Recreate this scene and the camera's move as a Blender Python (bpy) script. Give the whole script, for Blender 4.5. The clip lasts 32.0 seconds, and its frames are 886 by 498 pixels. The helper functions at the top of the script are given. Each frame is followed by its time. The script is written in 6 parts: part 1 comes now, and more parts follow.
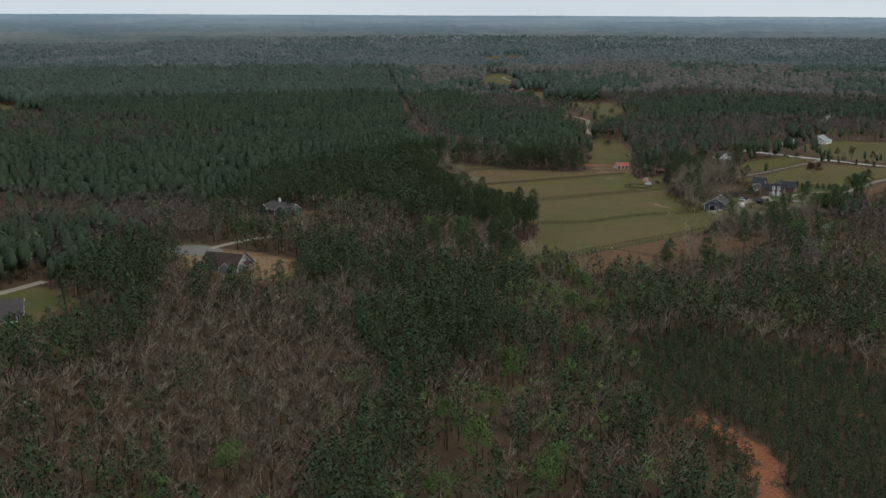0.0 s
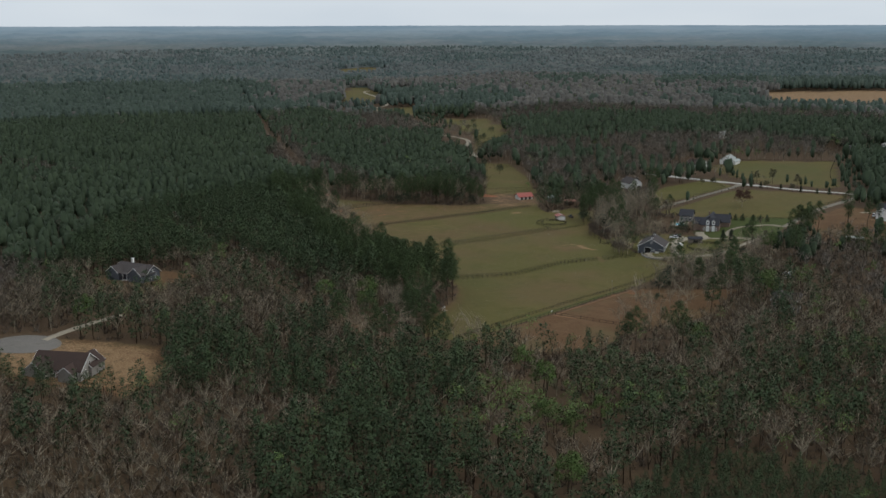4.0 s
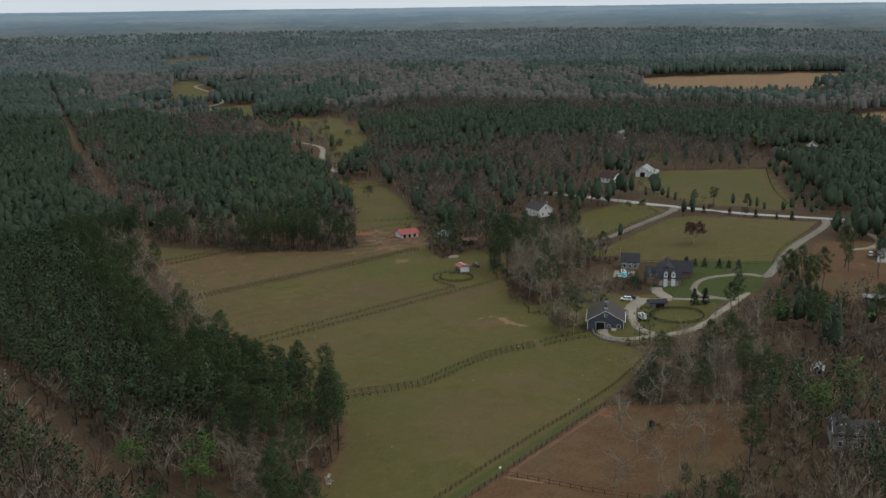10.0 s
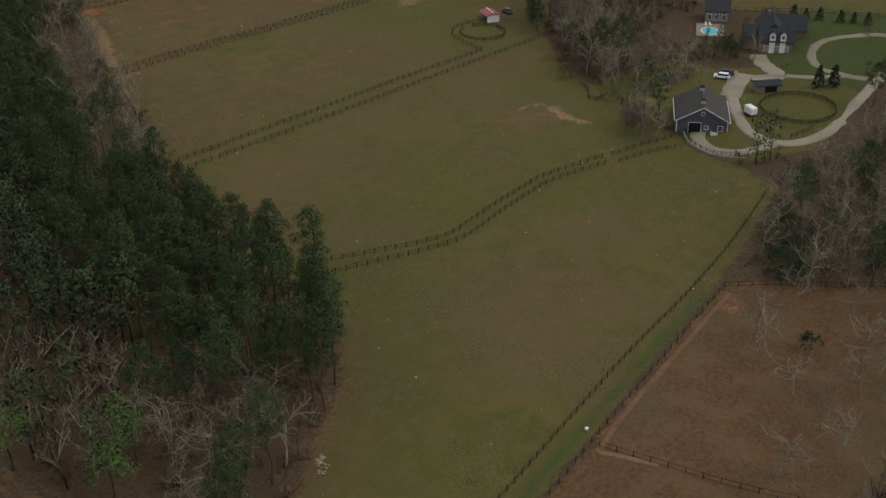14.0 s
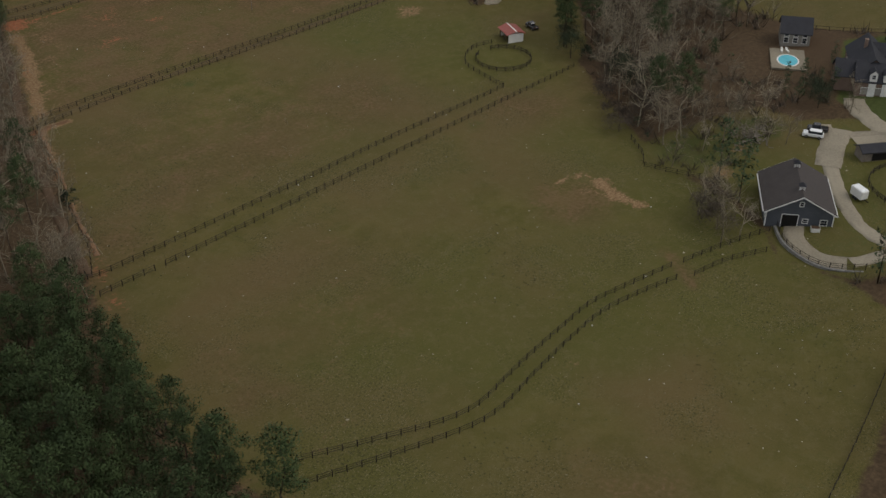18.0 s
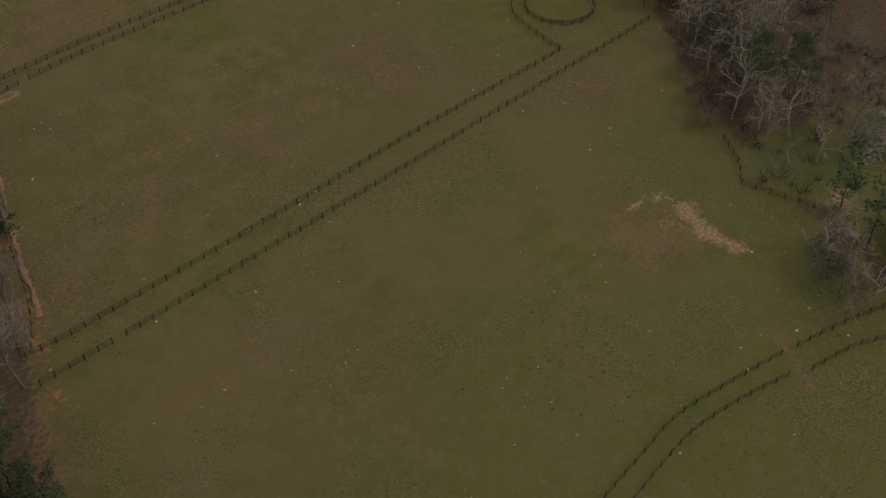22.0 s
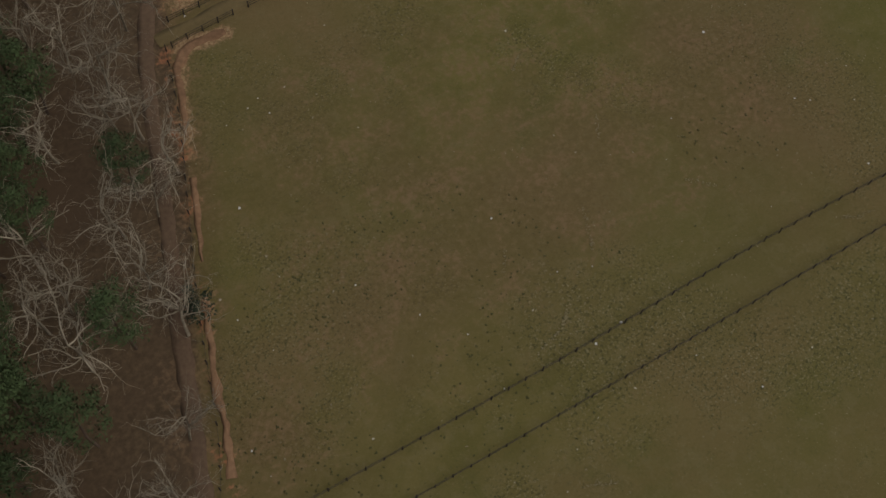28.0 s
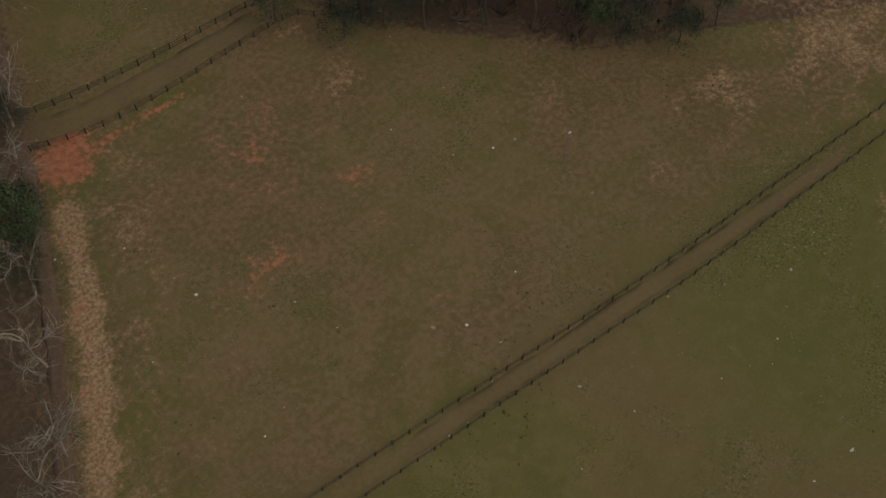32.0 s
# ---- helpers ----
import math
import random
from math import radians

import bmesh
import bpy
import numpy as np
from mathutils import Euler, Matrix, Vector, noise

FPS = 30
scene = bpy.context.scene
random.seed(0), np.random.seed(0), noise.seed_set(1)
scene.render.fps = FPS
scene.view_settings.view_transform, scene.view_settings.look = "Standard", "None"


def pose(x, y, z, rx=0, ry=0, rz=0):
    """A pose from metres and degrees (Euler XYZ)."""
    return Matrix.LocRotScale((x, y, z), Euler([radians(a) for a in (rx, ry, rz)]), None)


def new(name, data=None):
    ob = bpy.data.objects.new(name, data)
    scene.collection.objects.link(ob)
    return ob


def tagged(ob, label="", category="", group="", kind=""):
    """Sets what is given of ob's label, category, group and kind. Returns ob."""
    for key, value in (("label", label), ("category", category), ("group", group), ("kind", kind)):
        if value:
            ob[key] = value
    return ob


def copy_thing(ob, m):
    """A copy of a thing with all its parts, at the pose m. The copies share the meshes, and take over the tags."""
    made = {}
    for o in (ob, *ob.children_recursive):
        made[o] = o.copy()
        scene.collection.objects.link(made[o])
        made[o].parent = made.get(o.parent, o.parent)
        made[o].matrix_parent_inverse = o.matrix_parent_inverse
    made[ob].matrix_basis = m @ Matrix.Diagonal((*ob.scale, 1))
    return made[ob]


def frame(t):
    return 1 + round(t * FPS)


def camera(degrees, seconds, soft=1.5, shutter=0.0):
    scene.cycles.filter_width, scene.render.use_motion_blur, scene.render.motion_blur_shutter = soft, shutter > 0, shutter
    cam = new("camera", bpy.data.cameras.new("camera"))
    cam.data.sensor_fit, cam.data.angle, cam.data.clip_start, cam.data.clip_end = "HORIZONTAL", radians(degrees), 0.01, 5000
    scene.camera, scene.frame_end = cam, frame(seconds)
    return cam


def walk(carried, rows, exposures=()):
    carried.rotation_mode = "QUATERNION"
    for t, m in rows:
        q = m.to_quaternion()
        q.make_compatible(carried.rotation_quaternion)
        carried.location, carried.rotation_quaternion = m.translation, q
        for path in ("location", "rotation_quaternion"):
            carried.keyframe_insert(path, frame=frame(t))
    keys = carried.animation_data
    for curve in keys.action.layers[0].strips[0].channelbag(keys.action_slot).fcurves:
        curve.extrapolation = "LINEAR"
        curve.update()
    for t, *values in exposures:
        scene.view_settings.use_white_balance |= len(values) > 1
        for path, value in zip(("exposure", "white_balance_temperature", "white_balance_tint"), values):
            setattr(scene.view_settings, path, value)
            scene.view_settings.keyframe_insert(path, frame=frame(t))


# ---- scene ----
cam = camera(43.7, 32.0, 1.5)
METRES, EYE, TILT, LEAN, TURN = 750.0, 119.3, -0.9, 3.3, -32.0
ROWS = [
    (0.0, 0.0, 0.0, 0.0, 0.71, -11.26, -3.56),
    (0.5, -0.0005, 0.0184, 0.0015, 2.78, -11.37, -3.77),
    (1.0, -0.0022, 0.0358, 0.0022, 3.6, -11.4, -3.81),
    (1.5, -0.0052, 0.0538, 0.0021, 4.0, -11.38, -3.83),
    (2.0, -0.0094, 0.0727, 0.0025, 4.23, -11.3, -3.84),
    (2.5, -0.0145, 0.092, 0.0023, 4.37, -11.23, -3.88),
    (3.0, -0.0204, 0.1117, 0.0026, 4.21, -11.16, -3.86),
    (3.5, -0.0255, 0.132, 0.0031, -1.1, -10.74, -3.5),
    (4.0, -0.0297, 0.1525, 0.0031, -7.26, -10.32, -3.06),
    (4.5, -0.0319, 0.1736, 0.003, -11.28, -10.11, -2.72),
    (6.5, -0.0307, 0.2524, 0.007, -14.55, -10.47, -2.41),
    (7.0, -0.0285, 0.2726, 0.0071, -14.88, -10.53, -2.36),
    (7.5, -0.0253, 0.2944, 0.0067, -15.11, -10.65, -2.32),
    (8.0, -0.0219, 0.3168, 0.0062, -15.35, -10.75, -2.37),
    (8.5, -0.0179, 0.3383, 0.0073, -15.38, -10.79, -2.45),
    (9.0, -0.0149, 0.3578, 0.0092, -15.44, -10.81, -2.38),
    (9.5, -0.0125, 0.3767, 0.01, -15.56, -10.84, -2.3),
    (10.0, -0.0095, 0.3959, 0.0099, -15.61, -10.81, -2.24),
    (10.5, -0.0063, 0.4154, 0.0101, -15.69, -10.82, -2.23),
    (11.0, -0.0027, 0.4354, 0.01, -15.76, -10.78, -2.22),
    (11.5, 0.0012, 0.456, 0.0106, -15.79, -10.8, -2.28),
    (12.0, 0.0052, 0.4767, 0.0114, -15.87, -11.5, -2.28),
    (12.5, 0.0095, 0.4988, 0.0119, -15.96, -21.09, -2.26),
    (13.0, 0.0134, 0.5202, 0.0126, -16.03, -24.35, -2.27),
    (13.5, 0.0169, 0.5411, 0.0137, -16.12, -27.16, -2.36),
    (14.0, 0.021, 0.5623, 0.0147, -16.18, -27.99, -2.38),
    (14.5, 0.0249, 0.5831, 0.0158, -16.26, -28.56, -2.42),
    (15.0, 0.0295, 0.6039, 0.0169, -16.29, -29.05, -2.42),
    (15.5, 0.0319, 0.6148, 0.0172, -16.35, -29.05, -2.45),
    (17.5, 0.0425, 0.6584, 0.019, -16.45, -30.23, -2.57),
    (18.0, 0.045, 0.6698, 0.02, -16.49, -31.93, -2.62),
    (18.5, 0.0478, 0.6812, 0.0202, -16.54, -33.68, -2.62),
    (19.0, 0.0505, 0.6927, 0.0202, -16.59, -35.36, -2.65),
    (19.5, 0.0536, 0.704, 0.0204, -16.65, -36.77, -2.67),
    (20.0, 0.0567, 0.7153, 0.0212, -16.6, -38.69, -2.7),
    (20.5, 0.0592, 0.7262, 0.0226, -16.65, -40.96, -2.77),
    (21.0, 0.0614, 0.7369, 0.0238, -16.68, -41.43, -2.82),
    (21.5, 0.0636, 0.747, 0.0249, -16.35, -41.48, -2.82),
    (22.0, 0.0653, 0.7572, 0.0256, -14.97, -41.59, -2.92),
    (22.5, 0.0668, 0.7674, 0.0259, -12.2, -41.74, -3.1),
    (23.0, 0.0681, 0.778, 0.026, -8.89, -41.94, -3.33),
    (23.5, 0.0686, 0.7892, 0.0259, -3.61, -42.28, -3.71),
    (24.0, 0.0686, 0.8005, 0.0253, 0.92, -43.93, -4.03),
    (24.5, 0.0677, 0.8121, 0.025, 3.14, -44.97, -4.24),
    (26.5, 0.0594, 0.8582, 0.0282, 5.72, -63.92, -4.65),
    (27.0, 0.0571, 0.8691, 0.0288, 4.49, -64.18, -4.59),
    (27.5, 0.0549, 0.8802, 0.0293, 1.72, -64.06, -4.45),
    (28.0, 0.0532, 0.8906, 0.0295, -1.14, -63.88, -4.33),
    (28.5, 0.0517, 0.902, 0.0298, -3.68, -63.73, -4.15),
    (29.0, 0.0506, 0.9134, 0.03, -5.39, -63.65, -4.04),
    (29.5, 0.0499, 0.9249, 0.0299, -6.39, -63.49, -3.96),
    (30.0, 0.0489, 0.9368, 0.0299, -6.92, -62.97, -4.09),
    (30.5, 0.0486, 0.9483, 0.0293, -7.24, -62.14, -4.09),
    (31.0, 0.0486, 0.9602, 0.029, -7.53, -61.37, -4.05),
    (31.5, 0.049, 0.972, 0.0289, -7.73, -60.5, -4.05),
    (32.0, 0.0493, 0.9841, 0.0288, -7.85, -58.85, -4.09),
]
EXPOSURES = [(0.0, 0.3, 6200.0, 7.0), (11.5, 0.3, 6200.0, 7.0), (14.0, 0.12, 6560.0, 8.0), (22.0, 0.03, 6720.0, 9.5), (32.0, 0.0, 6800.0, 12.0)]
walk(cam, [(t, pose(0, 0, EYE, TILT, LEAN, TURN) @ pose(METRES * x, METRES * y, METRES * z, 90 + pitch, roll, yaw)) for t, x, y, z, yaw, pitch, roll in ROWS], EXPOSURES)

# ---- world and light ----
world = bpy.data.worlds.new("sky")
scene.world = world
world.use_nodes = True
wt = world.node_tree
wt.nodes.clear()
w_out = wt.nodes.new("ShaderNodeOutputWorld")
w_bg = wt.nodes.new("ShaderNodeBackground")
w_sky = wt.nodes.new("ShaderNodeTexSky")
w_sky.sky_type, w_sky.sun_disc = "NISHITA", False
w_sky.sun_elevation, w_sky.sun_rotation = radians(52), radians(150)
w_sky.air_density, w_sky.dust_density, w_sky.ozone_density = 1.0, 4.0, 1.0
w_co = wt.nodes.new("ShaderNodeTexCoord")
w_map = wt.nodes.new("ShaderNodeMapping")
w_map.inputs["Scale"].default_value = (1.0, 1.0, 5.0)
w_noise = wt.nodes.new("ShaderNodeTexNoise")
w_noise.inputs["Scale"].default_value, w_noise.inputs["Detail"].default_value = 2.2, 4.0
w_ramp = wt.nodes.new("ShaderNodeValToRGB")
w_ramp.color_ramp.elements[0].position, w_ramp.color_ramp.elements[1].position = 0.3, 0.72
w_ramp.color_ramp.elements[0].color = (5.6, 6.0, 6.5, 1)
w_ramp.color_ramp.elements[1].color = (6.9, 7.1, 7.3, 1)
w_mix = wt.nodes.new("ShaderNodeMixRGB")
w_mix.inputs[0].default_value = 0.85
wt.links.new(w_co.outputs["Generated"], w_map.inputs[0])
wt.links.new(w_map.outputs[0], w_noise.inputs["Vector"])
wt.links.new(w_noise.outputs[0], w_ramp.inputs[0])
wt.links.new(w_sky.outputs[0], w_mix.inputs[1])
wt.links.new(w_ramp.outputs[0], w_mix.inputs[2])
wt.links.new(w_mix.outputs[0], w_bg.inputs[0])
w_bg.inputs[1].default_value = 0.1
wt.links.new(w_bg.outputs[0], w_out.inputs[0])

sun = new("sun", bpy.data.lights.new("sun", "SUN"))
sun.data.energy, sun.data.angle, sun.data.color = 0.7, radians(25), (1.0, 0.95, 0.88)
sun.matrix_world = pose(0, 0, 300, 38, 0, 30)


# ---- plan ----
def sm(a):
    a = np.clip(a, 0, 1)
    return a * a * (3 - 2 * a)


def ground_z(x, y):
    """Height of the ground: a shallow valley, low hills farther off, a rise to the horizon."""
    x, y = np.asarray(x, float), np.asarray(y, float)
    r = 0.82 * x - 0.57 * y
    d = np.hypot(x - 300, y - 400)
    z = 2.5 * sm((r - 100) / 40) + 7.5 * sm((r - 150) / 100) + 9 * sm((-r - 75) / 90) * sm((650 - y) / 150)
    z = z * (1 - sm((d - 1500) / 1500))
    z = z + 5 * np.sin(x / 190 + 1) * np.cos(y / 260) * sm((d - 800) / 600) * (1 - 0.8 * sm((d - 2300) / 1000))
    return z + 103 * np.clip((d - 1700) / 2700, 0, 1) ** 1.5 - 60 * np.clip((d - 4410) / 200, 0, 1)


def gz(x, y):
    return float(ground_z(x, y))


def vnoise(x, y, scale, seed=0):
    """Smooth lattice noise between 0 and 1."""
    u, v = np.asarray(x) / scale + 1000, np.asarray(y) / scale + 1000
    i, j = np.floor(u).astype(np.int64), np.floor(v).astype(np.int64)
    f, g = sm(u - i), sm(v - j)

    def h(a, b):
        n = (a * 374761393 + b * 668265263 + seed * 982451653) & 0x7FFFFFFF
        n = ((n ^ (n >> 13)) * 1274126177) & 0x7FFFFFFF
        return ((n ^ (n >> 16)) & 0xFFFF) / 65535.0
    return (h(i, j) * (1 - f) + h(i + 1, j) * f) * (1 - g) + (h(i, j + 1) * (1 - f) + h(i + 1, j + 1) * f) * g


def seg_dist(x, y, pts, closed=False):
    best = np.full(np.shape(x), 1e9)
    last = len(pts) if closed else len(pts) - 1
    for k in range(last):
        (ax, ay), (bx_, by_) = pts[k], pts[(k + 1) % len(pts)]
        dx, dy = bx_ - ax, by_ - ay
        t = np.clip(((x - ax) * dx + (y - ay) * dy) / (dx * dx + dy * dy + 1e-9), 0, 1)
        best = np.minimum(best, np.hypot(x - ax - t * dx, y - ay - t * dy))
    return best


def inside(x, y, poly):
    c = np.zeros(np.shape(x), bool)
    for k in range(len(poly)):
        (ax, ay), (bx_, by_) = poly[k], poly[k - 1]
        if ay != by_:
            c ^= ((ay > y) != (by_ > y)) & (x < (bx_ - ax) * (y - ay) / (by_ - ay) + ax)
    return c


def signed(x, y, poly):
    d = seg_dist(x, y, poly, True)
    return np.where(inside(x, y, poly), d, -d)


def smooth_line(pts, step, closed=False):
    """Points at even steps along a Catmull-Rom curve through pts."""
    p = [Vector((a, b)) for a, b in pts]
    n, fine = len(p), []
    for k in range(n if closed else n - 1):
        if closed:
            q = [p[(k + o) % n] for o in (-1, 0, 1, 2)]
        else:
            q = [p[max(0, min(n - 1, k + o))] for o in (-1, 0, 1, 2)]
        m = max(2, int((q[2] - q[1]).length / 0.6))
        for s in range(m):
            t = s / m
            fine.append(0.5 * (2 * q[1] + (q[2] - q[0]) * t + (2 * q[0] - 5 * q[1] + 4 * q[2] - q[3]) * t * t + (3 * q[1] - q[0] - 3 * q[2] + q[3]) * t ** 3))
    fine.append(p[0] if closed else p[-1])
    length = [0.0]
    for a, b in zip(fine, fine[1:]):
        length.append(length[-1] + (b - a).length)
    count = max(1, round(length[-1] / step))
    xs = np.interp(np.linspace(0, length[-1], count + 1), length, [v.x for v in fine])
    ys = np.interp(np.linspace(0, length[-1], count + 1), length, [v.y for v in fine])
    return list(zip(xs.tolist(), ys.tolist()))


WEST_EDGE = [(300, 437), (312, 452), (330, 464), (346, 474), (358, 485), (366, 499), (364, 520), (367, 545), (379, 574), (392, 603), (400, 620), (408, 641), (417, 662), (429, 689), (438, 709), (446, 735)]
PASTURE = WEST_EDGE + [(462, 748), (478, 722), (485, 700), (495, 690), (512, 672), (528, 664), (545, 655), (560, 645), (545, 625), (534, 598), (536, 580), (524, 562), (503, 533), (492, 517), (489, 500), (482, 486), (474, 479), (475, 466), (470, 450), (445, 444), (424, 440), (392, 435.5), (363, 430.5), (330, 426), (308, 422)]
PADDOCK = [(308, 421), (330, 425), (362, 429), (392, 434), (424, 438), (432, 432), (436, 420), (450, 400), (410, 384), (372, 390), (345, 384), (322, 388), (312, 406)]
BARN_YARD = [(492, 502), (530, 502), (545, 485), (535, 456), (495, 452), (476, 463), (474, 479), (484, 486)]
HOUSE_LAWN = [(578, 514), (592, 497), (600, 468), (563, 457), (538, 462), (536, 480), (545, 500)]
FIELD_TREE = [(583, 557), (664, 558), (694, 491), (600, 468), (591, 497), (580, 528)]
FIELD_LANE = [(590, 565), (602, 573), (673, 569), (700, 600), (655, 615), (612, 592)]
FIELD_ROAD = [(790, 652), (846, 596), (716, 512), (700, 560), (707, 589), (738, 640)]
EAST_YARD = [(650, 470), (668, 440), (643, 392), (598, 382), (565, 395), (556, 425), (590, 457)]
VALLEY = [(556, 690), (584, 724), (623, 775), (652, 827), (668, 842), (688, 812), (642, 740), (610, 700), (592, 676)]
VALLEY_TOP = [(719, 895), (813, 996), (876, 1105), (941, 1230), (956, 1150), (908, 1068), (860, 1003), (768, 905), (722, 872)]
RED_YARD = [(519, 641), (531, 661), (548, 686), (568, 704), (580, 690), (582, 655), (566, 640), (547, 637)]
SHED_YARD = [(523, 563), (520, 592), (540, 612), (562, 612), (560, 590), (540, 572)]
FAR_GREEN = [(1180, 1790), (1206, 1755), (1040, 1480), (985, 1500)]
FAR_GREEN_B = [(960, 1390), (905, 1245), (1005, 1320), (1020, 1390)]
FAR_GREEN_C = [(1175, 1690), (1250, 1690), (1190, 1560), (1120, 1560)]
FAR_TAN = [(1530, 1165), (1400, 1022), (1505, 862), (1560, 885), (1620, 866), (1770, 930), (1758, 1000), (1695, 1060), (1632, 1132)]
FAR_SOIL = [(1172, 692), (1284, 698), (1316, 668), (1260, 618), (1176, 612)]
FAR_WEST = [(158, 1365), (250, 1390), (262, 1450), (240, 1560), (178, 1560), (148, 1450)]
FAR_PALE = [(1500, 2330), (1620, 2330), (1560, 2150), (1440, 2150)]
STRAW_YARD = [(146, 498), (179, 502), (212, 485), (200, 452), (178, 438), (150, 466)]
PORCH_YARD = [(52, 402), (78, 397), (90, 425), (88, 458), (62, 464), (50, 435)]
GREY_YARD = [(232, 606), (222, 574), (244, 556), (282, 588), (262, 626)]
YOUNG_PINES = [(242, 285), (285, 292), (305, 245), (290, 180), (230, 145), (200, 170), (223, 244)]
RED_CUT = [(229, 231), (228, 218), (226, 205), (218, 192), (209, 181), (196, 165)]
POWER_CUT = [(322, 700), (310, 628), (302, 558), (294, 511), (288, 475), (284, 430), (287, 392)]
PLANTATION_ROW = [(463, 745), (482, 800), (564, 972), (659, 1170), (999, 1841)]
ROAD = [(701, 672), (693, 626), (687, 586), (687, 555), (691, 528), (703, 493), (722, 440), (760, 380)]
LANE_UPPER = [(703, 493), (686, 484), (628, 474), (588, 464), (568, 460.5)]
LANE = [(568, 460.5), (556, 459), (531, 457), (514, 455), (505, 455), (496, 457.5), (491.5, 463), (493, 469.5), (499, 476.5), (512, 486), (525, 493), (531, 497)]
LANE_FENCED = [(594, 568), (628, 567), (671, 566), (688, 572)]
CIRCLE_DRIVE = [(578, 464), (579, 472), (572, 482), (564, 485.5), (553, 482), (546, 474), (545.5, 461)]
HOUSE_PATH = [(546, 466), (540, 474), (536, 483), (529, 491)]
VALLEY_ROAD = [(700, 868), (722, 902), (745, 934), (787, 982), (800, 1016), (806, 1060), (830, 1110), (880, 1200), (935, 1290), (960, 1390), (1020, 1440), (1090, 1560), (1150, 1680), (1235, 1685)]
WOOD_GRASS = [(490, 519), (496, 527), (506, 524), (518, 519), (530, 513), (530, 498), (520, 498), (505, 501), (494, 501)]
CUL_DRIVE = [(215, 528), (200, 519), (186, 510), (174, 501)]


# ---- materials ----
class Nodes:
    """Short names for the nodes of one material."""

    def __init__(self, name):
        self.mat = bpy.data.materials.new(name)
        self.mat.use_nodes = True
        self.t = self.mat.node_tree
        self.bsdf = self.t.nodes["Principled BSDF"]
        self.geo = self.t.nodes.new("ShaderNodeNewGeometry")
        self.obj = self.t.nodes.new("ShaderNodeObjectInfo")
        self.pos = self.geo.outputs["Position"]
        co = self.t.nodes.new("ShaderNodeTexCoord")
        self.local = co.outputs["Object"]

    def put(self, socket, v):
        if isinstance(v, bpy.types.NodeSocket):
            self.t.links.new(v, socket)
        else:
            socket.default_value = (*v, 1) if isinstance(v, tuple) and len(v) == 3 and socket.type == "RGBA" else v

    def noise(self, scale, detail=4.0, rough=0.55, at=None, stretch=None):
        n = self.t.nodes.new("ShaderNodeTexNoise")
        at = at or self.pos
        if stretch:
            m = self.t.nodes.new("ShaderNodeMapping")
            m.inputs["Scale"].default_value = stretch
            self.t.links.new(at, m.inputs[0])
            at = m.outputs[0]
        self.t.links.new(at, n.inputs["Vector"])
        n.inputs["Scale"].default_value, n.inputs["Detail"].default_value, n.inputs["Roughness"].default_value = scale, detail, rough
        return n.outputs[0]

    def math(self, op, a, b=0.0, c=0.0):
        n = self.t.nodes.new("ShaderNodeMath")
        n.operation = op
        for s, v in zip(n.inputs, (a, b, c)):
            self.put(s, v)
        return n.outputs[0]

    def step(self, v, lo, hi, to_lo=0.0, to_hi=1.0):
        n = self.t.nodes.new("ShaderNodeMapRange")
        n.interpolation_type = "SMOOTHSTEP"
        for s, w in zip(n.inputs, (v, lo, hi, to_lo, to_hi)):
            self.put(s, w)
        return n.outputs[0]

    def mix(self, f, a, b, kind="MIX"):
        n = self.t.nodes.new("ShaderNodeMixRGB")
        n.blend_type = kind
        for s, w in zip(n.inputs, (f, a, b)):
            self.put(s, w)
        return n.outputs[0]

    def attr(self, name):
        n = self.t.nodes.new("ShaderNodeAttribute")
        n.attribute_name = name
        return n

    def split(self, colour):
        n = self.t.nodes.new("ShaderNodeSeparateColor")
        self.t.links.new(colour, n.inputs[0])
        return n.outputs

    def bump(self, height, strength, distance):
        n = self.t.nodes.new("ShaderNodeBump")
        n.inputs["Strength"].default_value, n.inputs["Distance"].default_value = strength, distance
        self.t.links.new(height, n.inputs["Height"])
        self.t.links.new(n.outputs[0], self.bsdf.inputs["Normal"])

    def done(self, colour, rough=0.85, metal=0.0, spec=0.2):
        self.put(self.bsdf.inputs["Base Color"], colour)
        self.put(self.bsdf.inputs["Roughness"], rough)
        self.bsdf.inputs["Metallic"].default_value = metal
        self.bsdf.inputs["Specular IOR Level"].default_value = spec
        return self.mat


def rough_mat(name, a, b, fine=3.0, broad=0.3, rough=0.85, bump=0.3, depth=0.03, metal=0.0, spec=0.2, local=True, stretch=None):
    """A surface that goes from colour a to b by fine grain and broad stains."""
    n = Nodes(name)
    at = n.local if local else n.pos
    f, g = n.noise(fine, 5, 0.6, at, stretch), n.noise(broad, 3, 0.5, at)
    v = n.math("ADD", n.math("MULTIPLY", f, 0.6), n.math("MULTIPLY", g, 0.5))
    v = n.math("ADD", v, n.math("MULTIPLY", n.math("SUBTRACT", n.obj.outputs["Random"], 0.5), 0.18))
    col = n.mix(n.step(v, 0.3, 0.8), a, b)
    n.bump(f, bump, depth)
    return n.done(col, n.step(g, 0.2, 0.8, rough - 0.08, min(1.0, rough + 0.08)), metal, spec)


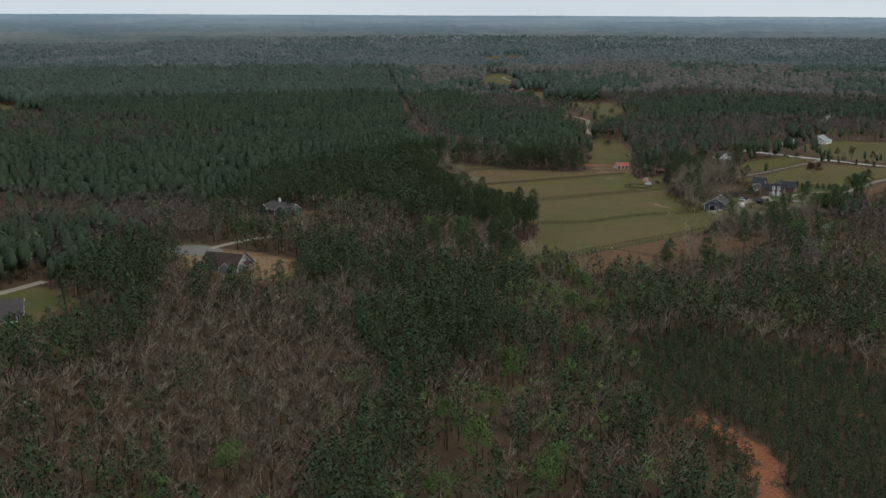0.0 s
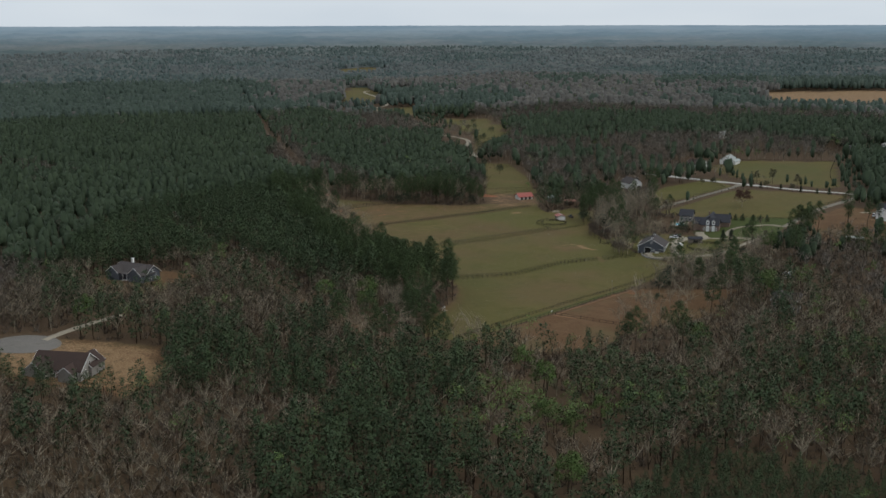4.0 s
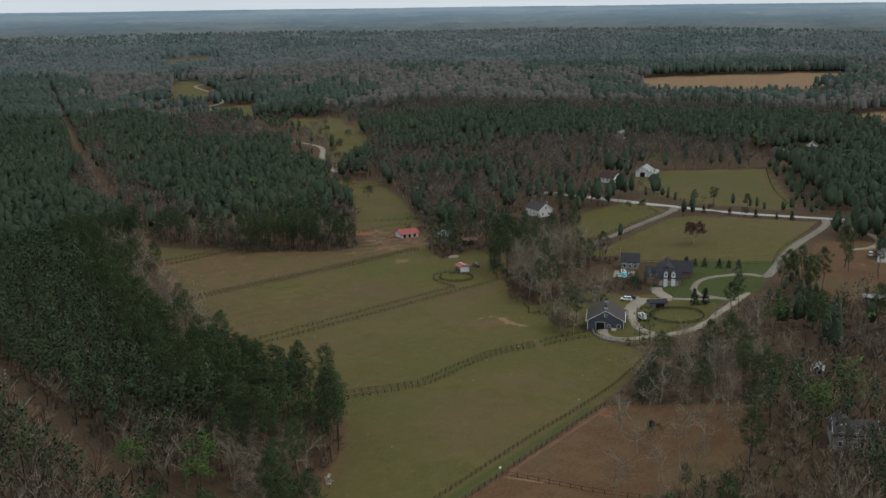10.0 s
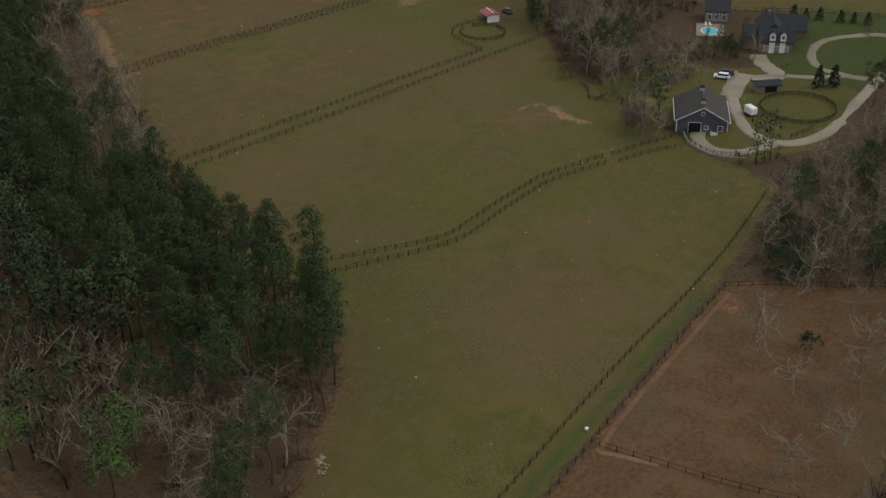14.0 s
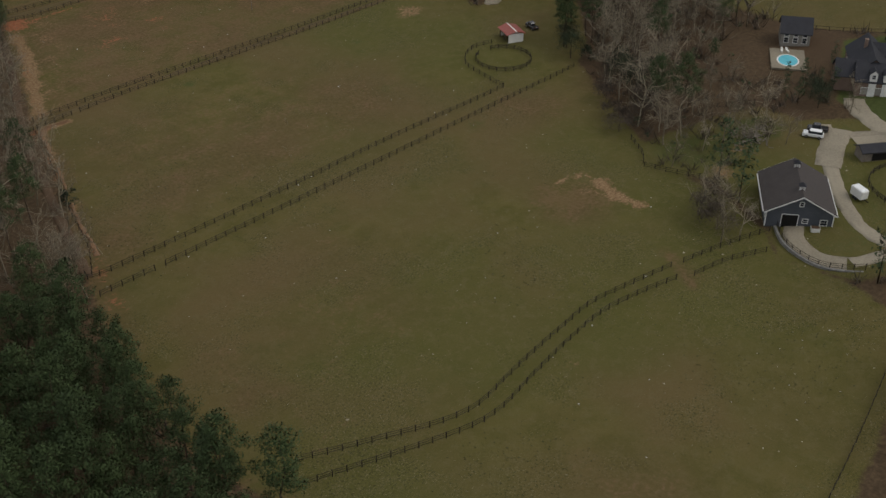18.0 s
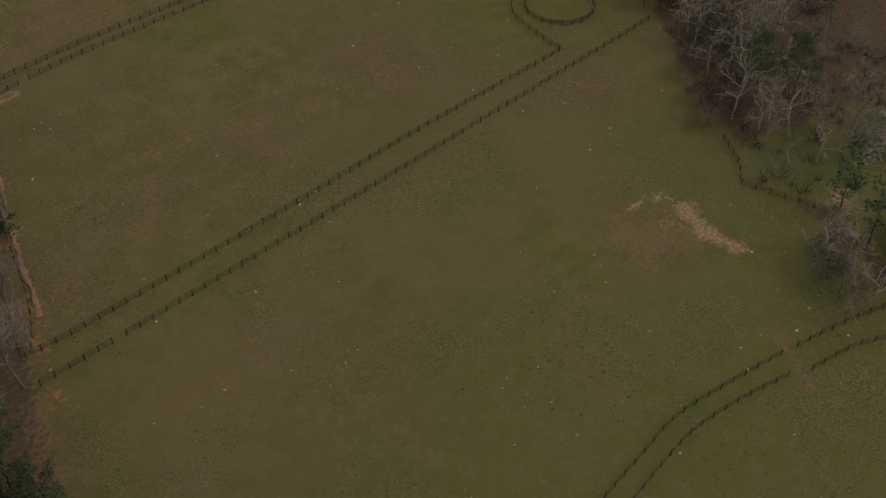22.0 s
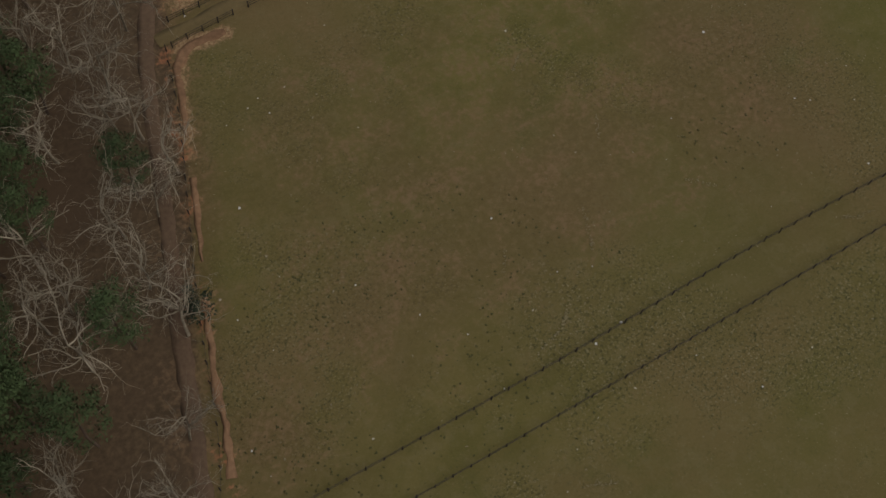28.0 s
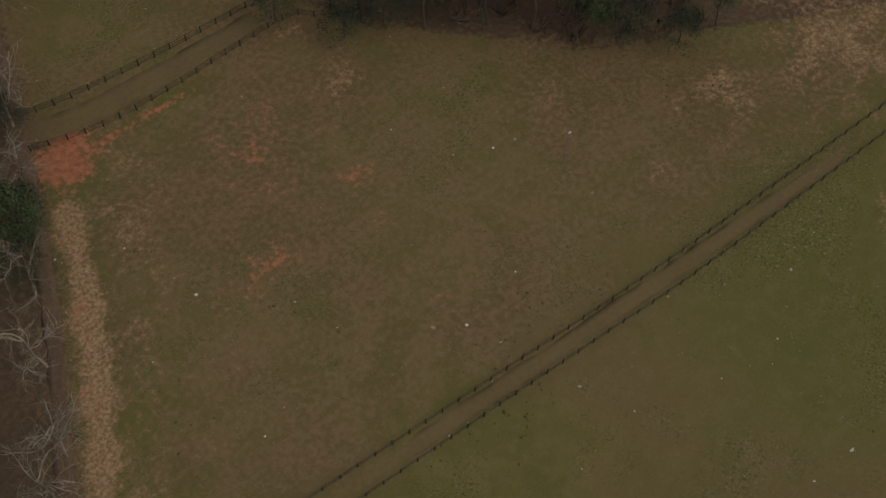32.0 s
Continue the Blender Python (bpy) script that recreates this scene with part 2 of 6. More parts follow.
def leaf_mat(name, dark, mid, light, rough=0.7, porous=0.0):
    """Foliage: varied from clump to clump, from tree to tree and over tens of metres."""
    n = Nodes(name)
    isle = n.geo.outputs["Random Per Island"]
    tone = n.math("ADD", n.attr("tone").outputs["Fac"], n.obj.outputs["Random"])
    big = n.noise(0.012, 3, 0.5)
    v = n.math("ADD", n.math("MULTIPLY", isle, 0.07), n.math("MULTIPLY", tone, 0.62))
    v = n.math("ADD", v, n.math("MULTIPLY", n.math("SUBTRACT", big, 0.5), 0.8))
    col = n.mix(n.step(v, 0.05, 0.5), dark, mid)
    col = n.mix(n.step(v, 0.55, 0.95), col, light)
    n.done(col, rough, 0.0, 0.15)
    if porous:
        gap, both = n.t.nodes.new("ShaderNodeBsdfTransparent"), n.t.nodes.new("ShaderNodeMixShader")
        both.inputs[0].default_value = porous
        n.t.links.new(n.bsdf.outputs[0], both.inputs[1])
        n.t.links.new(gap.outputs[0], both.inputs[2])
        n.t.links.new(both.outputs[0], n.t.nodes["Material Output"].inputs[0])
    return n.mat


def ground_mat():
    n = Nodes("ground_cover")
    ca, cb = n.attr("cover"), n.attr("cover_b")
    grass, red, sand = n.split(ca.outputs["Color"])[:3]
    lush, brown, worn = n.split(cb.outputs["Color"])[:3]
    fine, mid = n.noise(1.1, 6, 0.65), n.noise(0.16, 5, 0.6)
    broad, vast = n.noise(0.03, 4, 0.55), n.noise(0.011, 3, 0.5)
    speck = n.noise(2.6, 3, 0.7)

    def edge(mask, amount=0.7):
        jag = n.math("ADD", n.math("MULTIPLY", n.math("SUBTRACT", mid, 0.5), amount), n.math("MULTIPLY", n.math("SUBTRACT", fine, 0.5), amount))
        return n.step(n.math("ADD", mask, jag), 0.35, 0.65)

    litter = n.mix(n.step(fine, 0.3, 0.75), (0.056, 0.038, 0.022), (0.108, 0.073, 0.042))
    litter = n.mix(n.step(broad, 0.4, 0.7), litter, (0.074, 0.048, 0.029))
    # pasture: olive grass, browner swards, greener patches, pale dry tufts
    g = n.mix(n.step(mid, 0.36, 0.64), (0.084, 0.074, 0.021), (0.110, 0.092, 0.030))
    g = n.mix(n.math("MULTIPLY", n.step(n.noise(0.02, 6, 0.6), 0.38, 0.68), 0.8), g, (0.096, 0.077, 0.029))
    g = n.mix(n.math("MULTIPLY", n.step(broad, 0.4, 0.68), 0.85), g, (0.116, 0.083, 0.036))
    g = n.mix(n.math("MULTIPLY", n.step(vast, 0.46, 0.68), 0.65), g, (0.080, 0.080, 0.021))
    g = n.mix(n.math("MULTIPLY", n.step(n.noise(0.055, 6, 0.72), 0.54, 0.72), 0.4), g, (0.056, 0.064, 0.016))
    # trampled stretches: dark clods and pale dry blades, a hand to a foot across
    rough_patch = n.step(n.noise(0.038, 5, 0.68), 0.47, 0.6)
    g = n.mix(n.math("MULTIPLY", n.step(n.noise(0.4, 6, 0.75), 0.48, 0.62), 0.3), g, (0.128, 0.106, 0.050))
    g = n.mix(n.math("MULTIPLY", n.step(n.noise(2.3, 5, 0.8), 0.5, 0.62), n.math("MULTIPLY_ADD", rough_patch, 0.68, 0.16)), g, (0.036, 0.038, 0.014))
    g = n.mix(n.math("MULTIPLY", n.step(n.noise(3.0, 4, 0.8), 0.55, 0.66), n.math("MULTIPLY_ADD", rough_patch, 0.62, 0.16)), g, (0.20, 0.172, 0.10))
    stone = n.math("MULTIPLY", n.step(n.noise(0.9, 1, 0.5), 0.77, 0.79), n.step(n.noise(0.08, 2, 0.5), 0.4, 0.6))
    g = n.mix(stone, g, (0.34, 0.31, 0.24))
    pale = n.math("MULTIPLY", n.step(speck, 0.66, 0.73), n.step(n.noise(0.05, 3, 0.6), 0.48, 0.62))
    g = n.mix(n.math("MULTIPLY", pale, 0.75), g, (0.26, 0.23, 0.145))
    bald = n.math("MULTIPLY", n.step(worn, 0.08, 0.6), n.step(n.noise(0.028, 6, 0.66), 0.34, 0.6))
    g = n.mix(n.math("MULTIPLY", bald, 0.85), g, n.mix(n.step(fine, 0.35, 0.7), (0.092, 0.060, 0.028), (0.124, 0.084, 0.042)))
    col = n.mix(edge(grass, 0.5), litter, g)
    b = n.mix(n.step(fine, 0.3, 0.75), (0.084, 0.046, 0.023), (0.136, 0.080, 0.040))
    b = n.mix(n.math("MULTIPLY", n.step(mid, 0.45, 0.62), 0.5), b, (0.14, 0.086, 0.045))
    b = n.mix(n.math("MULTIPLY", n.step(broad, 0.45, 0.65), 0.6), b, (0.10, 0.082, 0.04))
    b = n.mix(n.math("MULTIPLY", n.step(n.noise(1.3, 2, 0.6), 0.7, 0.74), 0.8), b, (0.04, 0.028, 0.02))
    col = n.mix(edge(brown), col, b)
    w = n.mix(n.step(fine, 0.3, 0.7), (0.122, 0.071, 0.037), (0.175, 0.108, 0.062))
    col = n.mix(n.math("MULTIPLY", edge(worn, 1.1), 0.42), col, w)
    lu = n.mix(n.step(fine, 0.3, 0.75), (0.046, 0.058, 0.017), (0.072, 0.085, 0.027))
    col = n.mix(edge(lush, 0.4), col, lu)
    s = n.mix(n.step(n.noise(2.0, 5, 0.75), 0.36, 0.66), (0.140, 0.084, 0.042), (0.285, 0.188, 0.104))
    col = n.mix(edge(sand, 1.0), col, s)
    r = n.mix(n.step(fine, 0.3, 0.75), (0.19, 0.070, 0.034), (0.30, 0.125, 0.064))
    col = n.mix(edge(red, 1.0), col, r)
    n.bump(fine, 0.5, 0.12)
    return n.done(col, 0.95, 0.0, 0.1)


M_GROUND = ground_mat()
M_PINE = leaf_mat("pine_needles", (0.040, 0.060, 0.023), (0.054, 0.079, 0.030), (0.075, 0.104, 0.040))
M_PINEWOOD = leaf_mat("pine_wood_needles", (0.034, 0.051, 0.024), (0.044, 0.066, 0.030), (0.062, 0.088, 0.039), 0.7)
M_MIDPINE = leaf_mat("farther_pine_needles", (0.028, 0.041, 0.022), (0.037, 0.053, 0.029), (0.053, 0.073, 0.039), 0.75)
# outer ring: some distance haze put into the needle colour, greyer and bluer
M_FARPINE = leaf_mat("haze_greyed_distant_pines", (0.037, 0.052, 0.041), (0.047, 0.065, 0.050), (0.062, 0.082, 0.063), 0.75)
# far belt: paler, bluer copies of the leaf colours, with haze painted in
M_HAZEPINE = leaf_mat("haze_tinted_far_pines", (0.056, 0.077, 0.072), (0.068, 0.090, 0.084), (0.083, 0.107, 0.097), 0.75)
M_HAZETWIG = leaf_mat("haze_tinted_far_bare_trees", (0.070, 0.082, 0.080), (0.082, 0.094, 0.091), (0.100, 0.109, 0.103))
# bare trees of the outer ring, greyed by the same painted haze
M_FARTWIG = leaf_mat("haze_greyed_distant_bare_trees", (0.070, 0.067, 0.060), (0.092, 0.087, 0.077), (0.124, 0.117, 0.102))
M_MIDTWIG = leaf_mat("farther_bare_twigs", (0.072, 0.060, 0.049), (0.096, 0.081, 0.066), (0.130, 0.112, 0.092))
M_CEDAR = leaf_mat("cedar_needles", (0.02, 0.03, 0.016), (0.032, 0.046, 0.023), (0.05, 0.066, 0.032))
M_SPRING = leaf_mat("spring_leaves", (0.062, 0.094, 0.027), (0.085, 0.13, 0.037), (0.125, 0.178, 0.058))
M_BUD = leaf_mat("budding_twigs", (0.07, 0.065, 0.04), (0.115, 0.11, 0.06), (0.16, 0.155, 0.08))
M_REDBUD = leaf_mat("red_budding_twigs", (0.06, 0.032, 0.022), (0.10, 0.055, 0.038), (0.14, 0.085, 0.06))
M_TWIG = leaf_mat("bare_twigs", (0.066, 0.051, 0.039), (0.090, 0.071, 0.055), (0.128, 0.104, 0.081))
M_PALEBARK = rough_mat("pale_bark", (0.10, 0.088, 0.07), (0.26, 0.235, 0.195), 4, 0.6)
M_LIMB = rough_mat("pale_limbs", (0.125, 0.102, 0.070), (0.38, 0.325, 0.238), 1.6, 0.2)
M_BARK = rough_mat("pine_bark", (0.05, 0.034, 0.024), (0.12, 0.085, 0.06), 4, 0.6)
M_RAIL = rough_mat("weathered_fence_boards", (0.022, 0.018, 0.013), (0.058, 0.047, 0.034), 5, 0.7)
M_SOIL = rough_mat("bare_red_soil", (0.115, 0.062, 0.032), (0.225, 0.130, 0.072), 1.3, 0.16, 0.95, 0.5, 0.06, local=False)
M_FENCE = rough_mat("dark_fence_wood", (0.014, 0.011, 0.009), (0.04, 0.031, 0.025), 6, 0.8)
M_GREYWOOD = rough_mat("weathered_wood", (0.12, 0.10, 0.08), (0.22, 0.19, 0.16), 6, 0.8)
M_GRAVEL = rough_mat("pale_gravel", (0.19, 0.162, 0.12), (0.31, 0.27, 0.205), 2.5, 0.12, 0.95, 0.4, 0.04, local=False)
M_LANE = rough_mat("two_track_lane", (0.11, 0.095, 0.07), (0.21, 0.185, 0.145), 1.2, 0.15, 0.95, 0.3, 0.04, local=False)
M_SWARD = rough_mat("trodden_grass", (0.086, 0.062, 0.027), (0.122, 0.088, 0.039), 1.4, 0.12, 0.95, 0.3, 0.04, local=False)
M_TRACK = rough_mat("dirt_track", (0.068, 0.042, 0.025), (0.118, 0.076, 0.047), 1.5, 0.1, 0.95, 0.4, 0.05, local=False)
M_CONCRETE = rough_mat("pale_concrete", (0.33, 0.315, 0.285), (0.47, 0.45, 0.41), 1.5, 0.1, 0.9, 0.1, 0.01, local=False)
M_ASPHALT = rough_mat("worn_asphalt", (0.11, 0.10, 0.088), (0.165, 0.15, 0.132), 1.5, 0.1, 0.9, 0.1, 0.01, local=False)
M_STONE = rough_mat("stone_wall", (0.12, 0.115, 0.105), (0.25, 0.24, 0.22), 2.5, 0.4)
M_SHINGLE = rough_mat("dark_shingles", (0.022, 0.022, 0.026), (0.045, 0.045, 0.052), 5, 0.5)
M_SLATE = rough_mat("grey_shingles", (0.046, 0.039, 0.037), (0.072, 0.062, 0.059), 5, 0.5)
M_BROWNROOF = rough_mat("brown_shingles", (0.038, 0.025, 0.021), (0.062, 0.041, 0.034), 5, 0.5)
M_REDROOF = rough_mat("red_metal_roof", (0.19, 0.040, 0.030), (0.30, 0.075, 0.055), 1.2, 0.4, 0.5, 0.1, 0.01, 0.0, 0.4, True, (8, 0.6, 1))
M_RUSTROOF = rough_mat("rusty_roof", (0.11, 0.05, 0.035), (0.20, 0.10, 0.07), 2, 0.4)
M_TINROOF = rough_mat("tin_roof", (0.19, 0.205, 0.19), (0.32, 0.335, 0.31), 1.5, 0.3, 0.5, 0.1, 0.01, 0.0, 0.4)
M_GREYWALL = rough_mat("blue_grey_siding", (0.062, 0.068, 0.081), (0.102, 0.110, 0.126), 1.0, 0.4, 0.7, 0.2, 0.01, 0.0, 0.3, True, (1, 1, 12))
M_WHITE = rough_mat("white_paint", (0.62, 0.61, 0.58), (0.80, 0.79, 0.77), 3, 0.5, 0.6, 0.1, 0.005)
M_BRICK = rough_mat("brown_brick", (0.13, 0.09, 0.07), (0.24, 0.17, 0.135), 4, 0.5)
M_TANWALL = rough_mat("grey_stone_siding", (0.20, 0.185, 0.165), (0.33, 0.31, 0.28), 3, 0.5)
M_GLASS = Nodes("dark_glass").done((0.02, 0.024, 0.03), 0.12, 0.0, 0.5)
# near-black in place of shade in openings; also dark doors, truck bed, hitch
M_DARK = Nodes("opening_shade_and_dark_parts").done((0.012, 0.011, 0.01), 0.8)
M_POOL = rough_mat("pool_water", (0.09, 0.42, 0.52), (0.14, 0.52, 0.62), 1.2, 0.4, 0.12, 0.1, 0.02, 0.0, 0.5)
M_CARWHITE = rough_mat("white_car_paint", (0.74, 0.74, 0.74), (0.80, 0.80, 0.80), 1, 0.4, 0.25, 0.0, 0.0, 0.0, 0.5)
M_CARDARK = rough_mat("dark_car_paint", (0.035, 0.03, 0.03), (0.05, 0.045, 0.045), 1, 0.4, 0.25, 0.0, 0.0, 0.0, 0.5)
M_TYRE = rough_mat("tyre_rubber", (0.012, 0.012, 0.012), (0.025, 0.025, 0.025), 6, 1)
M_STEEL = rough_mat("galvanised_steel", (0.32, 0.32, 0.32), (0.45, 0.45, 0.45), 4, 1, 0.45, 0.05, 0.01, 0.9, 0.5)
M_WIRE = rough_mat("wire", (0.09, 0.09, 0.09), (0.15, 0.15, 0.145), 4, 1, 0.5)


# ---- mesh helpers ----
def mesh_of(name, verts, tris, mats, index=None, tone=None, smooth=False, normals=None):
    """A triangle mesh from arrays."""
    me = bpy.data.meshes.new(name)
    verts, tris = np.asarray(verts, np.float32), np.asarray(tris, np.int32)
    me.vertices.add(len(verts))
    me.vertices.foreach_set("co", verts.ravel())
    me.loops.add(tris.size)
    me.loops.foreach_set("vertex_index", tris.ravel())
    me.polygons.add(len(tris))
    me.polygons.foreach_set("loop_start", np.arange(0, tris.size, 3, dtype=np.int32))
    if smooth:
        me.polygons.foreach_set("use_smooth", np.ones(len(tris), bool))
    for m in mats:
        me.materials.append(m)
    if index is not None:
        me.polygons.foreach_set("material_index", np.asarray(index, np.int32))
    if tone is not None:
        me.attributes.new("tone", "FLOAT", "POINT").data.foreach_set("value", np.asarray(tone, np.float32))
    me.update()
    me.validate()
    if normals is not None:
        me.normals_split_custom_set_from_vertices(normals)
    return me


def grid_tris(nx, ny):
    """Triangles of an nx by ny grid of vertices, x running fastest, facing up."""
    i, j = np.meshgrid(np.arange(nx - 1), np.arange(ny - 1))
    a = (j * nx + i).ravel()
    return np.concatenate([np.stack([a, a + 1, a + nx + 1], 1), np.stack([a, a + nx + 1, a + nx], 1)])


def part(name, bm, material, parent, label=""):
    """Links a bmesh (or a finished mesh) as one mesh object under a thing or a part."""
    if isinstance(bm, bmesh.types.BMesh):
        me = bpy.data.meshes.new(name)
        bm.to_mesh(me)
        bm.free()
        me.materials.append(material)
    else:
        me = bm
    ob = new(name, me)
    ob.parent = parent
    if label:
        tagged(ob, label)
    return ob


def box_into(bm, size, m):
    """Adds a box of that size, its middle at the pose m."""
    made = bmesh.ops.create_cube(bm, size=1.0)["verts"]
    bmesh.ops.transform(bm, matrix=m @ Matrix.Diagonal((*size, 1)), verts=made)
    return made


def box(size, m=Matrix(), bevel=0.0):
    bm = bmesh.new()
    box_into(bm, size, m)
    if bevel:
        bmesh.ops.bevel(bm, geom=list(bm.edges), offset=bevel, segments=1, affect="EDGES")
    return bm


def tube_into(bm, r0, r1, height, m, sides=8):
    made = bmesh.ops.create_cone(bm, cap_ends=True, segments=sides, radius1=r0, radius2=r1, depth=height)["verts"]
    bmesh.ops.transform(bm, matrix=m @ Matrix.Translation((0, 0, height / 2)), verts=made)


def thing(name, x, y, rz=0, z=None, label="", category="", group="", kind=""):
    """An Empty at the base of a thing."""
    ob = new(name)
    ob.matrix_world = pose(x, y, gz(x, y) if z is None else z, 0, 0, rz)
    return tagged(ob, label, category, group, kind)


# ---- ground ----
def axis(lo, hi, step, start, stop):
    mid = list(np.arange(lo, hi + 0.1, step))
    a, s = [mid[0]], step
    while a[-1] > start:
        s = min(s * 1.07, 110)
        a.append(a[-1] - s)
    b, s = [mid[-1]], step
    while b[-1] < stop:
        s = min(s * 1.07, 110)
        b.append(b[-1] + s)
    return np.array(a[:0:-1] + mid + b[1:])


def build_ground():
    gx, gy = axis(300, 570, 1.55, -3600, 4600), axis(385, 735, 1.55, -3600, 4700)
    x, y = np.meshgrid(gx, gy)
    x, y = x.ravel(), y.ravel()
    z = ground_z(x, y) + 0.25 * (vnoise(x, y, 14, 5) - 0.5) * sm((700 - np.hypot(x - 300, y - 400)) / 200)
    me = mesh_of("ground", np.stack([x, y, z], 1), grid_tris(len(gx), len(gy)), [M_GROUND], smooth=True)

    def area(poly, soft=2.5):
        return np.clip(0.5 + signed(x, y, poly) / (2 * soft), 0, 1)

    def band(pts, width, soft=1.5):
        return np.clip(0.5 + (width / 2 - seg_dist(x, y, pts)) / (2 * soft), 0, 1)

    def spot(cx, cy, r):
        return np.clip(1.0 - np.hypot(x - cx, y - cy) / r, 0, 1)
    top = np.maximum.reduce
    grass = top([area(p) for p in (PASTURE, BARN_YARD, HOUSE_LAWN, FIELD_TREE, FIELD_LANE, FIELD_ROAD, VALLEY, VALLEY_TOP, SHED_YARD, FAR_GREEN, FAR_GREEN_B, FAR_GREEN_C, FAR_PALE, FAR_WEST, PORCH_YARD, WOOD_GRASS)])
    brown = top([area(PADDOCK), area(EAST_YARD, 6), area(STRAW_YARD), area(FAR_TAN, 8), area(FAR_SOIL, 6), 0.7 * area(GREY_YARD, 5), 0.5 * band(POWER_CUT, 10, 4), 0.3 * area(PORCH_YARD, 4)])
    red = top([0.4 * band([(362, 429), (392, 434), (422, 438)], 1.9, 0.9), 0.36 * band([(439, 706), (432, 690), (427, 676), (420, 664), (412, 648)], 5, 3), 0.42 * spot(448, 655.6, 3.5), 0.42 * spot(466.5, 655.4, 4),
               0.42 * band([(407, 641), (400.5, 621), (393.5, 604), (387, 585), (378, 562)], 3.4, 1.6), 0.4 * spot(462, 690, 20), 0.42 * spot(470, 677, 9), 0.4 * spot(444, 672, 10), 0.9 * spot(556, 690, 13), 1.2 * band(RED_CUT, 6, 3), 0.6 * spot(262, 246, 6), 0.55 * spot(243, 222, 9), 0.55 * band([(250, 262), (243, 278)], 6, 3),
               0.6 * band([(276, 205), (262, 190)], 6, 3), 0.5 * band(PLANTATION_ROW, 7, 2), 0.95 * spot(440, 705, 9), 0.6 * band([(440, 704.6), (462, 704)], 2.4, 1.2), 0.5 * spot(417, 433, 8), 0.4 * spot(452, 676, 14), 0.4 * spot(470, 668, 8)])
    sand = top([0.9 * band([(410, 640.5), (416, 639.5)], 3.2, 1.2), 0.75 * band([(408, 638), (403.5, 627)], 2.2, 0.8), 0.5 * band([(404, 628), (397, 610), (391, 594), (386, 580)], 2.2, 1.2), 0.9 * band([(436, 698), (433, 689), (427, 675), (419.5, 661), (413.5, 648)], 4.2, 2.2), 0.5 * band([(413, 648), (418, 649.5)], 5, 3), 0.36 * band([(446, 702), (440, 690), (434, 676), (424, 658)], 17, 9), 0.36 * spot(500, 672, 22), 0.5 * spot(519, 655, 16), 0.55 * spot(478, 692, 9), 0.4 * spot(503, 652, 7), 0.75 * spot(523, 625, 9), 0.42 * area(RED_YARD, 7), 0.8 * band([(470, 531), (474, 530.4), (478.3, 528.2)], 1.8, 1.2), 0.85 * band([(477.5, 524), (475, 518.5), (475, 512)], 4.0, 2.2), 0.45 * spot(473, 524, 9),
                0.4 * spot(475, 523, 9), 0.5 * spot(477, 704, 6), 0.55 * spot(461, 493, 4), 0.42 * spot(422, 491, 4), 0.6 * spot(329.5, 444.5, 2.6), 0.6 * spot(498, 505, 9), 0.6 * spot(508, 506, 6), 0.85 * area(STRAW_YARD, 6) * 0.7, 0.85 * area(FAR_TAN, 8), 0.7 * area(FAR_SOIL, 6),
                0.3 * area(FAR_PALE, 8), 0.5 * spot(545, 610, 9), 0.6 * spot(500, 466, 5), 0.6 * spot(489, 463, 4), 0.35 * spot(378, 392, 9), 0.5 * area([(615, 440), (650, 436), (640, 400), (612, 410)], 6)])
    worn = top([0.36 * area([(377, 500), (392, 520), (386, 560), (374, 540)], 8), 0.45 * spot(378, 527, 11), 0.5 * spot(392, 585, 22), 0.55 * band(WEST_EDGE, 9, 5), 0.5 * spot(497, 560, 26), 0.55 * spot(520, 548, 22), 0.45 * spot(320, 440, 30), 0.5 * spot(455, 700, 26),
                0.5 * spot(440, 670, 26), 0.55 * band([(463, 497), (459, 489)], 4, 2), 0.4 * spot(402, 463, 30), 0.8 * spot(467, 524, 15), 0.5 * area([(408, 640), (446, 735), (478, 722), (545, 650), (530, 640)], 10), 0.38 * area([(384, 575), (406, 640), (460, 637), (500, 600), (480, 573)], 16), 0.3 * area([(374, 500), (384, 568), (440, 568), (430, 510)], 18), 0.5 * band([(412, 643.2), (480, 640), (540, 637)], 3, 2), 0.34 * spot(470, 528, 18), 0.7 * band([(462, 496), (456, 487)], 2.6, 1.4), 0.6 * spot(430, 660, 14), 0.6 * area(RED_YARD, 9), 0.42 * spot(445, 660, 40), 0.2 * area(FIELD_TREE, 20)])
    lush = top([0.5 * area(WOOD_GRASS, 5), 0.62 * band([(330, 428), (365, 433), (418, 440)], 5, 2.5), 0.25 * area(YOUNG_PINES, 6), 0.55 * area(PORCH_YARD, 3), 0.46 * area(FIELD_ROAD, 12), 0.36 * area(FIELD_TREE, 14), 0.42 * area(FAR_GREEN, 12), 0.42 * area(FAR_GREEN_B, 12), 0.42 * area(FAR_GREEN_C, 12), 0.4 * area(VALLEY_TOP, 10), 0.38 * area(VALLEY, 8), 0.4 * area(BARN_YARD), area(HOUSE_LAWN), 0.6 * spot(500, 520, 14), 0.45 * spot(509, 515, 16), 0.42 * spot(617, 515, 14), 0.45 * spot(500, 562, 18), 0.4 * band([(350, 440), (392, 446), (430, 448)], 8, 4), 0.45 * band([(388, 497), (404, 494), (430, 496)], 3, 1.5), 0.4 * spot(440, 634, 14), 0.4 * spot(425, 568, 8), 0.62 * spot(448.7, 634, 6), 0.5 * spot(497, 621, 10), 0.5 * spot(481, 563, 12), 0.5 * spot(502, 514, 16), 0.5 * spot(462, 446, 14), 0.4 * spot(405, 610, 10)])
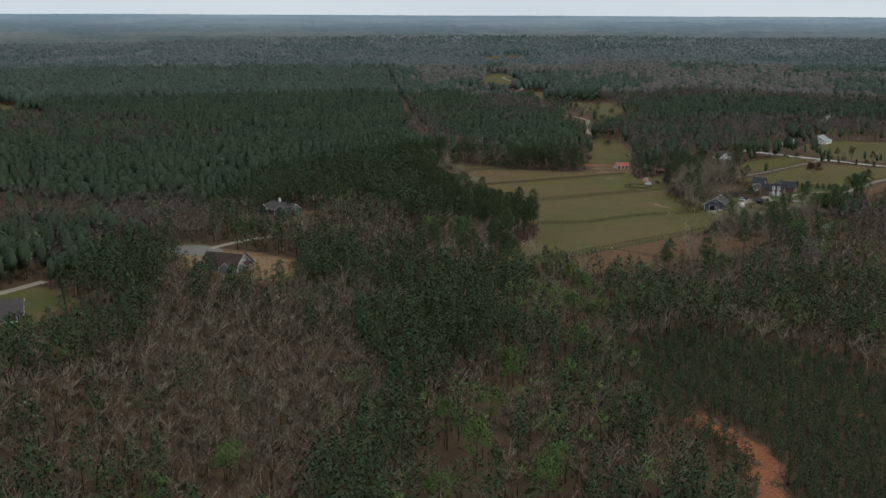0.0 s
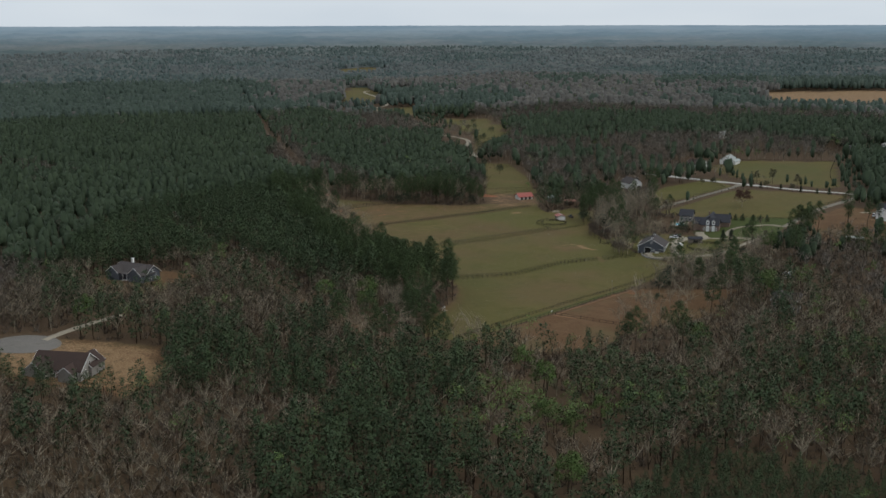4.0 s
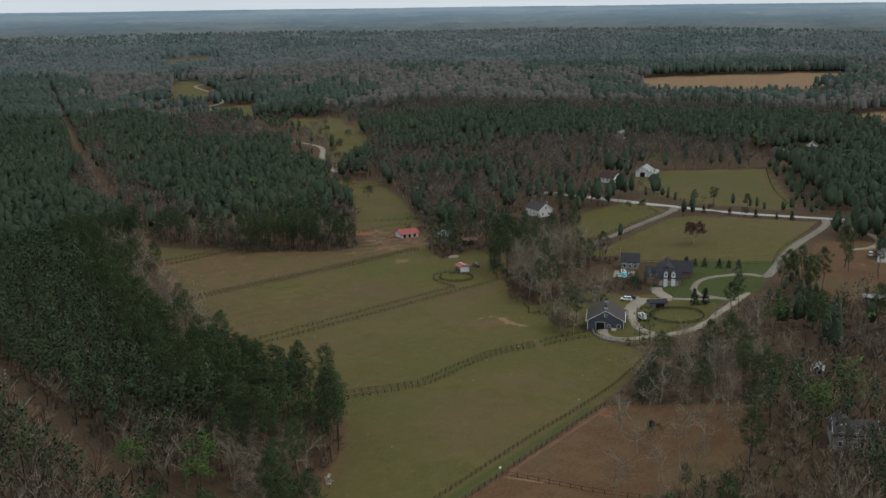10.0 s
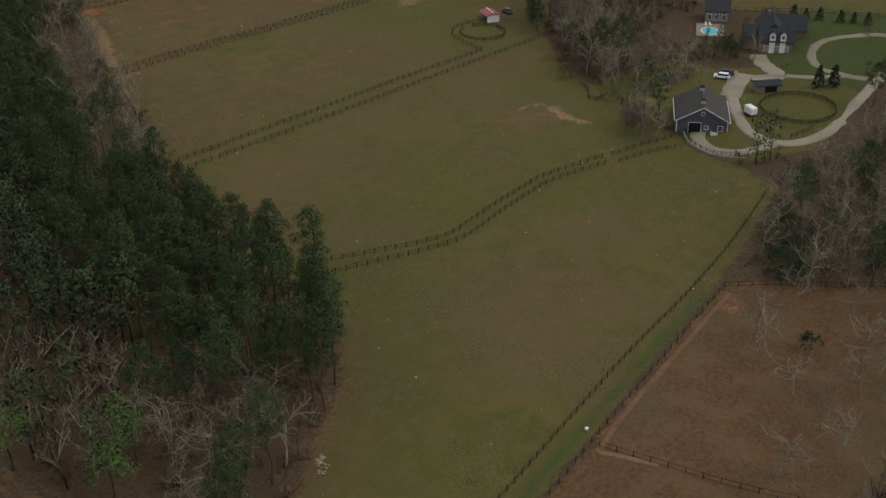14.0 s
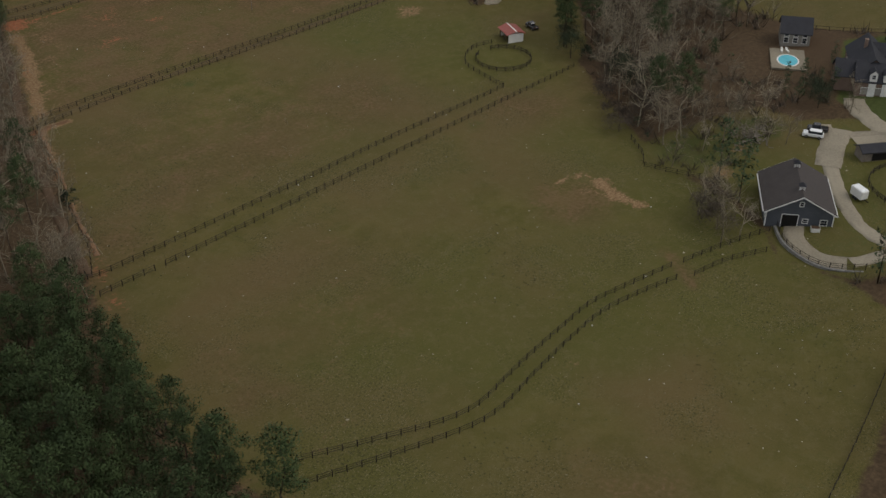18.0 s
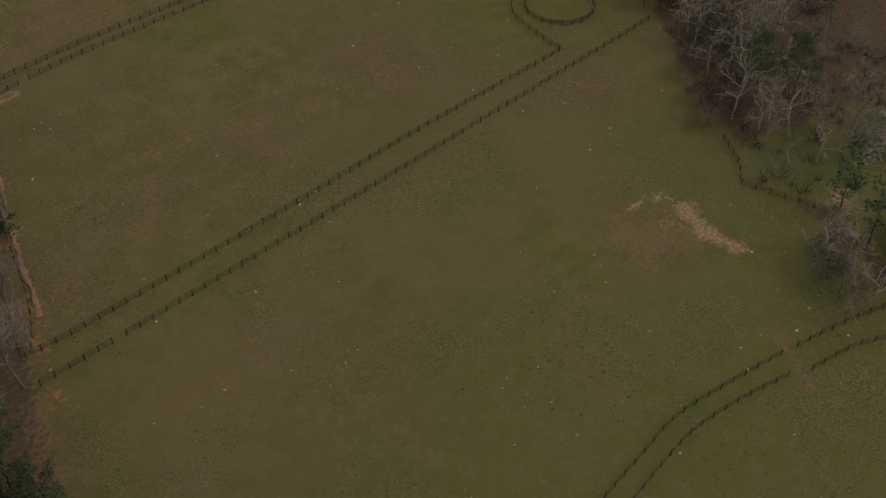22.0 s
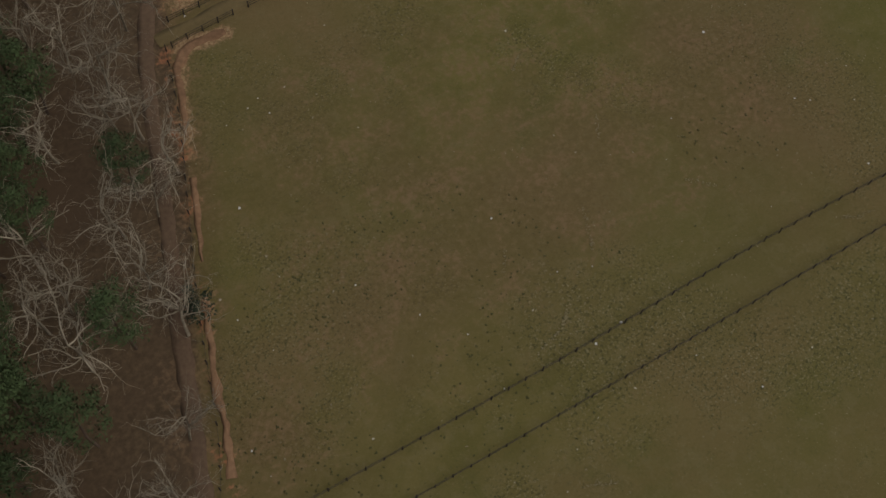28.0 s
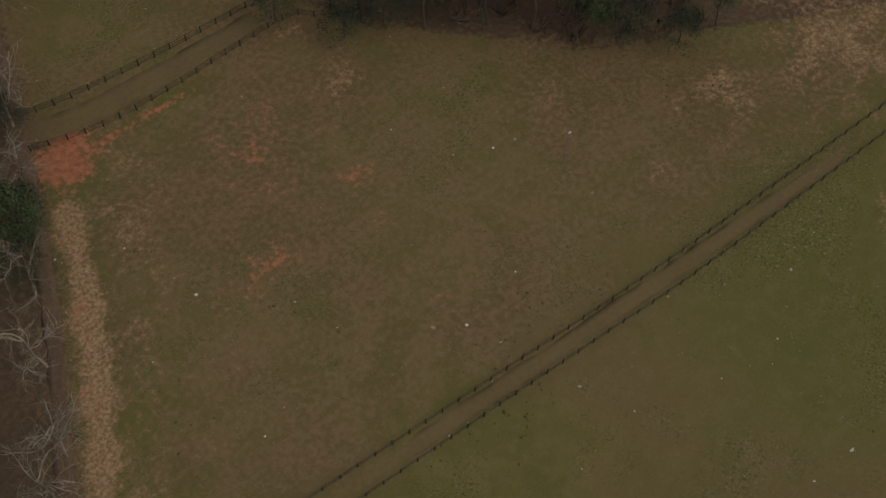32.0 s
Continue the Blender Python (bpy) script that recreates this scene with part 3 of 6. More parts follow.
    for name, rgb in (("cover", (grass, red, sand)), ("cover_b", (lush, brown, worn))):
        data = np.ones((len(x), 4), np.float32)
        data[:, 0], data[:, 1], data[:, 2] = rgb
        me.attributes.new(name, "FLOAT_COLOR", "POINT").data.foreach_set("color", data.ravel())
    tagged(new("ground", me), "rolling ground with olive pasture grass, leaf litter and bare red soil", "ground", kind="structure")


def ribbon(name, pts, width, mat, label, category="road", lift=0.07, step=2.0, ragged=0.25, closed=False):
    """A road or drive that lies on the ground, crowned a little, with worn edges and a thickness."""
    line = smooth_line(pts, step, closed)
    rng = np.random.RandomState(len(line))
    rows, n = [], len(line)
    for k, (px_, py_) in enumerate(line):
        a, b = line[max(0, k - 1)], line[min(n - 1, k + 1)]
        tx, ty = b[0] - a[0], b[1] - a[1]
        le = math.hypot(tx, ty) or 1
        nx, ny = -ty / le, tx / le
        row = []
        for s, dz in ((-0.54, -0.25), (-0.5, 0.0), (-0.2, 0.03), (0.2, 0.03), (0.5, 0.0), (0.54, -0.25)):
            o = s * width + (rng.uniform(-ragged, ragged) if abs(s) > 0.3 else 0)
            vx, vy = px_ + nx * o, py_ + ny * o
            row.append((vx, vy, gz(vx, vy) + lift + dz))
        rows.append(row)
    v = np.array(rows).reshape(-1, 3)
    me = mesh_of(name, v, grid_tris(6, n)[:, ::-1], [mat], smooth=True)
    return tagged(new(name, me), label, category, kind="structure")


def build_backdrop():
    """Wooded distance up to the horizon: rough canopy with haze painted in, bluer with every belt."""
    n = Nodes("haze_painted_woods")
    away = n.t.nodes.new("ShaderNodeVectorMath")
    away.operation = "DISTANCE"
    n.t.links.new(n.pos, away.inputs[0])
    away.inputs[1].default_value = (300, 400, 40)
    patch = n.noise(0.0042, 5, 0.62, None, (1.0, 1.0, 0.0))
    fine = n.noise(0.045, 5, 0.75)
    col = n.mix(n.step(patch, 0.44, 0.56), (0.042, 0.058, 0.042), (0.11, 0.095, 0.08))
    col = n.mix(n.math("MULTIPLY", n.step(fine, 0.5, 0.6), 0.7), col, (0.12, 0.12, 0.09))
    col = n.mix(n.math("MULTIPLY", n.step(n.noise(0.028, 5, 0.75), 0.5, 0.58), 0.6), col, (0.02, 0.028, 0.022))
    col = n.mix(n.math("MULTIPLY", n.step(n.noise(0.0075, 3, 0.6, None, (1, 1, 0)), 0.66, 0.70), 0.6), col, (0.20, 0.175, 0.12))
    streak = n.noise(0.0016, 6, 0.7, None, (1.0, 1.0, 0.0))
    # haze as base colour: blue-grey mixed in more with distance, palest at the rim
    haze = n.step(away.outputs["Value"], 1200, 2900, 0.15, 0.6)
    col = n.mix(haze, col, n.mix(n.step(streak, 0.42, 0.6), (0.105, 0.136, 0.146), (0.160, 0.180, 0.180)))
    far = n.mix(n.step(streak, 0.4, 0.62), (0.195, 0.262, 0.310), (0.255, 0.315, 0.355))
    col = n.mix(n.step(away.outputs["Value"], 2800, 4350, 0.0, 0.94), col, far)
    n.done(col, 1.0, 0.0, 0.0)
    na, nr = 480, 150
    ang = np.radians(np.linspace(-30, 104, na))
    rad = 1620 + (4400 - 1620) * np.linspace(0, 1, nr) ** 1.3
    a, r = np.meshgrid(ang, rad)
    rng = np.random.RandomState(3)
    a = a + rng.uniform(-0.0014, 0.0014, a.shape)
    x, y = (300 + np.sin(a) * r).ravel(), (400 + np.cos(a) * r).ravel()
    h = 3 + 7 * vnoise(x, y, 60, 2) + 8 * vnoise(x, y, 14, 4) * rng.uniform(0.2, 1, x.shape)
    h = h * (1 - 0.85 * sm((r.ravel() - 3900) / 450)) * (0.25 + 0.75 * sm((r.ravel() - 1620) / 120))
    keep = np.minimum.reduce([sm(-signed(x, y, p) / 70) for p in (FAR_GREEN, FAR_GREEN_C, FAR_PALE)])
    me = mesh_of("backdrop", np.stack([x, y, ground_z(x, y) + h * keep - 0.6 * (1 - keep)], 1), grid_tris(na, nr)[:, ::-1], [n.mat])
    tagged(new("backdrop", me), "blue-green wooded distance with painted haze, reaching the horizon", "backdrop", kind="structure")


build_ground()
build_backdrop()
ribbon("road", ROAD, 5.0, M_CONCRETE, "pale concrete country road past the fields")
ribbon("driveway", LANE_UPPER, 4.0, M_LANE, "grey two-track lane beside the tree field", "driveway", 0.05)
ribbon("driveway", LANE, 3.4, M_GRAVEL, "pale gravel lane curving round the riding ring to the barn", "driveway", 0.06)
ribbon("driveway", LANE_FENCED, 5.0, M_LANE, "grassy dirt lane between two fences", "driveway", 0.05)
ribbon("driveway", CIRCLE_DRIVE, 2.8, M_GRAVEL, "pale curving drive across the house lawn", "driveway", 0.10)
ribbon("driveway", [(480, 467.5), (478.5, 472), (480, 477), (483.5, 480.5), (487, 482)], 4.0, M_GRAVEL, "gravel apron curving to the barn door", "driveway", 0.12)
ribbon("driveway", [(491.5, 461.5), (486, 463.5), (481, 467)], 3.0, M_GRAVEL, "gravel path along the retaining wall", "driveway", 0.09)
for bank_line, bank_width in (([(407.4, 637.6), (405.4, 632), (403.4, 627)], 0.7), ([(401.3, 621), (398.4, 614), (396.6, 609.6)], 0.5), ([(394.6, 605), (391, 596), (388.4, 588), (386.4, 583)], 0.85)):
    ribbon("soil_bank", bank_line, bank_width, M_SOIL, "narrow bank of bare orange-red soil below the fence", "bank", 0.1, 1.3, 0.32)
ribbon("soil_bank", [(407.6, 637.5), (409.6, 639.6), (413, 640), (416, 639.6)], 1.4, M_SOIL, "pale bare soil along the lane's corner", "bank", 0.11, 1.3, 0.3)
ribbon("soil_bank", [(361.5, 427.6), (376, 430.4), (392, 432.4), (407, 434.2), (421.5, 436)], 1.2, M_SOIL, "strip of bare orange soil along the paddock fence", "bank", 0.1, 2.0, 0.22)
ribbon("soil_bank", [(361.8, 427.4), (363.8, 423), (365.6, 418)], 1.1, M_SOIL, "strip of bare orange soil at the paddock corner", "bank", 0.11, 1.6, 0.2)
ribbon("road", VALLEY_ROAD, 4.6, M_GRAVEL, "pale road winding up the valley")
ribbon("road", [(130, 505), (160, 502), (176, 500)], 8, M_ASPHALT, "grey asphalt street end", "road", 0.06)
ribbon("driveway", CUL_DRIVE, 3, M_GRAVEL, "pale gravel drive through the trees", "driveway", 0.1)
ribbon("track", [(446, 745), (441, 724), (434, 704), (424, 680), (413, 658), (404, 640), (398, 624), (390, 603), (381, 578)], 2.1, M_TRACK, "brown dirt track along the wood's edge", "track", 0.05)
ribbon("track", [(407, 643), (414, 643), (440, 642.8), (480, 640), (520, 637.6), (545, 637)], 2.4, M_SWARD, "worn dirt lane between two fences", "track", 0.03)
ribbon("track", [(436, 714), (441, 711), (448, 709.8), (458, 709.2), (475, 709)], 4.0, M_SWARD, "worn brown lane between the northern fences", "track", 0.03)
ribbon("driveway", [(48, 446), (60, 451), (73, 457), (90, 467)], 4.8, M_GRAVEL, "pale gravel drive behind the porch house", "driveway", 0.08)
ribbon("track", PLANTATION_ROW, 4, M_TRACK, "dirt ride beside the pine plantation", "track", 0.06, 6)
ribbon("driveway", [(640, 452), (652, 446), (672, 452), (690, 474)], 3.5, M_GRAVEL, "gravel drive to the white house", "driveway", 0.08)


def round_pad(name, x, y, rx, ry, mat, label, lift=0.06):
    v = [(x, y, gz(x, y) + lift)]
    for k in range(40):
        a = k / 40 * math.tau
        vx, vy = x + rx * math.cos(a), y + ry * math.sin(a)
        v.append((vx, vy, gz(vx, vy) + lift))
    me = mesh_of(name, v, [(0, 1 + k, 1 + (k + 1) % 40) for k in range(40)], [mat])
    return tagged(new(name, me), label, "road", kind="structure")


round_pad("turning_circle", 166, 499, 13, 11, M_ASPHALT, "round grey asphalt turning circle", 0.12)
ribbon("driveway", [(548, 497), (544, 494.5), (540, 489.5), (537.5, 485.5), (533, 484), (528, 488)], 5.0, M_GRAVEL, "pale concrete apron before the garage", "driveway", 0.09)
ribbon("driveway", [(531, 493), (526, 491.5), (519, 489.5), (512.5, 487)], 5.6, M_GRAVEL, "wide worn gravel parking place behind the barn", "driveway", 0.13)
ribbon("driveway", HOUSE_PATH, 2.6, M_GRAVEL, "narrow pale path to the garage apron", "driveway", 0.1)


# ---- trees ----
def sprays(rng, centres, size, k, flat=0.6):
    """k loose triangles round each centre."""
    c = np.repeat(centres, k, 0)
    n = len(c)
    c = c + rng.normal(0, 1, (n, 3)) * size * (0.45, 0.45, 0.3)
    v = rng.normal(0, 1, (n, 3, 3)) * (1, 1, flat)
    v = v / (np.linalg.norm(v, axis=2, keepdims=True) + 1e-6) * size * rng.uniform(0.55, 1.0, (n, 3, 1))
    return (c[:, None, :] + v).reshape(-1, 3), np.arange(n * 3).reshape(-1, 3)


def limbs(segs, sides=3):
    """Tapered prisms along segments (a, b, ra, rb)."""
    V, T, o = [], [], 0
    for a, b, ra, rb in segs:
        d = (b - a) / (np.linalg.norm(b - a) + 1e-9)
        u = np.cross(d, (0.3, 0.9, 0.2))
        u /= np.linalg.norm(u) + 1e-9
        w = np.cross(d, u)
        for k in range(sides):
            t = k / sides * math.tau
            e = math.cos(t) * u + math.sin(t) * w
            V += [a + e * ra, b + e * rb]
        for k in range(sides):
            p, q = o + 2 * k, o + 2 * ((k + 1) % sides)
            T += [(p, q, p + 1), (q, q + 1, p + 1)]
        o += 2 * sides
    return np.array(V), np.array(T)


def slivers(rng, starts, dirs, length, width):
    """Thin twigs, one triangle each."""
    n = len(starts)
    side = np.cross(dirs, rng.normal(0, 1, (n, 3)))
    side /= np.linalg.norm(side, axis=1, keepdims=True) + 1e-9
    w = width * rng.uniform(0.6, 1.2, (n, 1))
    le = length * rng.uniform(0.6, 1.25, (n, 1))
    v = np.stack([starts - side * w / 2, starts + side * w / 2, starts + dirs * le], 1)
    return v.reshape(-1, 3), np.arange(n * 3).reshape(-1, 3)


def join(*pieces):
    """Pieces (verts, tris, slot) or (verts, tris, normals, slot) as one, with normals."""
    V, T, I, N, o = [], [], [], [], 0
    for v, t, *n, s in pieces:
        V.append(v)
        T.append(t + o)
        N.append(n[0] if n else outward(v))
        I.append(np.full(len(t), s))
        o += len(v)
    return np.concatenate(V), np.concatenate(T), np.concatenate(I), np.concatenate(N)


def clumps(rng, centres, radius, leaves, size, lift=0.75, flat=0.7):
    """Leafy boughs: each a loose ball of small triangles, shaded as a round body of its own."""
    c = np.repeat(centres, leaves, 0)
    r = np.repeat(np.broadcast_to(radius, len(centres)), leaves)[:, None]
    n = len(c)
    d = rng.normal(0, 1, (n, 3))
    d /= np.linalg.norm(d, axis=1, keepdims=True)
    mid = c + d * r * rng.uniform(0.15, 1, (n, 1)) ** 0.6 * (1, 1, flat)
    v = rng.normal(0, 1, (n, 3, 3))
    v = v / (np.linalg.norm(v, axis=2, keepdims=True) + 1e-6) * size * rng.uniform(0.5, 1.0, (n, 3, 1))
    v = (mid[:, None, :] + v).reshape(-1, 3)
    out = c * (1, 1, 0) / (np.linalg.norm(c * (1, 1, 0), axis=1, keepdims=True) + 0.5)
    nn = np.repeat(d * 0.55 + out * 0.35 + (0, 0, lift), 3, 0)
    return v, np.arange(n * 3).reshape(-1, 3), nn / (np.linalg.norm(nn, axis=1, keepdims=True) + 1e-6)


def pine_boughs(rng, boughs, tall, wide, low):
    """Centres of a pine's boughs: a tapering, uneven crown on a bare stem."""
    u = (np.arange(boughs) + rng.uniform(0, 1, boughs)) / boughs
    a = np.arange(boughs) * 2.4 + rng.uniform(-0.6, 0.6, boughs)
    r = wide * np.sqrt(np.clip(1.0 - u ** 1.7, 0, 1)) * rng.uniform(0.3, 1.0, boughs) * (0.6 + 0.4 * np.minimum(1, u * 3))
    return np.stack([r * np.cos(a), r * np.sin(a), tall * (low + (0.98 - low) * u)], 1)


def dome(rng, count, tall, wide, low):
    """Centres of the boughs of a round-headed tree."""
    d = rng.normal(0, 1, (count, 3))
    d /= np.linalg.norm(d, axis=1, keepdims=True)
    d[:, 2] = np.where(d[:, 2] < -0.45, -d[:, 2], d[:, 2])
    half = tall * (1 - low) / 2
    return d * rng.uniform(0.45, 0.95, (count, 1)) * (wide, wide, half) + (0, 0, tall - half)


def trunk(rng, tall, r, sides=6, parts=3):
    p, segs, a = np.zeros(3), [], np.zeros(3)
    for k in range(parts):
        b = np.array((rng.normal(0, 0.02) * tall, rng.normal(0, 0.02) * tall, tall * (k + 1) / parts)) * (1, 1, 1)
        segs.append((a, b, r * (1 - k / parts * 0.85), r * (1 - (k + 1) / parts * 0.85)))
        a = b
    return limbs(segs, sides)


def branching(rng, tall=16.0, spread=0.75, forks=8, subs=6, twigs=5):
    """Limbs of a bare tree: a leader, crooked forks, side branches and twigs, with the twig ends."""
    segs, ends = [], []

    def grow(a, d, length, r, bits, lift, bend):
        pts = [a]
        for k in range(bits):
            d = d + rng.normal(0, bend, 3) + (0, 0, lift)
            d = d / np.linalg.norm(d)
            b = pts[-1] + d * length / bits * rng.uniform(0.8, 1.2)
            segs.append((pts[-1], b, r * (1 - k / bits * 0.65), r * (1 - (k + 1) / bits * 0.65)))
            pts.append(b)
        return pts, d
    stem, _ = grow(np.zeros(3), np.array((0, 0, 1.0)), tall * 0.55, 0.24, 4, 0.5, 0.16)
    for f in range(forks):
        a = stem[2 + f % 3]
        t = f * 2.4 + rng.uniform(-0.5, 0.5)
        d = np.array((math.cos(t) * spread, math.sin(t) * spread, rng.uniform(0.25, 1.1)))
        main, d1 = grow(a, d / np.linalg.norm(d), tall * rng.uniform(0.3, 0.48), 0.105, 7, 0.1, 0.3)
        for s in range(subs):
            a2 = main[1 + s]
            d2 = main[2 + s] - main[1 + s] if s < 6 else d1
            d2 = d2 / np.linalg.norm(d2) + rng.normal(0, 0.6, 3) + (0, 0, 0.1)
            sub, d3 = grow(a2, d2 / np.linalg.norm(d2), tall * rng.uniform(0.13, 0.24), 0.04, 4, 0.05, 0.34)
            for w in range(twigs):
                d4 = d3 + rng.normal(0, 0.7, 3)
                tw, d5 = grow(sub[w % 5], d4 / np.linalg.norm(d4), tall * rng.uniform(0.06, 0.11), 0.019, 2, 0.05, 0.3)
                ends += [(tw[1], d5), (tw[2], d5), (sub[min(4, w)], d5)]
    return segs, ends


def fine_twigs(rng, ends, per, length, width):
    p = np.array([e[0] for e in ends]).repeat(per, 0)
    d = np.array([e[1] for e in ends]).repeat(per, 0) + rng.normal(0, 0.7, (len(p), 3))
    d /= np.linalg.norm(d, axis=1, keepdims=True)
    return slivers(rng, p, d, length, width)


def crown_core(rng, tall, low, profile, sides):
    """The dense inside of a far crown: uneven rings of foliage up to a tip, shaded softly."""
    rings = len(profile)
    V = []
    for k, r in enumerate(profile):
        a = np.arange(sides) / sides * math.tau + k * 0.5
        rr = r * rng.uniform(0.6, 1.3, sides)
        V.append(np.stack([rr * np.cos(a), rr * np.sin(a), tall * (low + (1 - low) * 0.86 * k / (rings - 1)) + rng.normal(0, 0.7, sides)], 1))
    v = np.concatenate(V + [np.array([(rng.normal(0, 0.7), rng.normal(0, 0.7), tall)])])
    T = []
    for k in range(rings - 1):
        for i in range(sides):
            p, q = k * sides + i, k * sides + (i + 1) % sides
            T += [(p, q, p + sides), (q, q + sides, p + sides)]
    o = (rings - 1) * sides
    T += [(o + i, o + (i + 1) % sides, rings * sides) for i in range(sides)]
    n = outward(v, 0.5) + rng.normal(0, 0.3, v.shape)
    return v, np.array(T), n / np.linalg.norm(n, axis=1, keepdims=True)


def pine_lod(seed, level):
    rng = np.random.RandomState(seed)
    if level:
        tall, wide, low = rng.uniform(11.5, 16.5), rng.uniform(2.6, 3.6) + (0, 0.1, 0.7, 1.4)[level], rng.uniform(0.2, 0.36)
        core = (*crown_core(rng, tall * (0.92 if level == 1 else 1.0), low, [wide * f for f in ((0.5, 0.8, 0.5) if level == 1 else (0.85, 0.6))], (0, 5, 5, 4)[level]), 0)
        tips = pine_boughs(rng, (0, 14, 6, 2)[level], tall * 1.03, wide * 1.15, low)
        return join(core, (*clumps(rng, tips, (0, 1.0, 1.3, 1.6)[level], (0, 4, 3, 3)[level], (0, 0.82, 1.3, 2.2)[level]), 0), (*trunk(rng, tall * 0.5, 0.17, 2, 1), 1))
    tall, wide = rng.uniform(13, 19), rng.uniform(2.7, 3.9)
    c = pine_boughs(rng, 20, tall, wide, rng.uniform(0.2, 0.42))
    return join((*clumps(rng, c, 1.35 * rng.uniform(0.75, 1.2, 20), 20, 0.58), 0), (*trunk(rng, tall * 0.85, 0.17, 3, 1), 1))


def bare_lod(seed, level):
    """A leafless tree: pale forking limbs in a haze of twigs."""
    rng = np.random.RandomState(seed)
    forks, subs, n, length, width = ((7, 3, 64, 1.6, 0.09), (5, 2, 34, 2.2, 0.22), (0, 0, 10, 3.6, 0.36), (0, 0, 3, 5.0, 0.8))[level]
    tall = rng.uniform(10.5, 15.5)
    segs, ends = [], []
    if level < 2:
        top = np.array((rng.normal(0, 0.4), rng.normal(0, 0.4), tall * 0.45))
        segs.append((np.zeros(3), top, 0.2, 0.14))
        for f in range(forks):
            t = f * 2.4 + rng.uniform(-0.4, 0.4)
            a = top * rng.uniform(0.7, 1.0)
            reach = rng.uniform(1.8, 4.2)
            b = a + np.array((math.cos(t) * reach * 0.6, math.sin(t) * reach * 0.6, tall * rng.uniform(0.12, 0.24)))
            c = b + np.array((math.cos(t + rng.normal(0, 0.5)) * reach * 0.7, math.sin(t + rng.normal(0, 0.5)) * reach * 0.7, tall * rng.uniform(0.12, 0.26)))
            segs += [(a, b, 0.15, 0.10), (b, c, 0.10, 0.045)]
            ends += [b, c, (b + c) / 2]
            for k in range(subs):
                e = b + (c - b) * rng.uniform(0, 0.8)
                g = e + rng.normal(0, 1, 3) * (1.1, 1.1, 0.6) + (0, 0, tall * 0.09)
                segs.append((e, g, 0.065, 0.03))
                ends += [g, (e + g) / 2]
        start = np.array(ends)[rng.randint(0, len(ends), n)]
    else:
        start = dome(rng, n, tall * 0.85, 2.6, 0.5)
    d = rng.normal(0, 0.6, (n, 3)) + start * (0.12, 0.12, 0) + (0, 0, 0.6)
    d /= np.linalg.norm(d, axis=1, keepdims=True)
    pieces = [(*slivers(rng, start, d, length, width), 0)]
    if level == 1:
        pieces.append((*clumps(rng, dome(rng, 8, tall, 3.0, 0.4), 1.3, 5, 0.55), 0))
    elif level > 1:
        wide = rng.uniform(2.0, 2.9) + (0, 0, 0.8, 1.5)[level]
        pieces.append((*crown_core(rng, tall * 0.92, 0.3, (wide * 0.9, wide * 0.8), 5), 0))
    if segs:
        pieces.append((*limbs(segs, 3 if level == 0 else 2), 1))
    return join(*pieces)


def brush(seed):
    """A leafless bush of thin stems."""
    rng = np.random.RandomState(seed)
    n = 18
    start = rng.normal(0, 1, (n, 3)) * (1.6, 1.6, 0) + (0, 0, 0.2)
    d = rng.normal(0, 0.45, (n, 3)) + start * (0.15, 0.15, 0) + (0, 0, 1.0)
    d /= np.linalg.norm(d, axis=1, keepdims=True)
    return join((*slivers(rng, start, d, 8.0, 0.6), 0))


def leafy_lod(seed, level):
    rng = np.random.RandomState(seed)
    count, leaves, radius, size = ((14, 12, 1.1, 0.42), (7, 7, 1.4, 0.9), (4, 5, 1.7, 1.5))[level]
    c = dome(rng, count, rng.uniform(9, 14), rng.uniform(2.2, 3.4), 0.3)
    return join((*clumps(rng, c, radius, leaves, size), 0), (*trunk(rng, 7, 0.16, 3, 1), 1))


def outward(v, lift=0.8):
    """Normals that point out of a crown, so that it shades as one soft body."""
    mid = v[:, 2].min() * 0.45 + v[:, 2].max() * 0.55
    n = np.stack([v[:, 0], v[:, 1], (v[:, 2] - mid) * 0.5], 1)
    n = n / (np.linalg.norm(n, axis=1, keepdims=True) + 1e-6) + (0, 0, lift)
    return n / (np.linalg.norm(n, axis=1, keepdims=True) + 1e-6)


def faced(v, t, n):
    """The triangles, wound so that each faces out of the crown."""
    g = np.cross(v[t[:, 1]] - v[t[:, 0]], v[t[:, 2]] - v[t[:, 0]])
    return np.where((np.sum(g * n[t].mean(1), 1) < 0)[:, None], t[:, ::-1], t)


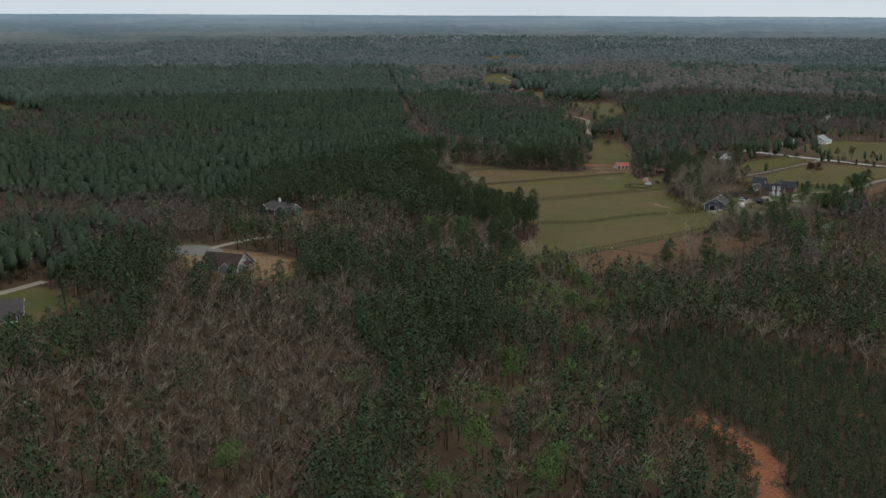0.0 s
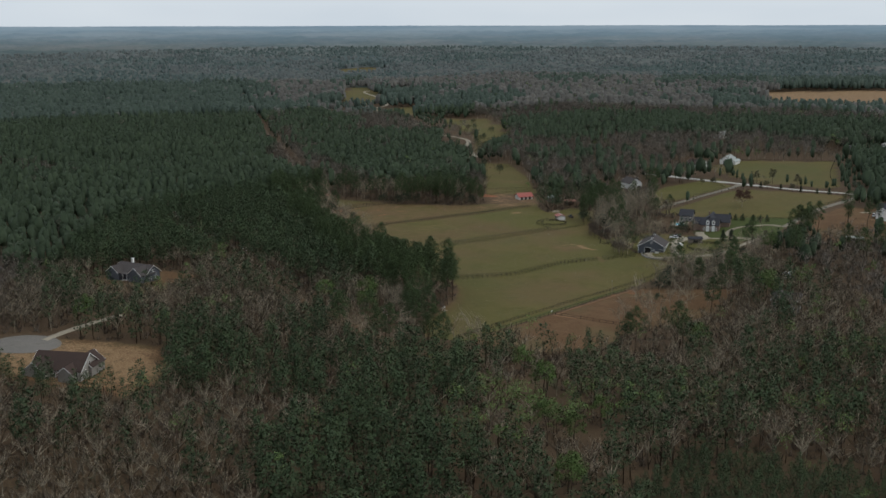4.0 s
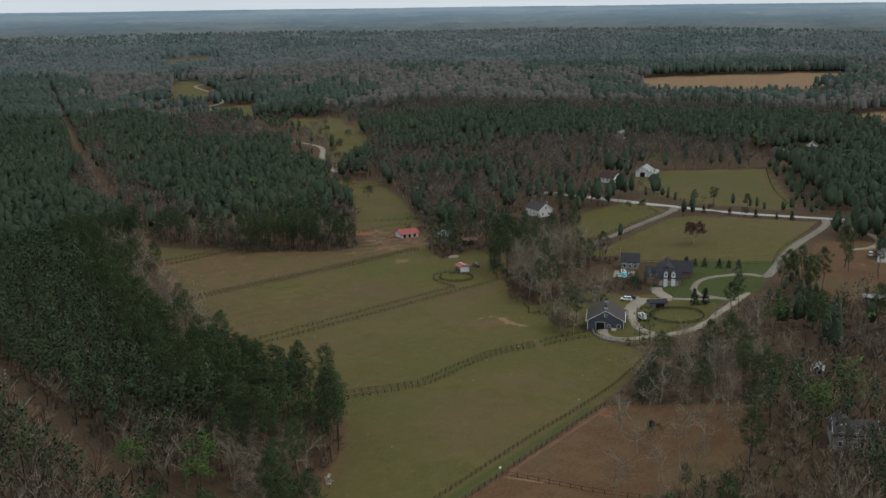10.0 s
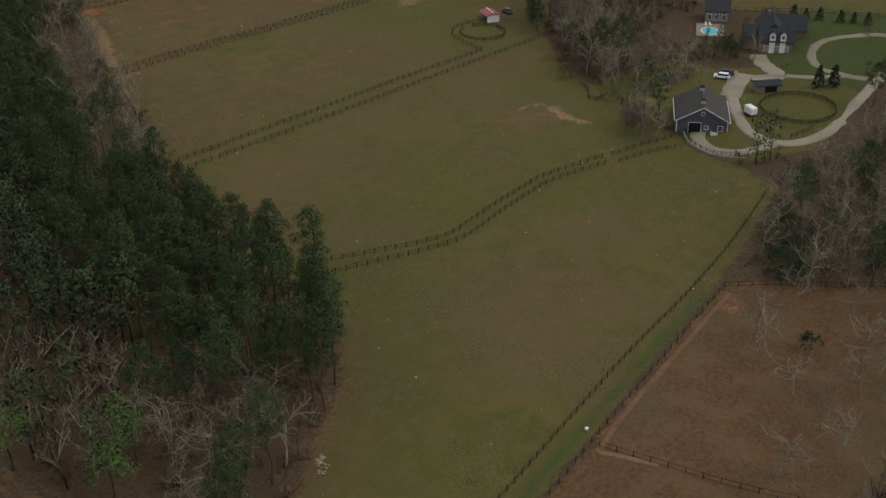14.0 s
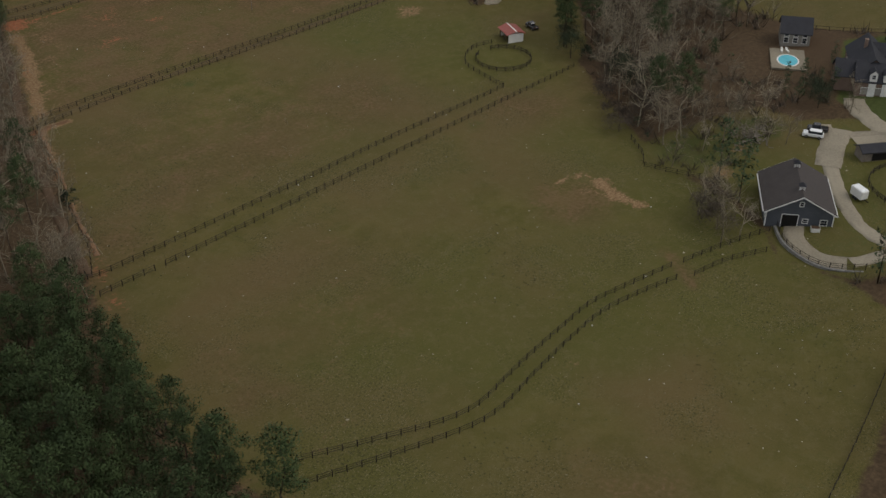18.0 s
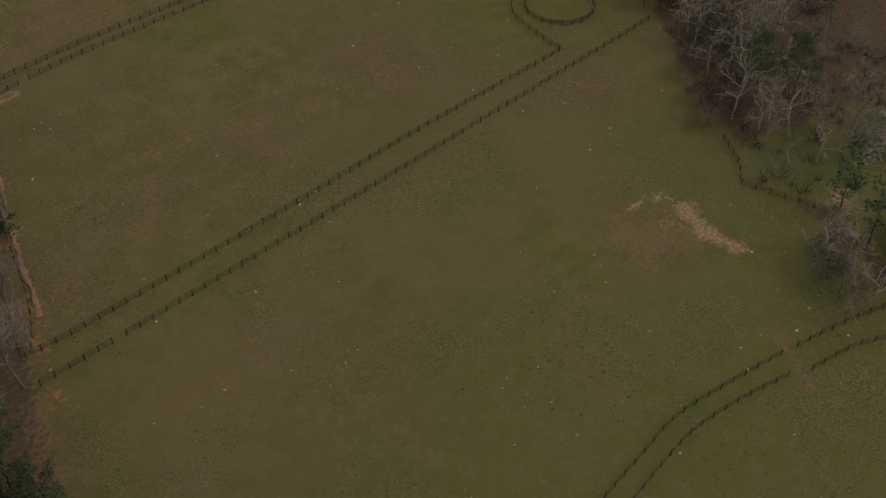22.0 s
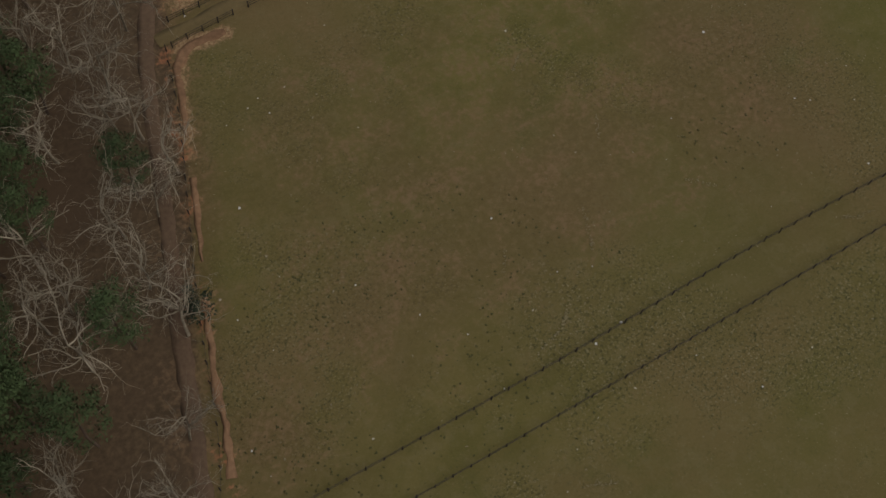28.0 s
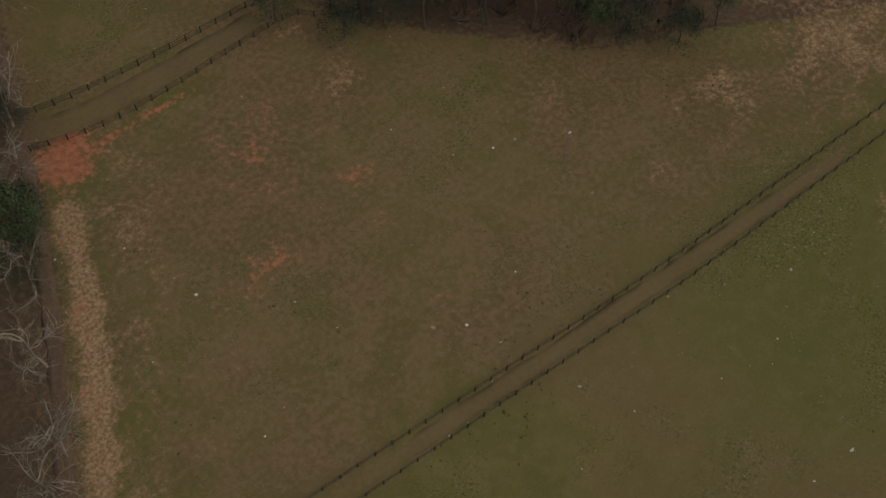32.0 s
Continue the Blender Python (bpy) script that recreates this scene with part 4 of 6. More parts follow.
def plant(name, templates, mats, x, y, scale, seed, label, category, soft=False):
    """One wood of many trees: each template set down at its share of the places."""
    rng = np.random.RandomState(seed)
    pick = rng.randint(0, len(templates), len(x))
    V, T, I, tones, N, o = [], [], [], [], [], 0
    for k, (tv, tt, ti, tn) in enumerate(templates):
        m = np.nonzero(pick == k)[0]
        if not len(m):
            continue
        tt = faced(tv, tt, tn)
        a, s = rng.uniform(0, math.tau, len(m)), scale[m] * rng.uniform(0.85, 1.15, len(m))
        ca, sa = np.cos(a)[:, None], np.sin(a)[:, None]
        vx = (tv[None, :, 0] * ca - tv[None, :, 1] * sa) * s[:, None] + x[m][:, None]
        vy = (tv[None, :, 0] * sa + tv[None, :, 1] * ca) * s[:, None] + y[m][:, None]
        vz = tv[None, :, 2] * s[:, None] + ground_z(x[m], y[m])[:, None] - 0.15
        V.append(np.stack([vx, vy, vz], 2).reshape(-1, 3))
        T.append((tt[None] + (np.arange(len(m)) * len(tv))[:, None, None] + o).reshape(-1, 3))
        I.append(np.tile(ti, len(m)))
        N.append(np.stack([tn[None, :, 0] * ca - tn[None, :, 1] * sa, tn[None, :, 0] * sa + tn[None, :, 1] * ca, np.repeat(tn[None, :, 2], len(m), 0)], 2).reshape(-1, 3))
        tones.append(np.repeat(rng.uniform(0, 1, len(m)), len(tv)))
        o += len(m) * len(tv)
    me = mesh_of(name, np.concatenate(V), np.concatenate(T), mats, np.concatenate(I), np.concatenate(tones), normals=np.concatenate(N) if soft else None)
    return tagged(new(name, me), label, category, kind="stuff")


# which trees grow where: a stretch of the plan, shares of pine, bare and fresh green
WOODS = [
    ([(280, 440), (312, 450), (330, 466), (326, 492), (300, 505)], 0.3, 0.68),
    ([(60, 800), (126, 740), (193, 665), (260, 622), (308, 590), (322, 505), (326, 480), (332, 464), (348, 474), (368, 498), (372, 560), (390, 600), (430, 690), (463, 735), (564, 960), (659, 1150), (999, 1830), (1165, 2144), (666, 2300), (60, 2300)], 0.98, 0.02),
    ([(60, 640), (117, 724), (193, 672), (240, 615), (252, 560), (178, 506), (146, 509)], 0.1, 0.88),
    ([(133, 440), (211, 418), (213, 389), (165, 324), (125, 262), (60, 222), (10, 245), (40, 322), (96, 352)], 0.06, 0.93),
    ([(96, 610), (150, 540), (161, 497), (114, 387), (96, 352), (40, 325), (-40, 320), (-40, 560)], 0.8, 0.17),
    ([(170, 352), (217, 390), (292, 428), (302, 389), (240, 320), (201, 282), (152, 270), (110, 244), (90, 190), (140, 190)], 0.8, 0.14),
    ([(130, 175), (108, 205), (128, 240), (160, 270), (190, 300), (230, 335), (285, 385), (305, 350), (250, 290), (225, 250), (200, 190)], 0.2, 0.5),
    ([(215, 415), (240, 480), (285, 470), (290, 430)], 0.45, 0.5),
    ([(250, 290), (319, 395), (471, 348), (330, 225)], 0.3, 0.56),
    ([(300, 385), (365, 392), (420, 384), (400, 350), (330, 340), (290, 360)], 0.12, 0.8),
    ([(425, 442), (470, 452), (540, 452), (610, 380), (500, 270), (400, 290), (365, 380), (436, 400)], 0.2, 0.72),
    ([(470, 750), (485, 712), (540, 672), (575, 715), (600, 735), (668, 846), (735, 930), (900, 1255), (940, 1440), (800, 1400), (659, 1174)], 0.4, 0.58),
    ([(842, 1481), (907, 1471), (810, 1252), (726, 1091), (740, 993), (684, 885), (609, 766), (552, 706), (505, 765), (560, 925), (645, 1085)], 0.86, 0.13),
    ([(470, 750), (485, 712), (540, 672), (575, 715), (600, 735), (585, 748), (545, 700), (508, 768), (565, 925), (640, 1085), (610, 1085), (520, 925)], 0.2, 0.79),
    ([(845, 1297), (854, 1222), (865, 1149), (816, 1060), (753, 1015), (726, 1091), (821, 1268)], 0.08, 0.91),
    ([(1261, 2334), (1395, 2106), (1000, 1520), (921, 1493), (855, 1504), (914, 1646)], 0.14, 0.85),
    ([(1009, 1852), (1056, 1847), (872, 1521), (829, 1501)], 0.9, 0.1),
    ([(1848, 3000), (2047, 3000), (2127, 2962), (1770, 2473), (1546, 2706), (1449, 2887)], 0.92, 0.08),
    ([(1347, 1099), (1524, 827), (1292, 731), (1174, 830), (1217, 998)], 0.72, 0.27),
    ([(678, 741), (802, 853), (833, 867), (871, 852), (963, 747), (957, 713), (833, 641), (778, 659), (699, 659)], 0.14, 0.85),
    ([(890, 1034), (962, 999), (1063, 923), (1085, 806), (1150, 697), (1128, 636), (1017, 593), (935, 666), (960, 745), (863, 787), (834, 842), (790, 905)], 0.94, 0.06),
    ([(237, 1412), (294, 1290), (331, 1152), (358, 1005), (325, 914), (249, 956), (170, 1025)], 0.45, 0.54),
    ([(489, 520), (525, 562), (560, 605), (640, 605), (590, 540), (560, 530), (515, 503)], 0.1, 0.86),
    ([(780, 560), (955, 645), (1060, 560), (850, 420), (690, 420), (725, 500)], 0.97, 0.03),
    ([(560, 600), (600, 680), (720, 860), (820, 830), (700, 640), (640, 600)], 0.28, 0.7),
]
CLEAR = [PASTURE, PADDOCK, BARN_YARD, HOUSE_LAWN, FIELD_TREE, FIELD_LANE, FIELD_ROAD, EAST_YARD, VALLEY, VALLEY_TOP, RED_YARD, SHED_YARD, FAR_GREEN, FAR_GREEN_B, FAR_GREEN_C, FAR_TAN, FAR_SOIL, FAR_PALE, FAR_WEST, STRAW_YARD, PORCH_YARD, GREY_YARD]
CUTS = [(ROAD[:3], 5), (ROAD[2:], 11), (LANE, 11), (VALLEY_ROAD, 7), (LANE_FENCED, 9), (LANE_UPPER, 9), ([(590, 497), (598, 469), (650, 481), (694, 491)], 7), (POWER_CUT, 6), (PLANTATION_ROW, 4), (RED_CUT, 4), (CUL_DRIVE, 4), ([(48, 446), (60, 451), (73, 457), (90, 467)], 4), ([(130, 505), (166, 499)], 14), ([(308, 427), (365, 436), (413, 441), (474, 454)], 7)]
HOMES = [(438, 368, 8), (484, 397, 4), (645, 636, 14), (560, 524, 14), (576, 524, 12), (905, 615, 12), (948, 610, 10), (742, 650, 10), (250, 596, 15), (166, 464, 13), (66, 418, 13), (572, 640, 10), (571, 622, 8), (772, 645, 14)]
YOUNG = YOUNG_PINES
GREEN_PLACES = [(153, 235), (155, 204.5), (160, 209), (198, 284), (151.5, 246.5), (69, 245), (90, 252), (286, 355), (257, 325), (262, 319), (234, 293), (238, 298), (197, 280), (280, 325), (305, 483), (301, 479), (294, 498), (287, 357), (149, 228), (192, 276), (127, 210), (295, 375), (169, 251), (210, 269), (440, 378), (367, 356), (152, 201), (195, 515), (510, 425), (444, 378)]


def spread(spacing, seed, keep):
    """Jittered places over the plan ahead of the start, with their kind: 0 pine, 1 bare, 2 green."""
    rng = np.random.RandomState(seed)
    gx, gy = np.meshgrid(np.arange(-620, 3000, spacing), np.arange(-560, 3100, spacing))
    x, y = gx.ravel(), gy.ravel()
    ok = keep(x, y)
    x, y = x[ok], y[ok]
    x, y = x + rng.uniform(-0.48, 0.48, len(x)) * spacing, y + rng.uniform(-0.48, 0.48, len(y)) * spacing
    ok = keep(x, y)
    for p in CLEAR:
        ok &= ~inside(x, y, p)
    for p, w in CUTS:
        ok &= seg_dist(x, y, p) > w
    for hx, hy, hr in HOMES + [(gx_ - 4.5, gy_ - 6.0, 8.5) for gx_, gy_ in GREEN_PLACES]:
        ok &= np.hypot(x - hx, y - hy) > hr
    x, y = x[ok], y[ok]
    far_off = sm((off_line(x, y) - 350) / 500)
    near_patch = 0.6 * vnoise(x, y, 150, 11) + 0.4 * vnoise(x, y, 45, 12)
    far_patch = 0.55 * vnoise(x, y, 330, 14) + 0.3 * vnoise(x, y, 110, 15) + 0.15 * vnoise(x, y, 35, 16)
    dense = sm((near_patch * (1 - far_off) + far_patch * far_off - 0.47) / 0.06)
    pine = 0.12 + 0.76 * dense
    bare = 0.8 - 0.7 * dense
    drift = 8 + 34 * sm((off_line(x, y) - 150) / 350)
    wx, wy = x + drift * (vnoise(x, y, 55, 61) - 0.5), y + drift * (vnoise(x, y, 55, 62) - 0.5)
    for poly, p, b in WOODS:
        m = inside(wx, wy, poly)
        wob = (vnoise(x, y, 25, 3) - 0.5) * (0.5 if 0.05 < p < 0.95 else 0.0)
        pine, bare = np.where(m, p + wob, pine), np.where(m, b - wob, bare)
    thin = (pine < 0.36) & (off_line(x, y) > 150)
    pine, bare = np.where(thin, pine * 0.45, pine), np.where(thin, bare + pine * 0.55, bare)
    edge = (seg_dist(x, y, WEST_EDGE) < 19) & (y > 565)
    pine, bare = np.where(edge, 0.16, pine), np.where(edge, 0.84, bare)
    green = np.clip(1 - pine - bare, 0, 1) * np.where(vnoise(x, y, 22, 31) > 0.7, 2.6, 0.25)
    share = (1 - green) / (pine + bare)
    u = rng.uniform(0, 1, len(x))
    return x, y, np.where(u < pine * share, 0, np.where(u < (pine + bare) * share, 1, 2))


def ahead(x, y):
    """The sector of the plan that the flight looks over."""
    a = np.degrees(np.arctan2(x - 10, y + 20))
    b = np.degrees(np.arctan2(x - 20, y - 60))
    return (a > 2) & (b < 76) & (np.hypot(x, y) > 150)


def off_line(x, y):
    return seg_dist(x, y, [(0, 0), (420, 606)])


def near_single(x, y):
    """Where trees are set down one by one."""
    w = (seg_dist(x, y, WEST_EDGE) < 34) & ~inside(x, y, PASTURE)
    e = inside(x, y, [(425, 442), (470, 453), (520, 452), (520, 420), (450, 392), (372, 382), (365, 392), (436, 400)])
    f = inside(x, y, [(487, 520), (525, 566), (556, 590), (600, 570), (560, 535), (525, 500), (492, 505)])
    g = seg_dist(x, y, [(478, 724), (495, 692), (530, 665)]) < 16
    return w | e | f | g


def low_wood(x, y):
    """Scale of the trees: low growth on the near side of houses and of the paddock."""
    s = np.ones(np.shape(x))
    for hx, hy, hr in HOMES[2:11] + [(560, 480, 40), (640, 520, 40), (720, 560, 40)]:
        dx, dy = 120 - hx, 230 - hy
        le = math.hypot(dx, dy)
        along = ((x - hx) * dx + (y - hy) * dy) / le
        across = np.abs((x - hx) * dy - (y - hy) * dx) / le
        m = sm((62 - along) / 25) * (along > -5) * sm((hr + 14 - across) / 10)
        s = np.minimum(s, 1 - (0.4 if hx == 166 else 0.55) * m)
    s = np.where(inside(x, y, [(175, 135), (212, 140), (240, 205), (248, 250), (222, 252), (190, 195)]), np.minimum(s, 0.4), s)
    s = np.where(inside(x, y, [(300, 385), (365, 392), (430, 395), (420, 360), (330, 345), (290, 360)]), np.minimum(s, 0.6), s)
    for poly in ([(120, 1230), (270, 1260), (265, 1390), (140, 1366)], [(1419, 1085), (1556, 876), (1400, 760), (1260, 960)], [(985, 1500), (1040, 1480), (960, 1390), (880, 1420)], [(905, 1245), (960, 1390), (860, 1390), (800, 1250)], [(1100, 640), (1290, 640), (1200, 560), (1080, 600)], [(700, 500), (846, 596), (850, 586), (728, 500)], [(690, 866), (719, 908), (813, 1005), (876, 1110), (936, 1235), (905, 1240), (845, 1115), (780, 1015), (690, 905)], [(1095, 690), (1180, 700), (1180, 610), (1120, 610)]):
        s = np.where(inside(x, y, poly), np.minimum(s, 0.5), s)
    return s


def around(x, y):
    """The country beside and behind the start, which closes the place."""
    return ~ahead(x, y) & (np.hypot(x - 100, y - 150) < 700)


RINGS = [(0, 5.6, lambda x, y: ahead(x, y) & (off_line(x, y) < 175) & ~near_single(x, y)),
         (1, 7.3, lambda x, y: ahead(x, y) & (off_line(x, y) >= 175) & (off_line(x, y) < 820)),
         (2, 9.5, lambda x, y: ahead(x, y) & (off_line(x, y) >= 820) & (np.hypot(x - 300, y - 400) < 1750)), (2, 12.5, around)]
for level, spacing, keep in RINGS:
    x, y, kind = spread(spacing, 20 + level + int(spacing), keep)
    young = inside(x, y, YOUNG)
    size = np.where(young, 0.45, low_wood(x, y)) * (0.85 + 0.3 * vnoise(x, y, 70, 8))
    kind = np.where(young & (kind == 1), 0, kind)
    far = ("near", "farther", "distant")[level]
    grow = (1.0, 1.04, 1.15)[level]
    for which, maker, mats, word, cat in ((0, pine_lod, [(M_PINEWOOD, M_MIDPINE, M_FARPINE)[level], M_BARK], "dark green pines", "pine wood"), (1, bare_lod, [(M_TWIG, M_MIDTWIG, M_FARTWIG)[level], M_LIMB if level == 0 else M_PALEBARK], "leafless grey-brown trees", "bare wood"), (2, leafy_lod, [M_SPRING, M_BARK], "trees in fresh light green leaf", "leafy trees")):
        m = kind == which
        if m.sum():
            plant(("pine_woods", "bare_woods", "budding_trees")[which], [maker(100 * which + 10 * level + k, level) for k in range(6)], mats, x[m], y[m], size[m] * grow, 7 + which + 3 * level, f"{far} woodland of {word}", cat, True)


# coarse far trees standing out of the backdrop canopy, haze painted into their colours
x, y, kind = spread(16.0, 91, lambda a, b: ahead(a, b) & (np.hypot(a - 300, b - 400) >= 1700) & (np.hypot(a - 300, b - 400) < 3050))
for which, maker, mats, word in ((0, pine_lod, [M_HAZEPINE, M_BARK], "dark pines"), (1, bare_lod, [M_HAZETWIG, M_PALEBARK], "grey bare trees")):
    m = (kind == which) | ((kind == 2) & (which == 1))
    plant(("pine_woods", "bare_woods")[which], [maker(800 + 10 * which + k, 3) for k in range(5)], mats, x[m], y[m], np.full(m.sum(), 1.1), 40 + which, f"far woodland, tinted with painted haze, of {word}", ("pine wood", "bare wood")[which], True)

# brush under the nearer woods
x, y, kind = spread(4.3, 71, lambda a, b: ahead(a, b) & (off_line(a, b) < 240) & ~((seg_dist(a, b, WEST_EDGE) < 32) & (b > 550)))
rng_u = np.random.RandomState(5)
m = rng_u.uniform(0, 1, len(x)) < 0.78
plant("undergrowth", [brush(950 + k) for k in range(5)], [M_TWIG, M_PALEBARK], x[m], y[m], rng_u.uniform(0.22, 0.5, m.sum()), 34, "grey-brown leafless brush under the trees", "undergrowth", True)
plant("evergreen_undergrowth", [leafy_lod(960 + k, 2) for k in range(5)], [M_CEDAR, M_BARK], x[~m], y[~m], rng_u.uniform(0.2, 0.42, (~m).sum()), 35, "dark evergreen brush under the trees", "undergrowth", True)

# a dense stand of saplings on the cleared red slope
x, y, kind = spread(3.1, 61, lambda a, b: inside(a, b, YOUNG))
plant("young_pines", [pine_lod(900 + k, 0) for k in range(5)], [M_PINEWOOD, M_BARK], x, y, np.full(len(x), 0.34), 33, "dense stand of young green pines on red soil", "young pines", True)


# single trees, with trunk and crown as parts
def tree_kind(name, trunk_mesh, crown_mesh, crown_name, trunk_mat):
    root = new(name)
    part("trunk", trunk_mesh, trunk_mat, root)
    tagged(part(crown_name, crown_mesh, trunk_mat, root), kind="stuff")
    return root


def make_pine(seed, tall=20.0, wide=3.2, low=0.42):
    rng = np.random.RandomState(seed)
    t = mesh_of("pine_trunk", *trunk(rng, tall * 0.92, 0.24, 7, 4), [M_BARK])
    c = pine_boughs(rng, 40, tall, wide * 1.1, low)
    cv, ct, cn = clumps(rng, c, rng.uniform(0.95, 1.6, len(c)), 110, 0.27, 0.5, 0.65)
    c = mesh_of("pine_crown", cv, faced(cv, ct, cn), [M_PINE], normals=cn)
    return tree_kind("pine_tree", t, c, "crown", M_BARK)


def make_bare(seed, tall=16.0, spread_=0.8, mat=None):
    rng = np.random.RandomState(seed)
    segs, ends = branching(rng, tall, spread_)
    t = mesh_of("bare_limbs", *limbs(segs, 3), [mat or M_LIMB])
    c = mesh_of("bare_twigs", *fine_twigs(rng, ends, 1, 0.9, 0.024), [M_TWIG])
    return tree_kind("bare_tree", t, c, "twig_crown", M_PALEBARK)


def make_leafy(seed, tall, wide, mat, name="leafy_tree", n=120, k=6, size=0.5, low=0.2):
    rng = np.random.RandomState(seed)
    t = mesh_of("stem", *trunk(rng, tall * 0.75, 0.02 * tall, 6, 3), [M_BARK])
    balls = max(10, n // 9)
    c = dome(rng, balls, tall, wide, low)
    cv, ct, cn = clumps(rng, c, wide * 0.36 * rng.uniform(0.7, 1.2, balls), n * k // balls, size * 0.75)
    c = mesh_of("leaves", cv, faced(cv, ct, cn), [mat], normals=cn)
    return tree_kind(name, t, c, "crown", M_BARK)


def cedar_crown(rng, c, tall):
    cv, ct = sprays(rng, c, 0.075 * tall, 5, 0.9)
    return mesh_of("cedar_crown", cv, faced(cv, ct, outward(cv)), [M_CEDAR], normals=outward(cv))


def make_cone(seed, tall, wide, name="cedar_tree"):
    rng = np.random.RandomState(seed)
    n = 150
    u = rng.uniform(0, 1, n)
    a = rng.uniform(0, math.tau, n)
    r = wide * (1 - u) ** 0.75 * rng.uniform(0.55, 1, n)
    c = np.stack([r * np.cos(a), r * np.sin(a), tall * (0.05 + 0.93 * u)], 1)
    t = mesh_of("cedar_trunk", *trunk(rng, tall * 0.9, 0.03 * tall, 6, 2), [M_BARK])
    return tree_kind(name, t, cedar_crown(rng, c, tall), "crown", M_BARK)


def set_tree(proto, x, y, s=1.0, turn=0.0, label="", category="tree", group=""):
    """A copy of the proto, or the proto itself if it stands nowhere yet."""
    m = Matrix.LocRotScale((x, y, gz(x, y) - 0.1), Euler((0, 0, turn)), (s, s, s))
    if proto.name not in STANDING:
        STANDING.add(proto.name)
        proto.matrix_basis = m
        ob = proto
    else:
        proto_scale = tuple(proto.scale)
        ob = copy_thing(proto, m @ Matrix.Diagonal((1 / proto_scale[0], 1 / proto_scale[1], 1 / proto_scale[2], 1)))
    return tagged(ob, label, category, group)


STANDING = set()
PINES = [make_pine(300 + k, 16.5 + 1.2 * k, 3.7 + 0.3 * (k % 3), 0.4 + 0.03 * k) for k in range(5)]
BARES = [make_bare(400 + k, 15 + 0.9 * k, 0.9 + 0.25 * (k % 3)) for k in range(6)]
GREENS = [make_leafy(500, 11, 3.7, M_SPRING, n=300, size=0.42), make_leafy(501, 9, 2.9, M_SPRING, n=240, size=0.4)]
BUDS = [make_leafy(510, 11, 3.6, M_BUD, "budding_tree", 110, 6, 0.45), make_leafy(511, 9, 3.0, M_BUD, "budding_tree", 110, 6, 0.45)]
BUSHES = [make_leafy(520, 4.0, 2.4, M_CEDAR, "evergreen_bush", 80, 6, 0.45, 0.05)]
CEDARS = [make_cone(530, 7.5, 2.1), make_cone(531, 6.5, 1.9)]
CONES = [make_cone(532, 4.2, 1.5, "conical_shrub")]

rng_s = np.random.RandomState(77)
x, y, kind = spread(5.6, 44, lambda a, b: ahead(a, b) & near_single(a, b))
LABELS = (("tall dark green pine with a bare lower trunk", "pine tree"), ("leafless grey deciduous tree with pale branching limbs", "bare tree"), ("tree in fresh light green spring leaf", "leafy tree"))
for px_, py_, kk in zip(x.tolist(), y.tolist(), kind.tolist()):
    if kk == 1 and rng_s.uniform() < (0.42 if py_ > 560 and px_ < 450 else 0.3 if px_ > 480 and py_ > 495 else 0.4):
        continue
    if inside(np.array(px_), np.array(py_), WOOD_GRASS) and (kk != 1 or rng_s.uniform() < 0.45):
        continue
    if kk != 1 and float(seg_dist(np.array(px_), np.array(py_), LANE)) < 24:
        continue
    pool = (PINES, BARES, GREENS)[kk]
    if kk == 2 and rng_s.uniform() < 0.9:
        kk, pool = 2, BUDS
    set_tree(pool[rng_s.randint(len(pool))], px_, py_, rng_s.uniform(0.8, 1.12) * float(low_wood(np.array(px_), np.array(py_))) * (0.85 if py_ < 460 and px_ > 360 else 1.0), rng_s.uniform(0, 6.28), LABELS[kk][0] if pool is not BUDS else "tree with hazy olive-brown spring buds", LABELS[kk][1], "trees round the pasture")


# ---- single trees and shrubs of known place ----
def row_of(protos, places, label, category, group, s=1.0):
    for k, (tx, ty) in enumerate(places):
        set_tree(protos[k % len(protos)], tx, ty, s * (0.9 + 0.2 * ((k * 37) % 10) / 10), k * 1.7, label, category, group)


OAK = make_bare(601, 11.5, 1.5)
RNG_OAK = np.random.RandomState(602)
part("budding_crown", mesh_of("oak_buds", *clumps(RNG_OAK, dome(RNG_OAK, 60, 11.5, 6.6, 0.25), 1.3, 80, 0.36)[:2], [M_REDBUD]), M_REDBUD, OAK)
set_tree(OAK, 617, 519, 1.0, 0.4, "broad spreading tree with red-brown buds alone in a field", "oak tree")
PEAR = make_leafy(603, 11, 2.6, M_BUD, "upright_tree", 330, 6, 0.45, 0.08)
row_of([PEAR], [(697, 565), (703, 556), (698, 533)], "narrow upright olive-brown tree beside the road", "tree", "upright trees beside the road")
ROUND = make_leafy(604, 5.5, 2.5, M_BUD, "round_tree", 200, 6, 0.4, 0.2)
row_of([ROUND], [(680, 557), (681, 545), (683, 527), (671, 592), (674, 584)], "small rounded olive tree along the road fence", "tree", "small trees along the road")
row_of(CEDARS, [(680, 549.5), (682, 535), (684, 521), (685.5, 510), (688.5, 503)], "small dark conical cedar along the road fence", "cedar tree", "cedars along the road", 0.62)
row_of(CEDARS, [(656, 627), (674, 627)], "dark cedar beside the white house", "cedar tree", "cedars at the white house", 0.9)
row_of(CEDARS, [(533.5, 470.5), (536, 467)], "dark green cedar between ring and lawn", "cedar tree", "cedars between ring and lawn")
row_of(CONES, [(583.5, 499), (584, 494.5), (584.5, 487.5), (585.5, 483.5), (583, 503), (586, 479)], "clipped dark conical shrub along the lawn's edge", "shrub", "shrubs along the lawn")
